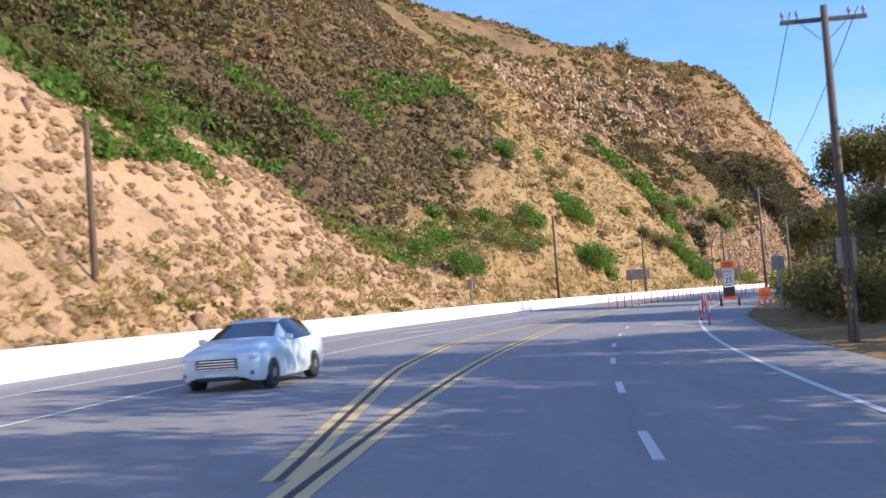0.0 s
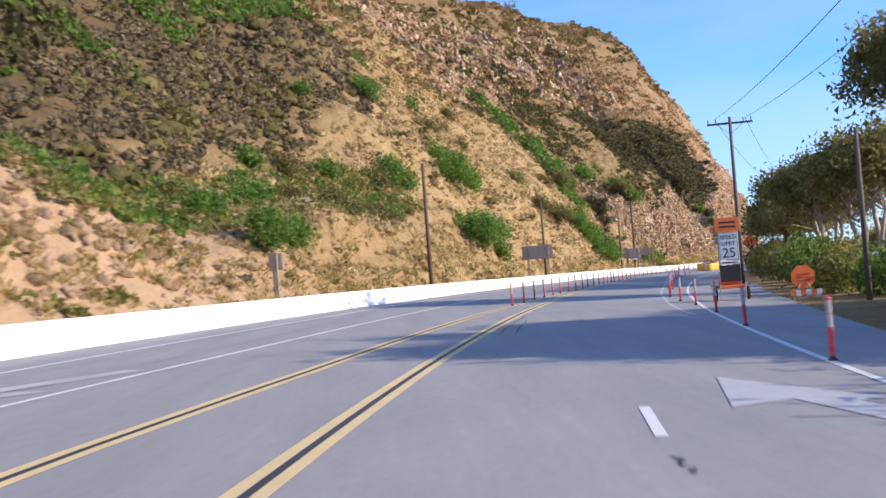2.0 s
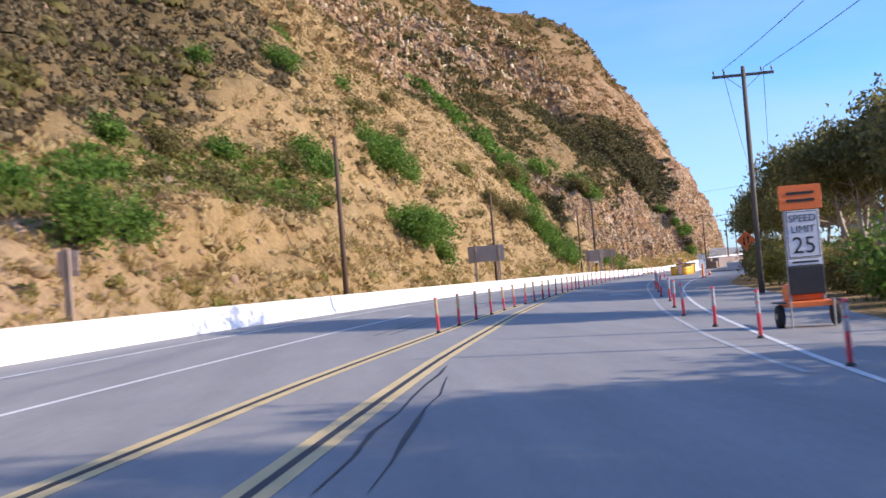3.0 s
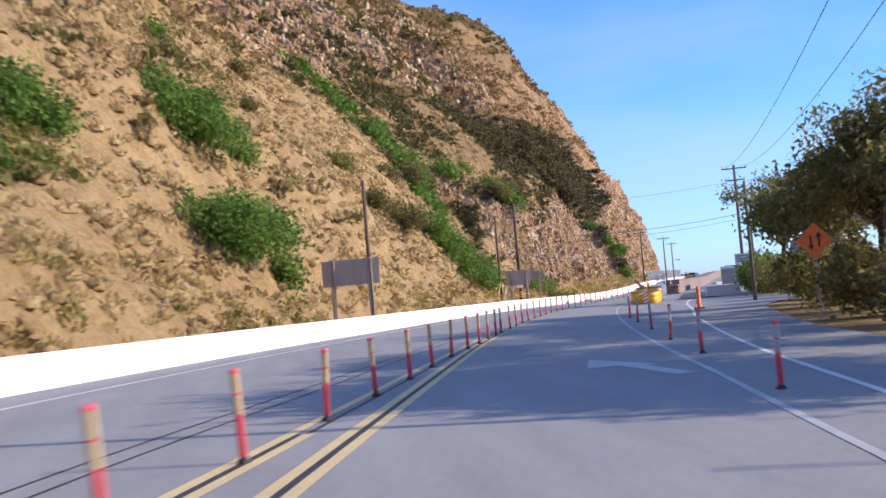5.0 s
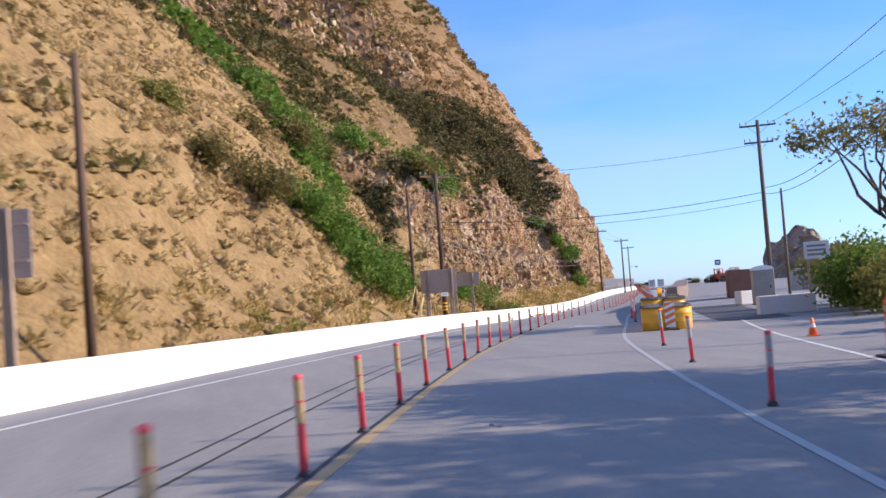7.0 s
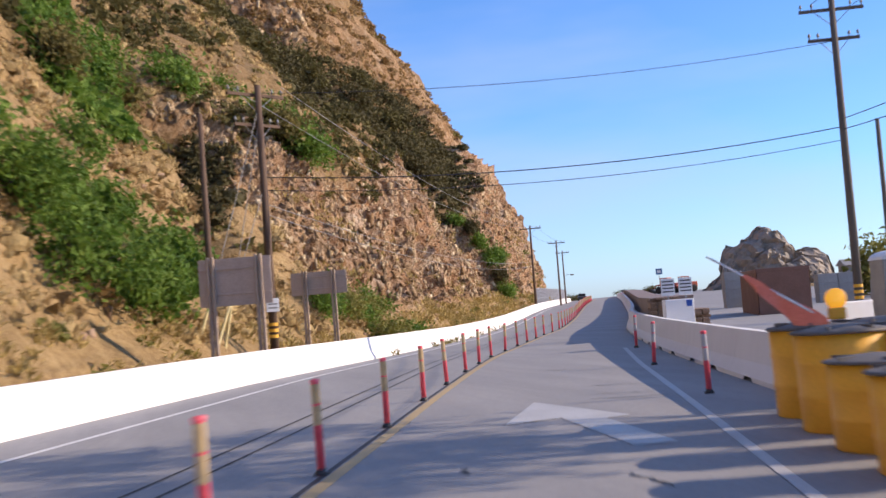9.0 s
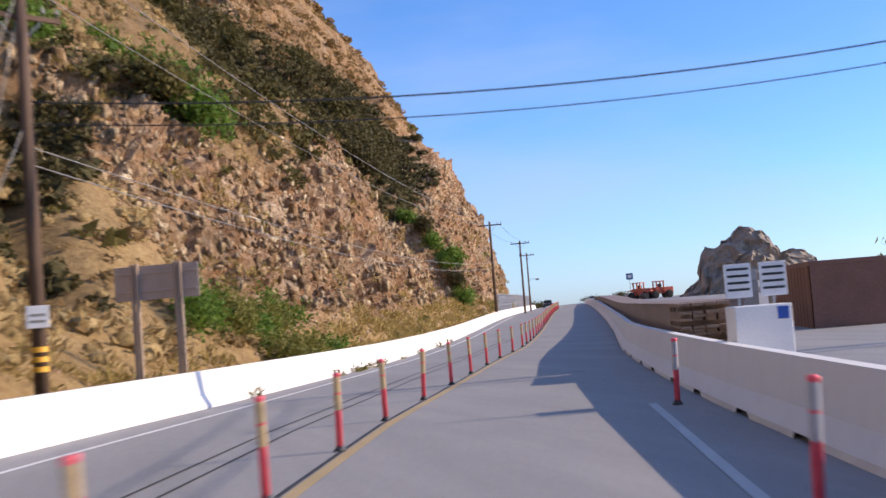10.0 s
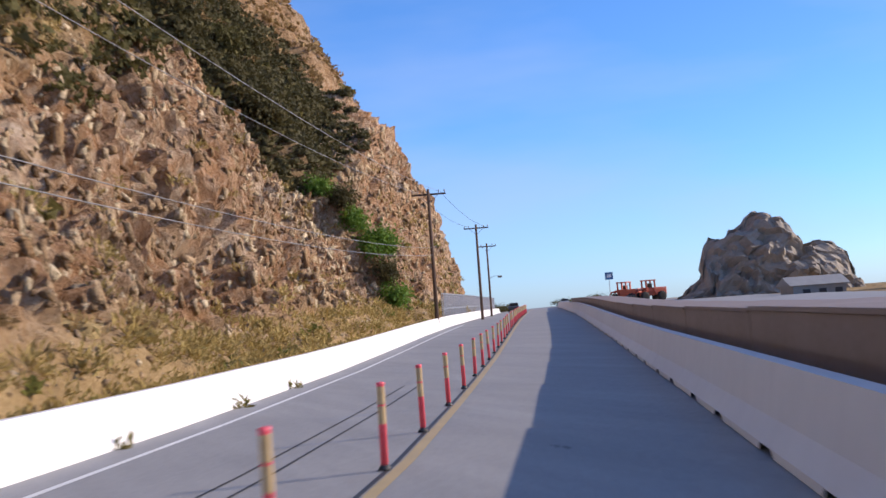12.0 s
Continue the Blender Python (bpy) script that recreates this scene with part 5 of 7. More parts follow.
for k in range(9):
    s = 92 + k * 4.2 + rng_b.uniform(-1, 1)
    slope_bush(s, 21.5 + rng_b.uniform(-2.0, 2.8) - 0.03 * (s - 92), 1.7, 1.5, 1.2, (GREEN, LIME, OLIVE)[rng_b.choice((0, 0, 1, 2))], "green bush on the bench above the bank", 70 + k, 1300, 0.15)
slope_bush(90.2, 16.6, 1.9, 1.5, 2.5, GREEN, "dark green bush at the foot of the scarp", 90, 2200, 0.12)
slope_bush(93.6, 16.4, 1.3, 1.0, 1.6, GREEN, "green bush at the foot of the scarp", 91, 1100, 0.12)
for k in range(12):
    slope_bush(52 + k * 2.2 + rng_b.uniform(-1, 1), 33 + rng_b.uniform(-2.5, 6) - 0.12 * k, 2.0, 2.0, 1.6, (GREEN, OLIVE)[k % 2], "green bush on the crest of the bank", 95 + k, 1000, 0.17)
for k, (s, a) in enumerate(((112, 26), (118, 25.5), (124, 24.5), (130, 22.5), (135, 21.0), (110, 30), (135, 30), (160, 26), (168, 31), (176, 27), (206, 20), (238, 20), (243, 26), (200, 24), (165, 36), (190, 34))):
    slope_bush(s, a, 1.5, 1.4, 1.3, (GREEN, OLIVE)[k % 2], "green bush among the dry grass", 110 + k, 900, 0.15)


def limbs(bm, base, tip, r0, r1, rng, wob=0.12, n=5):
    base, tip = Vector(base), Vector(tip)
    ln = (tip - base).length
    pts = [base.lerp(tip, k / n) + Vector((rng.uniform(-1, 1), rng.uniform(-1, 1), rng.uniform(-0.4, 0.4))) * wob * ln * 0.3 * (1 if 0 < k < n else 0) for k in range(n + 1)]
    tube(bm, pts, [r0 + (r1 - r0) * k / n for k in range(n + 1)], 8)
    return pts


def tree(s, o, height, spread, label, seed, mat=None, bark=None, trunks=1, crown_low=0.35, count=9000, size=0.16, lobes=16, z0=0.0, flatness=0.5):
    """Trunks that fork into limbs, each ending in a ragged lobe of leaves."""
    rng = random.Random(seed)
    root = empty("tree", put(s, o, z0), label, "tree", "trees beside the road")
    blobs, tips = [], []
    for k in range(lobes):
        ang = k * 2.4 + rng.uniform(-0.5, 0.5)
        q = math.sqrt((k + 0.5) / lobes) * rng.uniform(0.75, 1.05)
        z = height * (crown_low + (1 - crown_low) * (0.25 + 0.7 * rng.random() * (1.1 - 0.6 * q)))
        c = Vector((math.cos(ang) * spread * q, math.sin(ang) * spread * q, z - spread * 0.12))
        rr = spread * rng.uniform(0.22, 0.4)
        blobs.append((c, (rr, rr, rr * flatness * 1.3)))
        tips.append(c)
    bm = bmesh.new()
    for t in range(trunks):
        a = t * 6.28 / max(trunks, 1) + rng.random()
        foot = Vector((math.cos(a), math.sin(a), 0)) * (0.25 if trunks > 1 else 0.0)
        fork = Vector((math.cos(a) * (0.9 if trunks > 1 else 0.2), math.sin(a) * (0.9 if trunks > 1 else 0.2), height * rng.uniform(0.32, 0.45)))
        r = 0.022 * height / (1 if trunks == 1 else 1.4)
        limbs(bm, foot - Vector((0, 0, 0.3)), fork, r * 1.25, r * 0.8, rng)
        for tip in tips[t::trunks]:
            limbs(bm, fork, tip, r * 0.5, 0.018, rng, 0.25)
    part("trunk", bm, bark or BARK, root, "", True)
    ob = new("crown", leaf_mesh("crown", blobs, count, size, mat or DARKLEAF, seed, 0.25))
    ob.parent = root
    return root


tree(91, 16.2, 13.6, 4.2, "tall dark eucalyptus with a ragged crown", 201, count=12000, size=0.17, lobes=20, crown_low=0.58)
tree(89.5, 12.2, 7.2, 3.0, "pale-barked forked tree with a broad dark crown", 202, trunks=3, count=6500, size=0.14, crown_low=0.55)
tree(109.5, 13.2, 7.8, 3.4, "pale-barked tree with a broad dark crown", 203, trunks=2, count=8500, size=0.15, crown_low=0.52)
tree(110, 16.5, 10.5, 4.8, "tall dark-leaved tree behind the row", 213, trunks=2, count=8500, size=0.17, crown_low=0.5)
tree(118, 14.0, 9.6, 4.6, "broad dark-leaved tree beside the road", 204, trunks=2, count=9000, size=0.15, crown_low=0.45)
tree(131, 13.6, 8.0, 4.2, "broad dark-leaved tree beside the road", 205, trunks=2, count=8500, size=0.15, crown_low=0.42)
tree(146, 12.0, 6.9, 3.8, "broad dark-leaved tree at the end of the row", 206, trunks=2, count=8500, size=0.15, crown_low=0.4)
tree(134.5, 12.0, 8.8, 2.4, "thin half-bare tree above the others", 207, count=1500, size=0.12, crown_low=0.6, bark=DARKBARK)
tree(177, 13.0, 9.4, 3.6, "wind-bent pine with an open flat crown", 208, count=3600, size=0.12, crown_low=0.66, lobes=14, bark=DARKBARK, flatness=0.35)
# the next five trees are added for the shade they cast on the road
tree(55.5, 16.0, 6.3, 3.2, "broad dark-leaved tree added behind the hedge for shade", 216, count=7500, size=0.16, crown_low=0.3)
tree(137, 13.4, 7.4, 4.2, "broad dark-leaved tree beside the road", 217, trunks=2, count=8500, size=0.15, crown_low=0.42)
tree(124.5, 14.2, 8.6, 4.2, "broad dark-leaved tree beside the road", 218, count=4500, size=0.15, crown_low=0.32)
tree(64, 14.8, 6.6, 3.2, "broad dark-leaved tree added behind the hedge for shade", 211, count=8000, size=0.16, crown_low=0.25)
tree(70.5, 15.5, 7.5, 3.4, "broad dark-leaved tree added behind the hedge for shade", 212, count=8000, size=0.16, crown_low=0.3)
tree(57.5, 23.5, 12.2, 3.8, "tall dark-leaved tree with a high crown behind the hedge", 209, count=9000, size=0.18, crown_low=0.68)
# added with a high crown to throw shade on the lane further on
tree(63.5, 27.0, 14.2, 3.8, "tall dark-leaved tree with a high crown behind the hedge", 219, count=8500, size=0.18, crown_low=0.74)
# unseen row of trees, added to keep the near road in shade
for k, (s, o, h) in enumerate(((-22, 15, 11), (-12, 14, 11.5), (-2, 15, 12), (8, 14, 12), (17, 15, 12.5), (26, 16, 12), (34, 19, 11.5))):
    tree(s, o, h, 5.2, "tall dark-leaved tree out of view, added to shade the road", 220 + k, count=8000, size=0.2, crown_low=0.25)


def road_bush(s, o, rs, ro, h, mat, label, seed, count=2200, size=0.12):
    return bush(at(s, o, -0.05), ro, rs, h, mat, label, seed, count, size, heading(s), "bushes beside the road")


for k, (s, o, h) in enumerate(((44, 10.4, 2.7), (49, 10.2, 2.6), (54, 10.4, 2.8), (59, 10.4, 2.6), (64, 10.2, 2.6), (41, 13.6, 4.4), (46, 13.4, 4.7), (51, 13.2, 4.6), (56, 13.0, 4.4), (61, 12.4, 4.0), (36, 14.5, 4.4))):
    road_bush(s, o, 3.2, 2.2, h, DARKLEAF, "dense dark green hedge bush beside the road", 300 + k, 4200, 0.13)
for k, (s, o, h, m_) in enumerate(((68, 10.5, 2.2, GREEN), (72, 11.5, 2.6, LIME), (78, 10.6, 2.0, GREEN), (83.5, 9.6, 2.4, LIME), (88, 9.6, 2.4, GREEN), (93, 10.4, 1.9, DARKLEAF), (98, 10.4, 1.9, OLIVE), (104, 10.4, 2.0, DARKLEAF), (110, 10.6, 2.3, DARKLEAF),
                                 (116, 10.6, 2.4, LIME), (122, 10.5, 2.4, DARKLEAF), (128, 10.8, 2.4, OLIVE), (134, 11.2, 2.8, OLIVE), (140, 11.2, 2.8, LIME), (146, 11.5, 2.6, OLIVE), (152, 13.0, 3.0, DARKLEAF), (159, 13.5, 3.0, OLIVE), (166, 12.5, 2.8, DARKLEAF),
                                 (172, 11.8, 2.4, LIME), (178, 13, 2.8, OLIVE), (185, 12.0, 3.1, LIME), (187.5, 14, 2.8, GREEN), (193, 16, 2.4, LIME))):
    road_bush(s, o, 2.6, 1.9, h, m_, "leafy bush in the green strip beside the road", 320 + k, 2600, 0.12)


road_bush(176.5, 11.6, 3.0, 2.6, 3.0, GREEN, "large bright green bush at the end of the green strip", 345, 5200, 0.12)
road_bush(181.5, 12.2, 2.6, 2.2, 2.8, LIME, "yellow-green bush at the end of the green strip", 346, 3600, 0.12)


# ---- sea rock on the far side ----
def sea_rock():
    bm = bmesh.new()
    bmesh.ops.create_icosphere(bm, subdivisions=6, radius=1.0)
    for v in bm.verts:
        p = v.co.copy()
        x = p.x * 10.8
        top = np.interp(p.x, (-1, -0.8, -0.62, -0.5, -0.45, -0.2, 0.02, 0.2, 0.35, 0.62, 0.8, 1.0), (0.10, 0.20, 0.33, 0.42, 0.84, 0.88, 1.0, 0.92, 0.74, 0.72, 0.6, 0.2))
        z = max(p.z, -0.2)
        q = Vector((x, p.y * 6, z * 10 * top))
        q += noise.noise_vector(q * 0.3) * 1.1 + noise.noise_vector(q * 0.9) * 0.45
        c, e = cell(q, 0.35)
        c2, e2 = cell(q, 0.9)
        ridge = noise.ridged_multi_fractal(q * 0.5, 0.9, 2.1, 5, 0.9, 2.0) - 1.1
        v.co = q + Vector((0, -0.9, 0.45)) * ((c - 0.5) * min(1, e * 4) + (c2 - 0.5) * 0.6 + ridge * 0.25)
    ob = part("sea_rock", bm, DARKROCK)
    ob.matrix_world = pose(127.2, 319.4, -0.4, 0, 0, -22) @ Matrix.Diagonal((1.24, 1.1, 1.12, 1))
    return tagged(ob, "rugged dark rock outcrop standing beyond the yard", "rock")


sea_rock()
for dx in (0, 7):
    p = Vector((33.0 + dx, 409.0, 87.0))
    bush(p, 1.6, 1.6, 2.8, DARKLEAF, "dark round tree on the hilltop", 400 + dx, 500, 0.5, group="hilltop trees")

# ---- signs ----
def lettering(text, size, mat, parent, m, name="lettering"):
    """Letters as a thin mesh, upright and facing back along the road."""
    cu = bpy.data.curves.new("letters", "FONT")
    cu.body, cu.size, cu.align_x, cu.align_y, cu.extrude = text, size, "CENTER", "CENTER", 0.003
    tmp = bpy.data.objects.new("letters", cu)
    me = bpy.data.meshes.new_from_object(tmp)
    bpy.data.objects.remove(tmp)
    me.materials.clear()
    me.materials.append(mat)
    ob = new(name, me)
    ob.parent = parent
    ob.matrix_local = m
    return ob


def sign_from_behind(s, o0, o1, z0, z1, label, posts, post_mat=None, turn=0.0):
    """A large road sign seen from its back: panel, stiffening ribs and two posts."""
    o, w = (o0 + o1) / 2, (o1 - o0) / 2
    root = empty("road_sign", put(s, o, 0, turn), label, "road sign", "signs facing the other way")
    bm = bmesh.new()
    box(bm, -w, w, -0.015, 0.015, z0, z1, 0.006)
    part("panel", bm, SIGN_BACK, root, "bare grey-brown metal back")
    for z in (z0 + (z1 - z0) * 0.25, z0 + (z1 - z0) * 0.78):
        bm = bmesh.new()
        box(bm, -w * 0.96, w * 0.96, -0.05, -0.017, z - 0.03, z + 0.03, 0.005)
        part("rib", bm, SIGN_BACK, root)
    for p in posts:
        for dx in (-0.07, 0.07):
            bm = bmesh.new()
            box(bm, p - o + dx - 0.045, p - o + dx + 0.045, -0.15, -0.052, -0.4, z1 + 0.06, 0.008)
            part("post", bm, post_mat or SIGN_POST, root, "paired timber post")
    return root


sign_from_behind(148.5, -12.95, -9.85, 2.45, 3.80, "large blank-backed road sign on paired timber posts", (-12.35, -10.35))
sign_from_behind(194.3, -10.85, -8.65, 2.15, 3.55, "blank-backed road sign on paired timber posts beside a pole", (-10.45, -9.0))
sign_from_behind(211.0, -12.85, -10.3, 2.85, 3.85, "blank-backed road sign on timber posts at the rock foot", (-12.2, -10.9))
sign_from_behind(85.0, -14.4, -13.75, 2.0, 2.75, "small blank-backed road sign behind the barrier", (-14.08,))
sign_from_behind(65.3, 7.85, 8.55, 2.2, 2.95, "small grey blank-backed sign on a post beside the bushes", (8.2,), STEEL)
sign_from_behind(30.9, 6.95, 7.45, 1.9, 2.7, "small pale blank-backed sign fixed beside a pole", (7.2,), GREY_POLE)


def speed_trailer(s, o):
    root = empty("speed_trailer", put(s, o, 0, 3), "orange work-zone trailer carrying a speed limit sign and radar board", "trailer")
    bm = bmesh.new()
    box(bm, -0.5, 0.5, -0.4, 0.6, 0.46, 0.58, 0.02)
    part("frame", bm, ORANGE, root, "orange steel frame")
    bm = bmesh.new()
    box(bm, -0.4, 0.4, 0.0, 0.6, 0.58, 0.95, 0.03)
    part("battery_box", bm, ORANGE, root)
    bm = bmesh.new()
    tube(bm, [(0, 0.6, 0.5), (0, 1.9, 0.5)], [0.04, 0.04], 8)
    part("drawbar", bm, STEEL, root)
    for sx in (-1, 1):
        bm = bmesh.new()
        lathe(bm, [(0.14, -0.07), (0.24, -0.068), (0.26, -0.04), (0.26, 0.04), (0.24, 0.068), (0.14, 0.07)], 24, Matrix.Translation((sx * 0.6, 0.1, 0.26)) @ Matrix.Rotation(radians(90), 4, "Y"))
        w = part("wheel", bm, RUBBER, root, "", True)
        bm = bmesh.new()
        lathe(bm, [(0.13, -0.05), (0.13, 0.05), (0.05, 0.08)], 16, Matrix.Translation((sx * 0.6, 0.1, 0.26)) @ Matrix.Rotation(radians(90 * sx), 4, "Y"))
        part("rim", bm, STEEL, w)
        bm = bmesh.new()
        box(bm, sx * 0.6 - 0.10, sx * 0.6 + 0.10, -0.22, 0.42, 0.55, 0.58, 0.01)
        part("mudguard", bm, BLACK, root)
        bm = bmesh.new()
        box(bm, sx * 0.36 - 0.03, sx * 0.36 + 0.03, -0.06, 0.0, 0.5, 3.0, 0.006)
        part("mast", bm, STEEL, root)
        bm = bmesh.new()
        tube(bm, [(sx * 0.46, -0.4, 0.02), (sx * 0.46, -0.4, 0.62)], [0.025, 0.025], 8)
        part("jack", bm, STEEL, root)
    bm = bmesh.new()
    box(bm, -0.46, 0.46, -0.11, -0.07, 2.58, 3.12, 0.01)
    part("top_panel", bm, ORANGE, root, "plain orange panel")
    bm = bmesh.new()
    for k in (2.94, 2.78):
        box(bm, -0.3, 0.3, -0.118, -0.112, k - 0.03, k + 0.03)
    part("caption_bars", bm, BLACK, root)
    bm = bmesh.new()
    box(bm, -0.36, 0.36, -0.11, -0.07, 1.52, 2.56, 0.01)
    p = part("speed_panel", bm, SIGN_WHITE, root, "white speed limit panel")
    bm = bmesh.new()
    for x0, x1, z0, z1 in ((-0.34, 0.34, 2.53, 2.545), (-0.34, 0.34, 1.535, 1.55), (-0.34, -0.325, 1.535, 2.545), (0.325, 0.34, 1.535, 2.545)):
        box(bm, x0, x1, -0.1125, -0.1105, z0, z1)
    part("border", bm, BLACK, p)
    face = Matrix.Rotation(radians(90), 4, "X")
    for txt, size, z in (("SPEED", 0.22, 2.38), ("LIMIT", 0.22, 2.14), ("25", 0.52, 1.78)):
        lettering(txt, size, BLACK, p, Matrix.Translation((0, -0.114, z)) @ face)
    bm = bmesh.new()
    box(bm, -0.36, 0.36, -0.11, -0.07, 1.36, 1.50, 0.008)
    part("caption_strip", bm, SIGN_WHITE, root, "narrow white caption strip")
    bm = bmesh.new()
    box(bm, -0.28, 0.28, -0.118, -0.112, 1.41, 1.45)
    part("caption_bars", bm, BLACK, root)
    bm = bmesh.new()
    box(bm, -0.38, 0.38, -0.14, -0.04, 0.72, 1.34, 0.02)
    part("radar_board", bm, BLACK, root, "dark blank radar display")
    return root


speed_trailer(80.0, 5.3)


def orange_octagon(s, o):
    root = empty("orange_sign", put(s, o, 0, 6), "low orange octagonal work sign on a striped stand", "road sign")
    bm = bmesh.new()
    lathe(bm, [(0.44, -0.01), (0.44, 0.01)], 8, Matrix.Translation((0, 0, 0.78)) @ Matrix.Rotation(radians(90), 4, "X") @ Matrix.Rotation(radians(22.5), 4, "Z"))
    part("panel", bm, ORANGE, root)
    bm = bmesh.new()
    for z in (0.88, 0.76, 0.66):
        box(bm, -0.24, 0.24, -0.018, -0.012, z - 0.025, z + 0.025)
    part("caption_bars", bm, plain("faded_red", (0.6, 0.08, 0.03), (0.7, 0.1, 0.04)), root)
    for sx in (-1, 1):
        bm = bmesh.new()
        tube(bm, [(sx * 0.35, -0.3, 0.0), (sx * 0.08, 0.05, 0.7)], [0.018, 0.018], 6)
        tube(bm, [(sx * 0.35, 0.4, 0.0), (sx * 0.08, 0.05, 0.7)], [0.018, 0.018], 6)
        part("leg", bm, STEEL, root)
    for k in range(6):
        bm = bmesh.new()
        box(bm, -0.54 + k * 0.18, -0.37 + k * 0.18, -0.33, -0.31, 0.12, 0.34, 0.004)
        part("stripe", bm, SIGN_WHITE if k % 2 else ORANGE, root)
    return root


orange_octagon(77.8, 7.6)


def diamond_sign(s, o, z):
    root = empty("diamond_sign", put(s, o, 0, 4), "orange diamond two-way traffic sign on a wooden post", "road sign")
    bm = bmesh.new()
    box(bm, -0.46, 0.46, -0.01, 0.01, -0.46, 0.46, 0.006)
    bmesh.ops.transform(bm, matrix=Matrix.Translation((0, -0.07, z)) @ Matrix.Rotation(radians(45), 4, "Y"), verts=bm.verts[:])
    part("panel", bm, ORANGE, root)
    for sx, up in ((-1, -1), (1, 1)):
        bm = bmesh.new()
        box(bm, sx * 0.14 - 0.035, sx * 0.14 + 0.035, -0.088, -0.083, z - 0.2, z + 0.2)
        vs = [bm.verts.new((sx * 0.14 + dx, -0.088, z + up * dz)) for dx, dz in ((-0.11, 0.14), (0.11, 0.14), (0, 0.32))]
        bm.faces.new(vs)
        part("arrow", bm, BLACK, root)
    bm = bmesh.new()
    box(bm, -0.045, 0.045, -0.055, 0.045, -0.3, z + 0.5, 0.006)
    part("post", bm, SIGN_POST, root)
    return root


diamond_sign(131.6, 9.2, 2.55)


# ---- crash cushion of sand barrels ----
def barrel():
    root = empty("sand_barrel", Matrix.Identity(4), "yellow plastic sand barrel with a dark grey lid", "barrel", "crash cushion barrels")
    bm = bmesh.new()
    lathe(bm, [(0.42, 0.0), (0.44, 0.02), (0.445, 0.30), (0.453, 0.32), (0.453, 0.36), (0.447, 0.38), (0.452, 0.62), (0.46, 0.64), (0.46, 0.68), (0.454, 0.70), (0.46, 0.94)], 28)
    part("drum", bm, BARREL_YELLOW, root, "", True)
    bm = bmesh.new()
    lathe(bm, [(0.47, 0.925), (0.495, 0.93), (0.495, 0.95), (0.46, 0.962), (0.20, 1.005), (0.05, 1.015)], 28)
    lid = part("lid", bm, LID, root, "", True)
    bm = bmesh.new()
    for k in range(6):
        box(bm, -0.012, 0.012, 0.1, 0.44, 0.966, 0.998, 0, Matrix.Rotation(k * math.pi / 3, 4, "Z"))
    part("lid_ribs", bm, LID, lid)
    return root


BARREL = barrel()
spots = [(168.6 + 1.48 * k, o) for k in range(6) for o in (2.88, 3.72)]
for k, (s, o) in enumerate(spots):
    m = put(s, o, 0.0, random.uniform(0, 60))
    if k == 0:
        BARREL.matrix_world = m
        BARREL.scale = (1.04, 1.04, 0.86)
    else:
        copy_thing(BARREL, m @ Matrix.Diagonal((1, 1, 1.27 if k > 7 else 1, 1)))


def striped_board(s, o, z, turn, w=0.32, h=0.95):
    root = empty("striped_board", put(s, o, 0, turn), "orange and white diagonally striped hazard board", "hazard board")
    bm = bmesh.new()
    box(bm, -w / 2, w / 2, -0.012, 0.012, z, z + h, 0.004)
    p = part("board", bm, SIGN_WHITE, root)
    for k in range(4):
        bm = bmesh.new()
        zz = z + 0.05 + k * h / 4
        vs = [bm.verts.new((x, -0.0145, q)) for x, q in ((-w / 2, zz), (w / 2, zz + 0.14), (w / 2, min(zz + 0.26, z + h)), (-w / 2, zz + 0.12))]
        bm.faces.new(vs)
        part("stripe", bm, ORANGE, p)
    bm = bmesh.new()
    box(bm, -0.03, 0.03, 0.015, 0.06, 0.0, z + h, 0.004)
    part("post", bm, STEEL, root)
    bm = bmesh.new()
    box(bm, -0.3, 0.3, -0.2, 0.2, 0.0, 0.04, 0.01)
    part("foot", bm, RUBBER, root)
    return root


striped_board(167.9, 3.4, 0.1, 0, 0.34, 0.9)


def warning_lamp(s, o):
    root = empty("warning_lamp", put(s, o, 1.10), "round amber warning lamp on a barrel lid", "warning lamp")
    bm = bmesh.new()
    box(bm, -0.1, 0.1, -0.06, 0.06, 0.0, 0.14, 0.02)
    part("case", bm, BARREL_YELLOW, root)
    bm = bmesh.new()
    lathe(bm, [(0.0, -0.06), (0.09, -0.05), (0.115, -0.02), (0.125, 0.0), (0.115, 0.03), (0.0, 0.04)], 24, Matrix.Translation((0, 0, 0.245)) @ Matrix.Rotation(radians(90), 4, "X"))
    amber = plain("amber_lens", (0.9, 0.42, 0.01), (0.95, 0.5, 0.02), rough=0.2)
    glow = next(n for n in amber.node_tree.nodes if n.type == "BSDF_PRINCIPLED")
    glow.inputs["Emission Color"].default_value = (1.0, 0.42, 0.02, 1)
    glow.inputs["Emission Strength"].default_value = 0.5
    part("lens", bm, amber, root, "lit amber lens", True)
    return root


warning_lamp(176.0, 3.2)


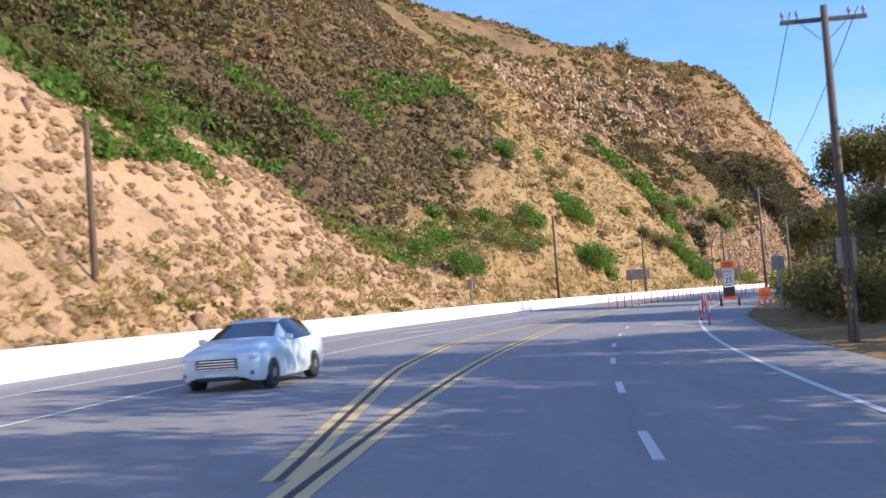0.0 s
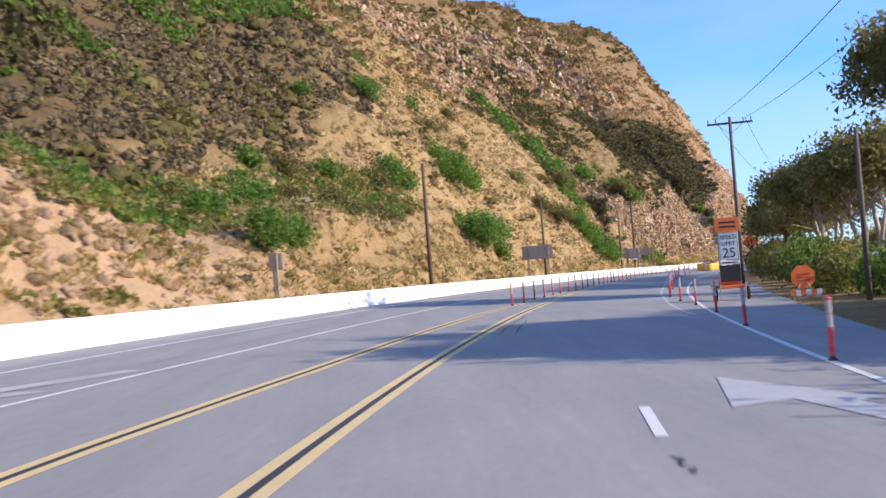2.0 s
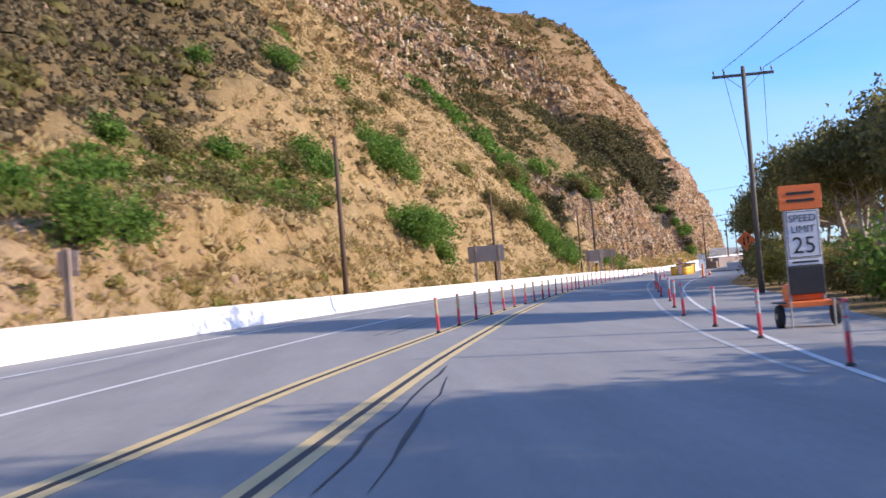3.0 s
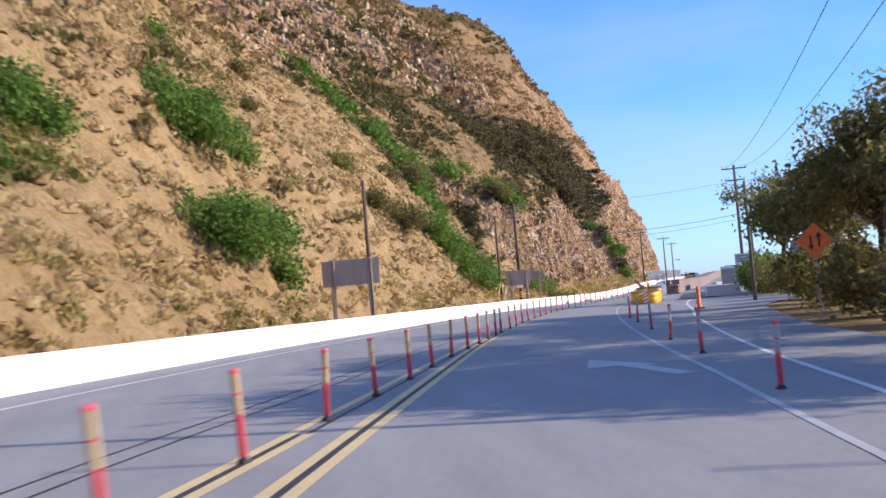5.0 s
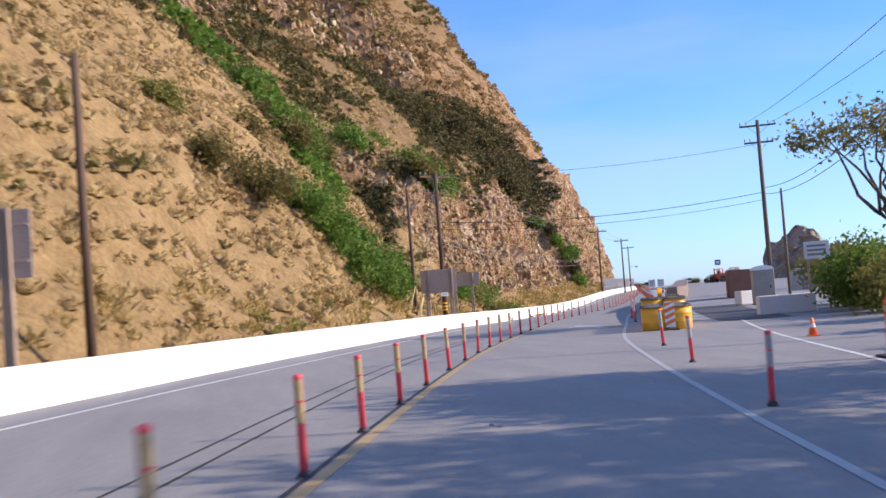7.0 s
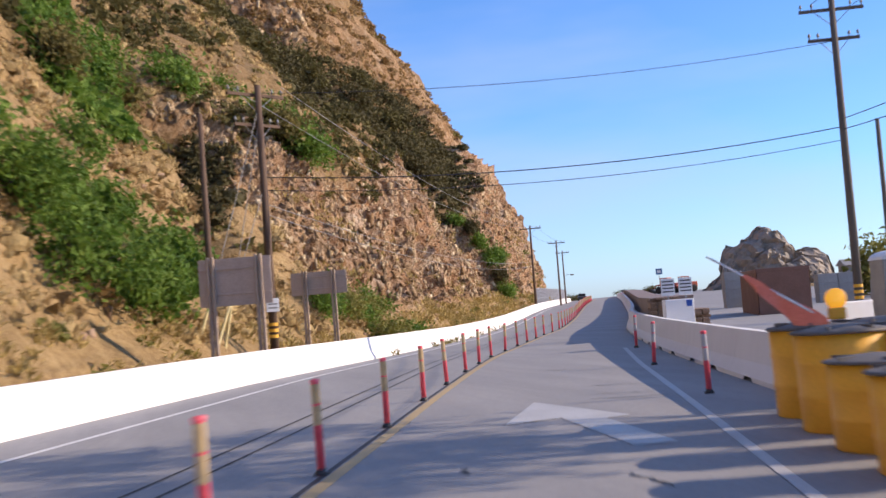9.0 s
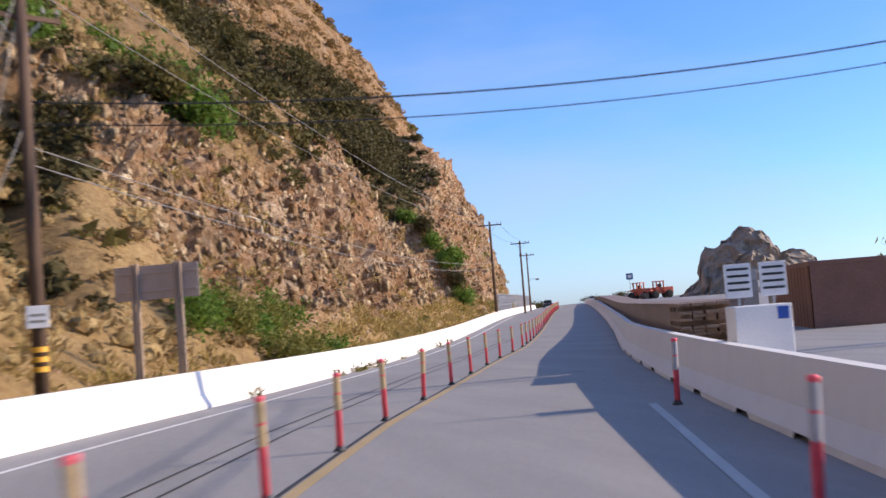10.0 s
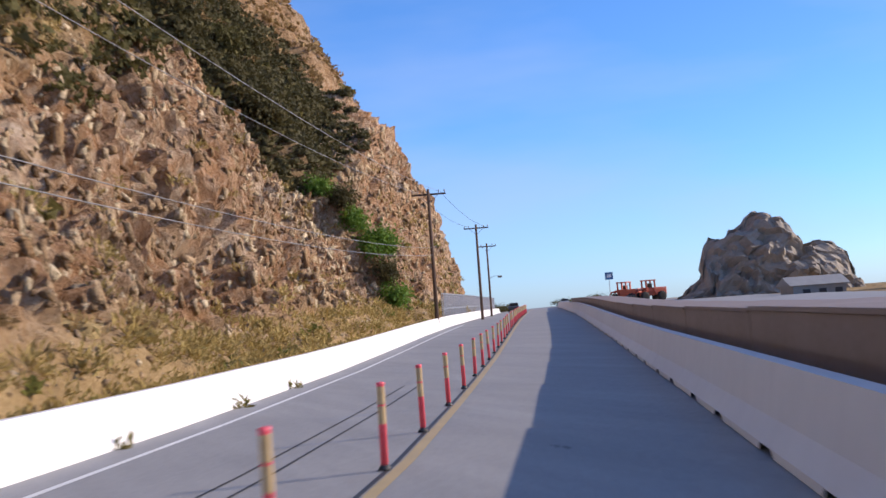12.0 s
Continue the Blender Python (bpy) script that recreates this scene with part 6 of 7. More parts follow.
def flag_pole(s, o):
    """A slim leaning pole with a sheet of orange cloth gathered at its foot."""
    root = empty("flag_pole", put(s, o, 1.10), "slim pole leaning over the barrels with a faded orange flag", "flag pole")
    foot, tip = Vector((0.15, -0.1, 0.0)), Vector((-1.05, 0.75, 0.86))
    bm = bmesh.new()
    tube(bm, [foot, foot.lerp(tip, 0.5), tip], [0.018, 0.016, 0.012], 8)
    part("pole", bm, SIGN_WHITE, root)
    bm = bmesh.new()
    rows = []
    for i in range(11):
        u = i / 10
        b = foot.lerp(tip, 0.02 + 0.66 * u)
        row = []
        for j in range(7):
            v = j / 6
            drop = v * (0.46 * (1 - u) + 0.05)
            row.append(bm.verts.new(b + Vector((0.03 * math.sin(u * 9 + v * 4) - 0.12 * v * (1 - u), -0.02 - 0.03 * math.cos(u * 7 + v), -drop * 0.75 + 0.02))))
        rows.append(row)
    for r0, r1 in zip(rows, rows[1:]):
        for j in range(6):
            bm.faces.new((r0[j], r0[j + 1], r1[j + 1], r1[j]))
    part("cloth", bm, plain("faded_flag_cloth", (0.80, 0.20, 0.12), (0.92, 0.32, 0.22), 4, 40, 0.8), root, "faded orange-pink cloth", True)
    return root


flag_pole(175.6, 2.85)


# ---- works yard ----
def plank_stack(s, o, n_rows, label, seed, half=0.45):
    rng = random.Random(seed)
    root = empty("plank_stack", put(s, o), label, "timber stack")
    z = 0.0
    for r in range(n_rows):
        if r % 3 == 0:
            for y in (-0.9, 0.0, 0.9):
                bm = bmesh.new()
                box(bm, -half - 0.03, half + 0.03, y - 0.05, y + 0.05, z, z + 0.09, 0.006)
                part("bearer", bm, WOOD, root)
            z += 0.09
        for k in range(4):
            bm = bmesh.new()
            x = -half + k * half / 2
            e = rng.uniform(-0.12, 0.12)
            box(bm, x, x + half * rng.uniform(0.4, 0.48), -1.25 + e, 1.25 + e, z, z + 0.065, 0.006)
            part("plank", bm, WOOD, root)
        z += 0.068
    return root




plank_stack(203.4, 3.0, 13, "stack of weathered timber planks behind the barrier", 3, 0.5)
plank_stack(201.6, 3.85, 9, "low stack of weathered timber planks beside a higher one", 4, 0.5)


def formwork(s0, s1):
    s = s0
    while s < s1:
        o0, o1 = float(barrier_right(s)) + 0.72, float(barrier_right(s + 7.95)) + 0.72
        p0, p1 = at(s, o0), at(s + 7.95, o1)
        d = p1 - p0
        root = empty("formwork_unit", pose(*((p0 + p1) / 2), math.degrees(math.atan2(d.z, d.xy.length)), 0, math.degrees(math.atan2(-d.x, d.y))), "long dark brown steel formwork unit behind the barrier", "formwork", "row of formwork units")
        bm = bmesh.new()
        top = float(np.interp(s, (205, 213, 229, 261), (1.28, 1.26, 1.21, 1.11)))
        box(bm, 0.0, 1.6, -3.97, 3.97, 0.0, top, 0.01)
        part("panel", bm, BROWN_WALL, root)
        bm = bmesh.new()
        box(bm, -0.03, 1.63, -3.97, 3.97, top + 0.002, top + 0.06, 0.008)
        part("top_rail", bm, BROWN_WALL, root)
        s += 8.0


formwork(205.0, 330)


def container(x, y, turn, half=3.0):
    root = empty("container", pose(x, y, 0.0, 0, 0, turn), "rust-brown corrugated storage container in the yard", "container")
    n = int(half * 15)
    for side in (-1, 1):
        bm = bmesh.new()
        for k in range(n):
            x0, x1 = -half + 2 * half * k / n, -half + 2 * half * (k + 1) / n
            d0 = (0.0, 0.035, 0.035, 0.0)[k % 4]
            d1 = (0.0, 0.035, 0.035, 0.0)[(k + 1) % 4]
            vs = [bm.verts.new((px_, side * (1.2 - d), z)) for px_, d, z in ((x0, d0, 0.15), (x1, d1, 0.15), (x1, d1, 2.2), (x0, d0, 2.2))]
            bm.faces.new(vs if side < 0 else vs[::-1])
        part("wall", bm, CONTAINER, root)
    for sx in (-1, 1):
        bm = bmesh.new()
        box(bm, sx * half - 0.03, sx * half + 0.03, -1.17, 1.17, 0.15, 2.2, 0.01)
        part("end_wall", bm, CONTAINER, root)
    for z in (0.0, 2.14):
        bm = bmesh.new()
        box(bm, -half - 0.05, half + 0.05, -1.22, 1.22, z, z + 0.16, 0.015)
        part("frame", bm, CONTAINER, root)
    return root


yard_c = at(219.6, 9.1)
container(yard_c.x, yard_c.y, heading(219) + 90, 3.3)


def toilet(x, y, turn):
    root = empty("portable_toilet", pose(x, y, 0, 0, 0, turn), "grey portable toilet with a rounded roof", "portable toilet")
    bm = bmesh.new()
    box(bm, -0.58, 0.58, -0.58, 0.58, 0.08, 2.02, 0.04)
    part("cabin", bm, GREYBOX, root)
    bm = bmesh.new()
    ring = []
    for yy in (-0.6, 0.6):
        ring.append([bm.verts.new((0.6 * math.cos(a), yy, 2.0 + 0.27 * math.sin(a))) for a in [math.pi * k / 10 for k in range(11)]])
    for k in range(10):
        bm.faces.new((ring[0][k], ring[1][k], ring[1][k + 1], ring[0][k + 1]))
    bm.faces.new(ring[0])
    bm.faces.new(ring[1][::-1])
    part("roof", bm, SIGN_WHITE, root, "pale translucent roof")
    bm = bmesh.new()
    box(bm, -0.40, 0.40, -0.605, -0.582, 0.15, 1.92, 0.008)
    d = part("door", bm, GREYBOX, root)
    bm = bmesh.new()
    box(bm, 0.28, 0.36, -0.63, -0.607, 0.95, 1.1, 0.008)
    part("latch", bm, BLACK, d)
    bm = bmesh.new()
    box(bm, -0.62, 0.62, -0.62, 0.62, 0.0, 0.078, 0.01)
    part("skid", bm, BLACK, root)
    return root


toilet(50.3, 186.0, -18)


def traffic_cone():
    root = empty("traffic_cone", Matrix.Identity(4), "orange traffic cone with a white band", "traffic cone", "traffic cones")
    bm = bmesh.new()
    box(bm, -0.18, 0.18, -0.18, 0.18, 0.0, 0.035, 0.01)
    part("foot", bm, ORANGE, root)
    bm = bmesh.new()
    lathe(bm, [(0.135, 0.035), (0.03, 0.70), (0.02, 0.71)], 18)
    part("cone", bm, ORANGE, root, "", True)
    bm = bmesh.new()
    lathe(bm, [(0.093, 0.33), (0.071, 0.47)], 18)
    part("band", bm, SIGN_WHITE, root)
    return root


CONE = traffic_cone()
for k, (s, o) in enumerate(((158.4, 6.65),)):
    m = put(s, o, 0)
    if k == 0:
        CONE.matrix_world = m
        CONE.scale = (0.9, 0.9, 0.7)
    else:
        copy_thing(CONE, m)


def channelizer(s, o):
    """A thick plastic post on a rubber foot."""
    root = empty("channelizer_post", put(s, o, 0), "thick orange plastic channelizer post on a rubber foot", "traffic post")
    bm = bmesh.new()
    lathe(bm, [(0.13, 0.05), (0.10, 0.12), (0.095, 1.05), (0.05, 1.10), (0.03, 1.16)], 16)
    part("upright", bm, ORANGE, root, "", True)
    for z in (0.62, 0.86):
        bm = bmesh.new()
        lathe(bm, [(0.099, z), (0.099, z + 0.1)], 16)
        part("band", bm, BAND, root, "dull reflective band")
    bm = bmesh.new()
    box(bm, -0.26, 0.26, -0.26, 0.26, 0.0, 0.055, 0.02)
    part("foot", bm, RUBBER, root)
    return root


channelizer(149.3, 6.3)


def concrete_block(s, o, w, d, h, turn):
    bm = bmesh.new()
    box(bm, -w / 2, w / 2, -d / 2, d / 2, 0, h, 0.04)
    ob = part("concrete_block", bm, CONCRETE)
    ob.matrix_world = put(s, o, 0, turn)
    return tagged(ob, "pale grey concrete block on the verge", "concrete block", "concrete blocks")


concrete_block(178, 8.5, 2.4, 0.7, 0.8, 8)
concrete_block(198, 8.6, 2.0, 0.7, 0.8, 30)


def works_board(s, o):
    """White boxes on a low stand with two small information panels above."""
    root = empty("works_board", put(s, o, 0, 8), "white works cabinet carrying two small white notice panels", "notice board")
    bm = bmesh.new()
    box(bm, -0.42, 0.42, -0.25, 0.25, 0.12, 1.30, 0.02)
    part("cabinet", bm, SIGN_WHITE, root)
    bm = bmesh.new()
    box(bm, 0.2, 0.36, -0.262, -0.253, 1.08, 1.26)
    part("sticker", bm, plain("blue_sticker", (0.03, 0.08, 0.35), (0.04, 0.10, 0.42)), root, "blue square sticker")
    for x in (-0.26, 0.26):
        bm = bmesh.new()
        box(bm, x - 0.2, x + 0.2, -0.015, 0.015, 1.42, 1.92, 0.006)
        p = part("notice_panel", bm, SIGN_WHITE, root)
        bm = bmesh.new()
        for z in (1.84, 1.74, 1.64, 1.54):
            box(bm, x - 0.16, x + 0.16, -0.021, -0.017, z - 0.018, z + 0.018)
        part("caption_bars", bm, BLACK, p)
        bm = bmesh.new()
        box(bm, x - 0.02, x + 0.02, 0.018, 0.05, 1.3, 1.9, 0.004)
        part("stem", bm, STEEL, root)
    for x in (-0.34, 0.34):
        bm = bmesh.new()
        box(bm, x - 0.05, x + 0.05, -0.25, 0.25, 0.0, 0.118, 0.01)
        part("skid", bm, STEEL, root)
    return root


works_board(196.2, 3.05)


RED_PAINT = plain("red_machine_paint", (0.42, 0.09, 0.05), (0.55, 0.14, 0.08), 1.5, 15, 0.5)


def wheel_loader(s, o, turn, label):
    """A small loader: body, open cab on posts, four wheels, lift arms and bucket."""
    root = empty("wheel_loader", put(s, o, 0, turn), label, "loader", "machines in the yard")
    bm = bmesh.new()
    box(bm, -0.75, 0.75, -2.1, -0.4, 0.75, 1.75, 0.12)
    part("engine_cover", bm, RED_PAINT, root)
    bm = bmesh.new()
    box(bm, -0.55, 0.55, -0.4, 1.3, 0.7, 1.2, 0.08)
    part("chassis", bm, RED_PAINT, root)
    for x in (-0.65, 0.65):
        for y in (-0.45, 0.75):
            bm = bmesh.new()
            box(bm, x - 0.09, x + 0.09, y - 0.09, y + 0.09, 1.2, 2.62, 0.01)
            part("cab_post", bm, RED_PAINT, root)
    bm = bmesh.new()
    box(bm, -0.78, 0.78, -0.6, 0.9, 2.62, 2.76, 0.04)
    part("cab_roof", bm, RED_PAINT, root)
    bm = bmesh.new()
    box(bm, -0.62, 0.62, -0.42, 0.72, 1.2, 1.75, 0.04)
    part("cab_wall", bm, RED_PAINT, root)
    bm = bmesh.new()
    box(bm, -0.3, 0.3, -0.3, 0.2, 1.752, 2.3, 0.08)
    part("seat", bm, BLACK, root)
    for sx in (-1, 1):
        for y in (-1.3, 1.1):
            bm = bmesh.new()
            lathe(bm, [(0.3, -0.2), (0.58, -0.19), (0.62, -0.1), (0.62, 0.1), (0.58, 0.19), (0.3, 0.2)], 20, Matrix.Translation((sx * 0.85, y, 0.62)) @ Matrix.Rotation(radians(90), 4, "Y"))
            w = part("wheel", bm, RUBBER, root, "", True)
            bm = bmesh.new()
            lathe(bm, [(0.28, -0.16), (0.28, 0.16)], 14, Matrix.Translation((sx * 0.85, y, 0.62)) @ Matrix.Rotation(radians(90), 4, "Y"))
            part("rim", bm, RED_PAINT, w)
        bm = bmesh.new()
        tube(bm, [(sx * 0.5, 0.5, 1.7), (sx * 0.5, 1.8, 1.45), (sx * 0.5, 2.5, 0.6)], [0.1, 0.1, 0.08], 8)
        part("lift_arm", bm, RED_PAINT, root)
    bm = bmesh.new()
    tube(bm, [(-1.0, 2.7, 0.5), (1.0, 2.7, 0.5)], [0.45, 0.45], 10)
    part("bucket", bm, BLACK, root)
    return root


wheel_loader(364, 11.2, 60, "red wheel loader with an open cab parked in the yard")
wheel_loader(362, 14.2, 110, "orange-red wheel loader parked beside another in the yard")


def far_sign(x, y, z):
    root = empty("road_sign", pose(x, y, 0, 0, 0, -23), "small blue road sign on a tall post far ahead", "road sign")
    bm = bmesh.new()
    box(bm, -0.7, 0.7, -0.02, 0.02, z - 0.65, z + 0.65, 0.02)
    p = part("panel", bm, plain("blue_sheeting", (0.08, 0.16, 0.32), (0.12, 0.22, 0.4)), root)
    bm = bmesh.new()
    box(bm, -0.4, 0.4, -0.026, -0.022, z - 0.3, z + 0.3)
    part("caption_bars", bm, SIGN_WHITE, p)
    bm = bmesh.new()
    tube(bm, [(0, 0.06, -0.2), (0, 0.06, z + 0.6)], [0.06, 0.06], 8)
    part("post", bm, STEEL, root)


far_sign(141.5, 386.3, 6.2)


ZINC = plain("zinc_wire", (0.50, 0.50, 0.51), (0.62, 0.62, 0.63), 6, 40, 0.6, 0.2, 0.1)


def fence(s0, s1):
    """Chain-link fence behind the barrier: posts, rails and wires."""
    root = empty("chain_link_fence", put(s0, float(barrier_left(s0)) - 0.75, 0), "grey galvanised chain-link fence behind the barrier", "fence")
    inv = root.matrix_world.inverted()

    def local(s, z):
        return inv @ at(s, float(barrier_left(s)) - 0.75, z)
    n = int((s1 - s0) / 3)
    for k in range(n + 1):
        s = s0 + 3 * k
        bm = bmesh.new()
        tube(bm, [local(s, -0.2), local(s, 2.65)], [0.035, 0.035], 8)
        part("post", bm, STEEL, root)
    for z in (0.15, 1.4, 2.6):
        bm = bmesh.new()
        tube(bm, [local(s0 + 3 * k, z) for k in range(n + 1)], [0.025] * (n + 1), 6)
        part("rail", bm, STEEL, root)
    bm = bmesh.new()
    for k in range(int((s1 - s0) / 0.35)):
        s = s0 + 0.35 * k
        tube(bm, [local(s, 0.15), local(s + 2.45, 2.6)], [0.012, 0.012], 4, False)
        tube(bm, [local(s + 2.45, 0.15), local(s, 2.6)], [0.012, 0.012], 4, False)
    part("mesh_wire", bm, ZINC, root)


fence(301, 400)


def shed(x, y, w, d, h, turn, wall, label):
    root = empty("shed", pose(x, y, 0, 0, 0, turn), label, "building", "low buildings beyond the yard")
    bm = bmesh.new()
    box(bm, -w / 2, w / 2, -d / 2, d / 2, 0, h, 0.02)
    part("wall", bm, wall, root)
    bm = bmesh.new()
    vs = [bm.verts.new(p) for p in ((-w / 2 - 0.3, -d / 2 - 0.3, h), (w / 2 + 0.3, -d / 2 - 0.3, h), (w / 2 + 0.3, d / 2 + 0.3, h), (-w / 2 - 0.3, d / 2 + 0.3, h), (-w / 2 - 0.3, 0, h + d * 0.2), (w / 2 + 0.3, 0, h + d * 0.2))]
    for f in ((0, 1, 5, 4), (2, 3, 4, 5), (0, 4, 3), (1, 2, 5), (3, 2, 1, 0)):
        bm.faces.new([vs[i] for i in f])
    part("roof", bm, GREYBOX, root, "grey shallow gable roof")
    for k in range(3):
        bm = bmesh.new()
        x0 = -w / 2 + w * (k + 0.6) / 3.3
        box(bm, x0, x0 + w * 0.14, -d / 2 - 0.03, -d / 2 - 0.002, h * 0.4, h * 0.8, 0.01)
        part("window", bm, BLACK, root)


shed(112.0, 290.0, 4.6, 4.0, 1.8, -20, GREYBOX, "low pale building with a gable roof beside the rock")
shed(118.0, 282.0, 4.5, 4.0, 3.2, -20, GREYBOX, "low grey building with a gable roof")


# ---- stacks of blocks in the yard ----
BLOCK = plain("concrete_block", (0.30, 0.285, 0.26), (0.44, 0.42, 0.39), 1.2, 18, 0.9)


def block_mesh():
    bm = bmesh.new()
    box(bm, -0.59, 0.59, -0.29, 0.29, 0.0, 0.585, 0.025)
    me = bpy.data.meshes.new("block")
    bm.to_mesh(me)
    bm.free()
    me.materials.append(BLOCK)
    return me


BLOCK_MESH = block_mesh()


def block_stack(x, y, z, turn, cols, rows, label):
    root = empty("block_stack", pose(x, y, z, 0, 0, turn), label, "block stack", "stacks of concrete blocks in the yard")
    rng = random.Random(int(x * 7))
    for c in range(cols):
        for d in range(2):
            for r in range(rows - (1 if (c + d) % 3 == 2 else 0)):
                ob = new("block", BLOCK_MESH)
                ob.parent = root
                ob.matrix_basis = pose((c - (cols - 1) / 2) * 1.21 + rng.uniform(-0.02, 0.02), d * 0.6, r * 0.587, 0, 0, rng.uniform(-1.5, 1.5))
    return root


for st_s, st_o, st_c, st_r, st_l in ((238.5, 9.2, 1, 4, "narrow"), (236.8, 11.4, 2, 3, "broad"), (234.5, 15.0, 2, 3, "tall"), (233, 18.6, 3, 2, "long")):
    st_p = at(st_s, st_o)
    block_stack(st_p.x, st_p.y, st_p.z, heading(st_s) + 4, st_c, st_r, st_l + " stack of grey concrete blocks in the yard")
bush(at(247, 20, -0.1), 3.2, 3.0, 4.4, LIME, "yellow-green bush beyond the yard", 501, 2200, 0.24, group="bushes beyond the yard")
bush(at(241, 22, -0.1), 2.4, 2.2, 4.6, DARKLEAF, "dark bush beyond the yard", 502, 1600, 0.22, group="bushes beyond the yard")


# ---- far traffic on the road ahead ----
def far_car(s, o, turn, paint, label):
    """A small car seen far ahead: body, cabin, wheels and lamps."""
    root = empty("car", put(s, o, 0.01, turn), label, "car", "far cars on the road")
    bm = bmesh.new()
    prof = [(-2.1, 0.35), (-2.15, 0.75), (-1.9, 0.95), (-1.2, 1.0), (1.1, 0.95), (1.95, 0.8), (2.1, 0.6), (2.05, 0.32)]
    loops = []
    for w in (-0.85, 0.85):
        loops.append([bm.verts.new((w * (0.94 if z > 0.9 else 1.0), yy, z)) for yy, z in prof])
    for i in range(len(prof)):
        j = (i + 1) % len(prof)
        bm.faces.new((loops[0][i], loops[0][j], loops[1][j], loops[1][i]))
    bm.faces.new(loops[0][::-1])
    bm.faces.new(loops[1])
    part("body", bm, paint, root)
    bm = bmesh.new()
    box(bm, -0.72, 0.72, -1.5, 0.7, 0.96, 1.45, 0.14)
    part("cabin", bm, BLACK, root, "dark glazed cabin")
    for sx in (-1, 1):
        for yy in (-1.35, 1.35):
            bm = bmesh.new()
            lathe(bm, [(0.2, -0.1), (0.31, -0.09), (0.31, 0.09), (0.2, 0.1)], 14, Matrix.Translation((sx * 0.78, yy, 0.31)) @ Matrix.Rotation(radians(90), 4, "Y"))
            part("wheel", bm, RUBBER, root)
        bm = bmesh.new()
        box(bm, sx * 0.62 - 0.16, sx * 0.62 + 0.16, -2.16, -2.08, 0.66, 0.78, 0.02)
        part("tail_lamp", bm, TUBE_PINK, root)
    return root


DARK_PAINT = plain("dark_car_paint", (0.03, 0.032, 0.036), (0.05, 0.052, 0.058), 1, 12, 0.35)
SILVER_PAINT = plain("silver_car_paint", (0.45, 0.46, 0.48), (0.55, 0.56, 0.58), 1, 12, 0.35, 0.4)
far_car(397, -4.4, 180, DARK_PAINT, "small dark car far off in the opposite lane")
far_car(440, -10, 175, SILVER_PAINT, "silver car far off beside the road")
far_car(446, -14, 90, DARK_PAINT, "dark car parked far off beside the road")
far_car(452, 5, 0, SILVER_PAINT, "silver car far off on the road ahead")
for fb_s, fb_o, fb_h in ((455, -22, 3.2), (468, -16, 2.6), (480, -9, 2.2), (490, 6, 2.0), (470, 12, 2.4), (440, 15, 2.0)):
    bush(at(fb_s, fb_o, -0.1), 4.0, 2.5, fb_h * 0.8, DUSKY, "low dark bush far along the shore", int(fb_s), 3200, 0.15, group="far bushes")


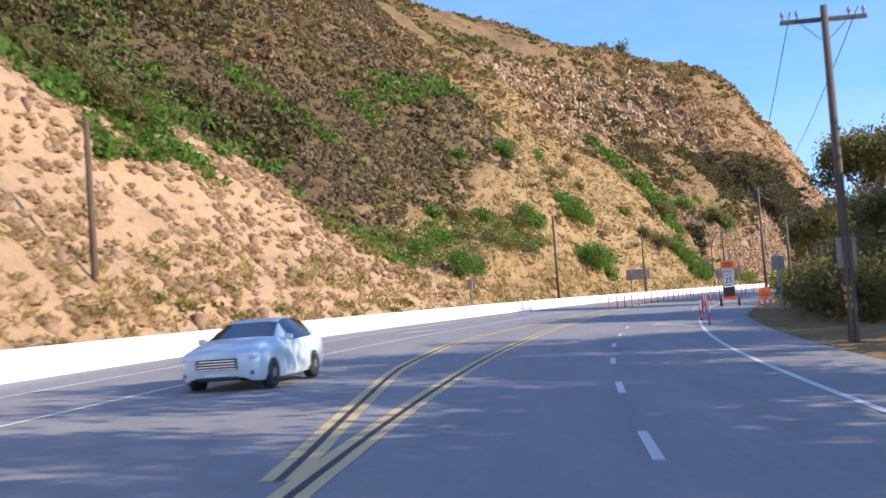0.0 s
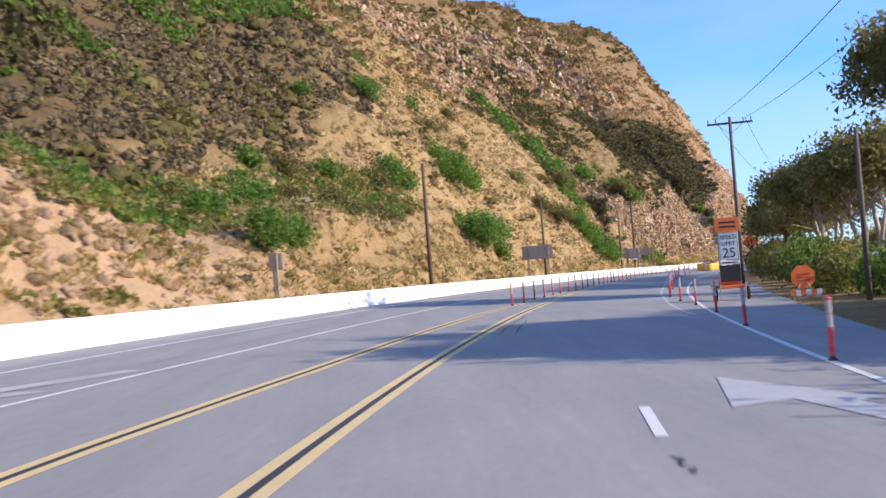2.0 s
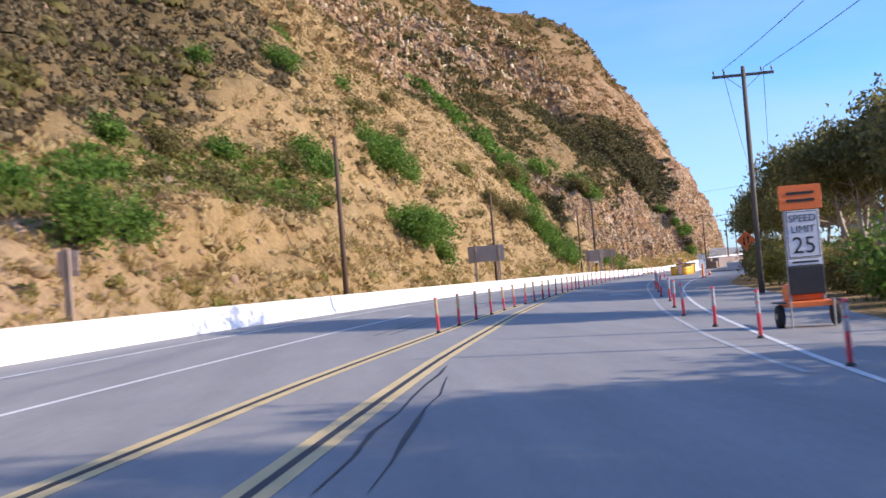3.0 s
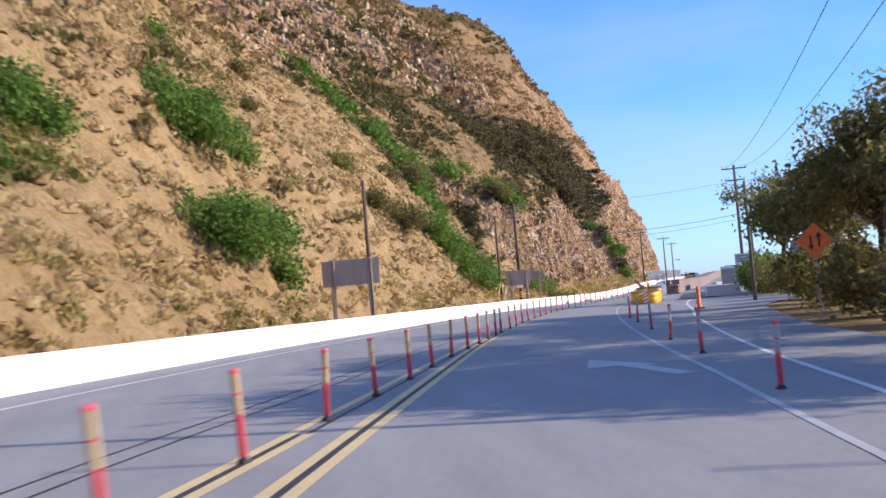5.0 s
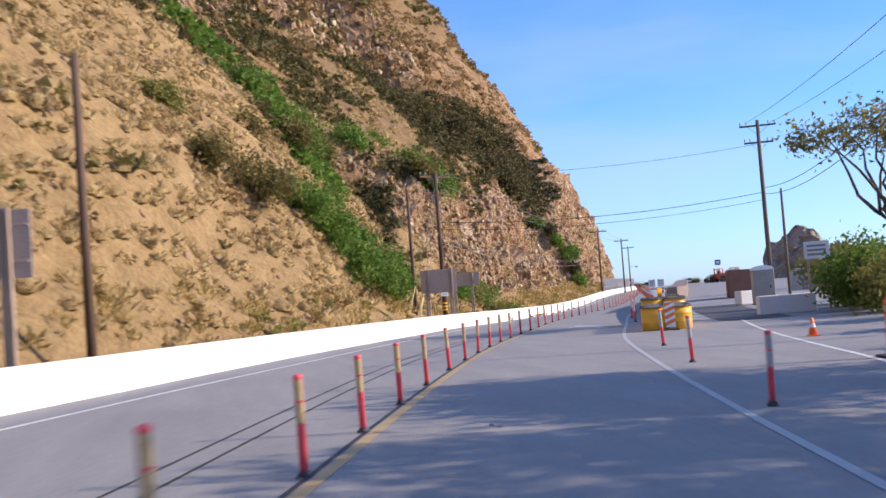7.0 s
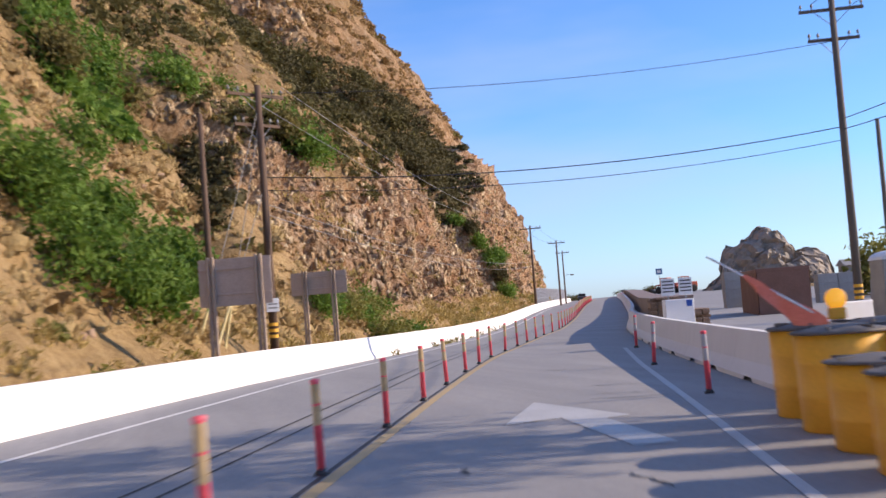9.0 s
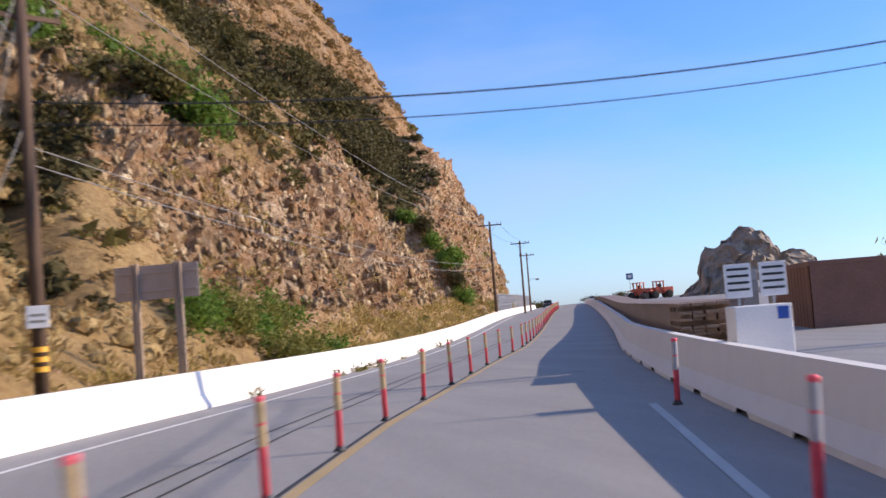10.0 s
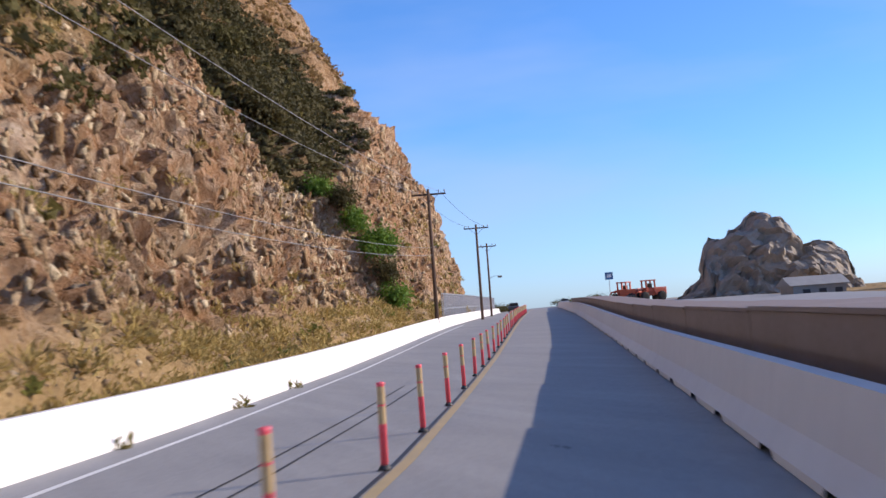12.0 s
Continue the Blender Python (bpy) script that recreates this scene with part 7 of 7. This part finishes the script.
# ---- oncoming car ----
def car(m):
    paint = plain("pale_blue_car_paint", (0.60, 0.72, 0.76), (0.66, 0.78, 0.82), 0.8, 60, 0.25, 0.15, 0.02)
    glass, nt, b = node_mat("dark_car_glass")
    b.inputs["Base Color"].default_value = (0.02, 0.025, 0.03, 1)
    b.inputs["Roughness"].default_value = 0.06
    lamp = plain("headlight_plastic", (0.75, 0.77, 0.8), (0.85, 0.86, 0.88), rough=0.12)
    chrome = plain("chrome_trim", (0.6, 0.6, 0.62), (0.7, 0.7, 0.72), rough=0.15, metal=0.9)
    root = empty("car", m, "pale silver-blue saloon car coming along the far lane", "car")
    # stations from nose (y 2.27) to tail: y, half width, sill, shoulder, roof half width, roof height
    rows = [(2.25, 0.60, 0.30, 0.66, 0.50, 0.71), (2.16, 0.78, 0.22, 0.76, 0.62, 0.83), (1.95, 0.86, 0.20, 0.82, 0.68, 0.90), (1.6, 0.89, 0.19, 0.87, 0.72, 0.97), (1.1, 0.90, 0.19, 0.91, 0.75, 1.04),
            (0.85, 0.90, 0.19, 0.93, 0.74, 1.08), (0.15, 0.90, 0.19, 0.95, 0.60, 1.39), (-0.2, 0.90, 0.19, 0.96, 0.57, 1.46), (-0.8, 0.90, 0.19, 0.97, 0.57, 1.46), (-1.35, 0.895, 0.19, 0.99, 0.59, 1.38), (-1.95, 0.88, 0.21, 1.00, 0.64, 1.14), (-2.15, 0.84, 0.26, 0.98, 0.62, 1.06), (-2.25, 0.74, 0.36, 0.84, 0.58, 0.92)]
    bm = bmesh.new()
    rings = []
    for y, w, z0, zs, rw, zr in rows:
        pts = [(-w * 0.92, z0), (-w, z0 + 0.12), (-w, zs - 0.1), (-w * 0.965, zs), (-rw, zr - 0.02), (-rw * 0.6, zr), (rw * 0.6, zr), (rw, zr - 0.02), (w * 0.965, zs), (w, zs - 0.1), (w, z0 + 0.12), (w * 0.92, z0)]
        rings.append([bm.verts.new((x, y, z)) for x, z in pts])
    for i, (r0, r1) in enumerate(zip(rings, rings[1:])):
        for k in range(11):
            f = bm.faces.new((r0[k], r0[k + 1], r1[k + 1], r1[k]))
            if (k in (3, 7) and 6 <= i <= 8) or (k in (4, 5, 6) and i in (5, 9)):
                f.material_index = 1
    bm.faces.new(rings[0][::-1])
    bm.faces.new(rings[-1])
    bmesh.ops.recalc_face_normals(bm, faces=bm.faces[:])
    part("body", bm, (paint, glass), root, "", True)
    for sx in (-1, 1):
        for y in (1.38, -1.32):
            bm = bmesh.new()
            T = Matrix.Translation((sx * 0.80, y, 0.32)) @ Matrix.Rotation(radians(90 * sx), 4, "Y")
            lathe(bm, [(0.24, -0.1), (0.31, -0.1), (0.33, -0.06), (0.33, 0.07), (0.31, 0.11), (0.25, 0.115)], 28, T)
            w = part("wheel", bm, RUBBER, root, "", True)
            bm = bmesh.new()
            lathe(bm, [(0.25, 0.09), (0.245, 0.118), (0.22, 0.105), (0.05, 0.12), (0.02, 0.122)], 20, T)
            part("rim", bm, STEEL, w, "", True)
        bm = bmesh.new()
        box(bm, sx * 0.62 - 0.20, sx * 0.62 + 0.20, 2.06, 2.215, 0.665, 0.775, 0.03)
        part("headlight", bm, lamp, root)
        bm = bmesh.new()
        box(bm, sx * 0.99 - 0.09, sx * 0.99 + 0.09, 0.55, 0.68, 0.97, 1.10, 0.03)
        part("mirror", bm, paint, root)
    bm = bmesh.new()
    for k in range(4):
        box(bm, -0.42 + k * 0.01, 0.42 - k * 0.01, 2.20, 2.27, 0.47 + k * 0.055, 0.505 + k * 0.055, 0.008)
    part("grille", bm, chrome, root)
    bm = bmesh.new()
    box(bm, -0.46, 0.46, 2.19, 2.256, 0.455, 0.70, 0.02)
    part("grille_opening", bm, BLACK, root)
    for sx in (-1, 1):
        bm = bmesh.new()
        box(bm, sx * 0.66 - 0.10, sx * 0.66 + 0.10, 2.05, 2.20, 0.34, 0.43, 0.02)
        part("fog_lamp", bm, BLACK, root)
    bm = bmesh.new()
    box(bm, -0.48, 0.48, 2.16, 2.262, 0.24, 0.33, 0.03)
    part("bumper_intake", bm, BLACK, root)
    bm = bmesh.new()
    box(bm, -0.26, 0.26, 2.29, 2.30, 0.345, 0.395)
    part("plate", bm, SIGN_WHITE, root, "blank number plate")
    return root


car(put(22.9, -6.4, 0.0, 180 - 4) @ Matrix.Diagonal((0.94, 0.94, 0.92, 1)))


def trench_patch():
    """A rectangle of newer, darker asphalt in the closed lane."""
    verts, faces = [], []
    ss = [NP_S0 + (NP_S1 - NP_S0) * k / 6 for k in range(7)]
    for q in ss:
        for o in (NP_O0 + (q - NP_S0) * NP_SLANT, NP_O1 + (q - NP_S0) * NP_SLANT):
            verts.append(at(q, o, 0.02))
    for k in range(6):
        faces.append((2 * k, 2 * k + 1, 2 * k + 3, 2 * k + 2))
    ob = new("asphalt_patch", mesh_of("asphalt_patch", verts, faces, (NEW_ASPHALT,)))
    return tagged(ob, "patch of newer dark asphalt in the closed lane", "road patch", kind="structure")


NP_S0, NP_S1, NP_O0, NP_O1, NP_SLANT = 173.5, 199.0, 5.4, 8.2, -0.02
trench_patch()


def yard_notice(x, y, z0, z1):
    """White notice board on two posts, its writing too small to read."""
    root = empty("notice_board", pose(x, y, 0, 0, 0, -20), "white notice board on two posts above the bushes", "notice board")
    bm = bmesh.new()
    box(bm, -0.55, 0.55, -0.02, 0.02, z0, z1, 0.01)
    p = part("panel", bm, SIGN_WHITE, root)
    bm = bmesh.new()
    for k in (0.75, 0.5, 0.25):
        z = z0 + (z1 - z0) * k
        box(bm, -0.42, 0.38, -0.027, -0.022, z - 0.05, z + 0.05)
    part("caption_bars", bm, GREYBOX, p)
    for dx in (-0.4, 0.4):
        bm = bmesh.new()
        box(bm, dx - 0.05, dx + 0.05, 0.025, 0.125, -0.2, z1 - 0.05, 0.008)
        part("post", bm, SIGN_POST, root)
    return root


yard_notice(45.4, 171.2, 2.22, 2.98)
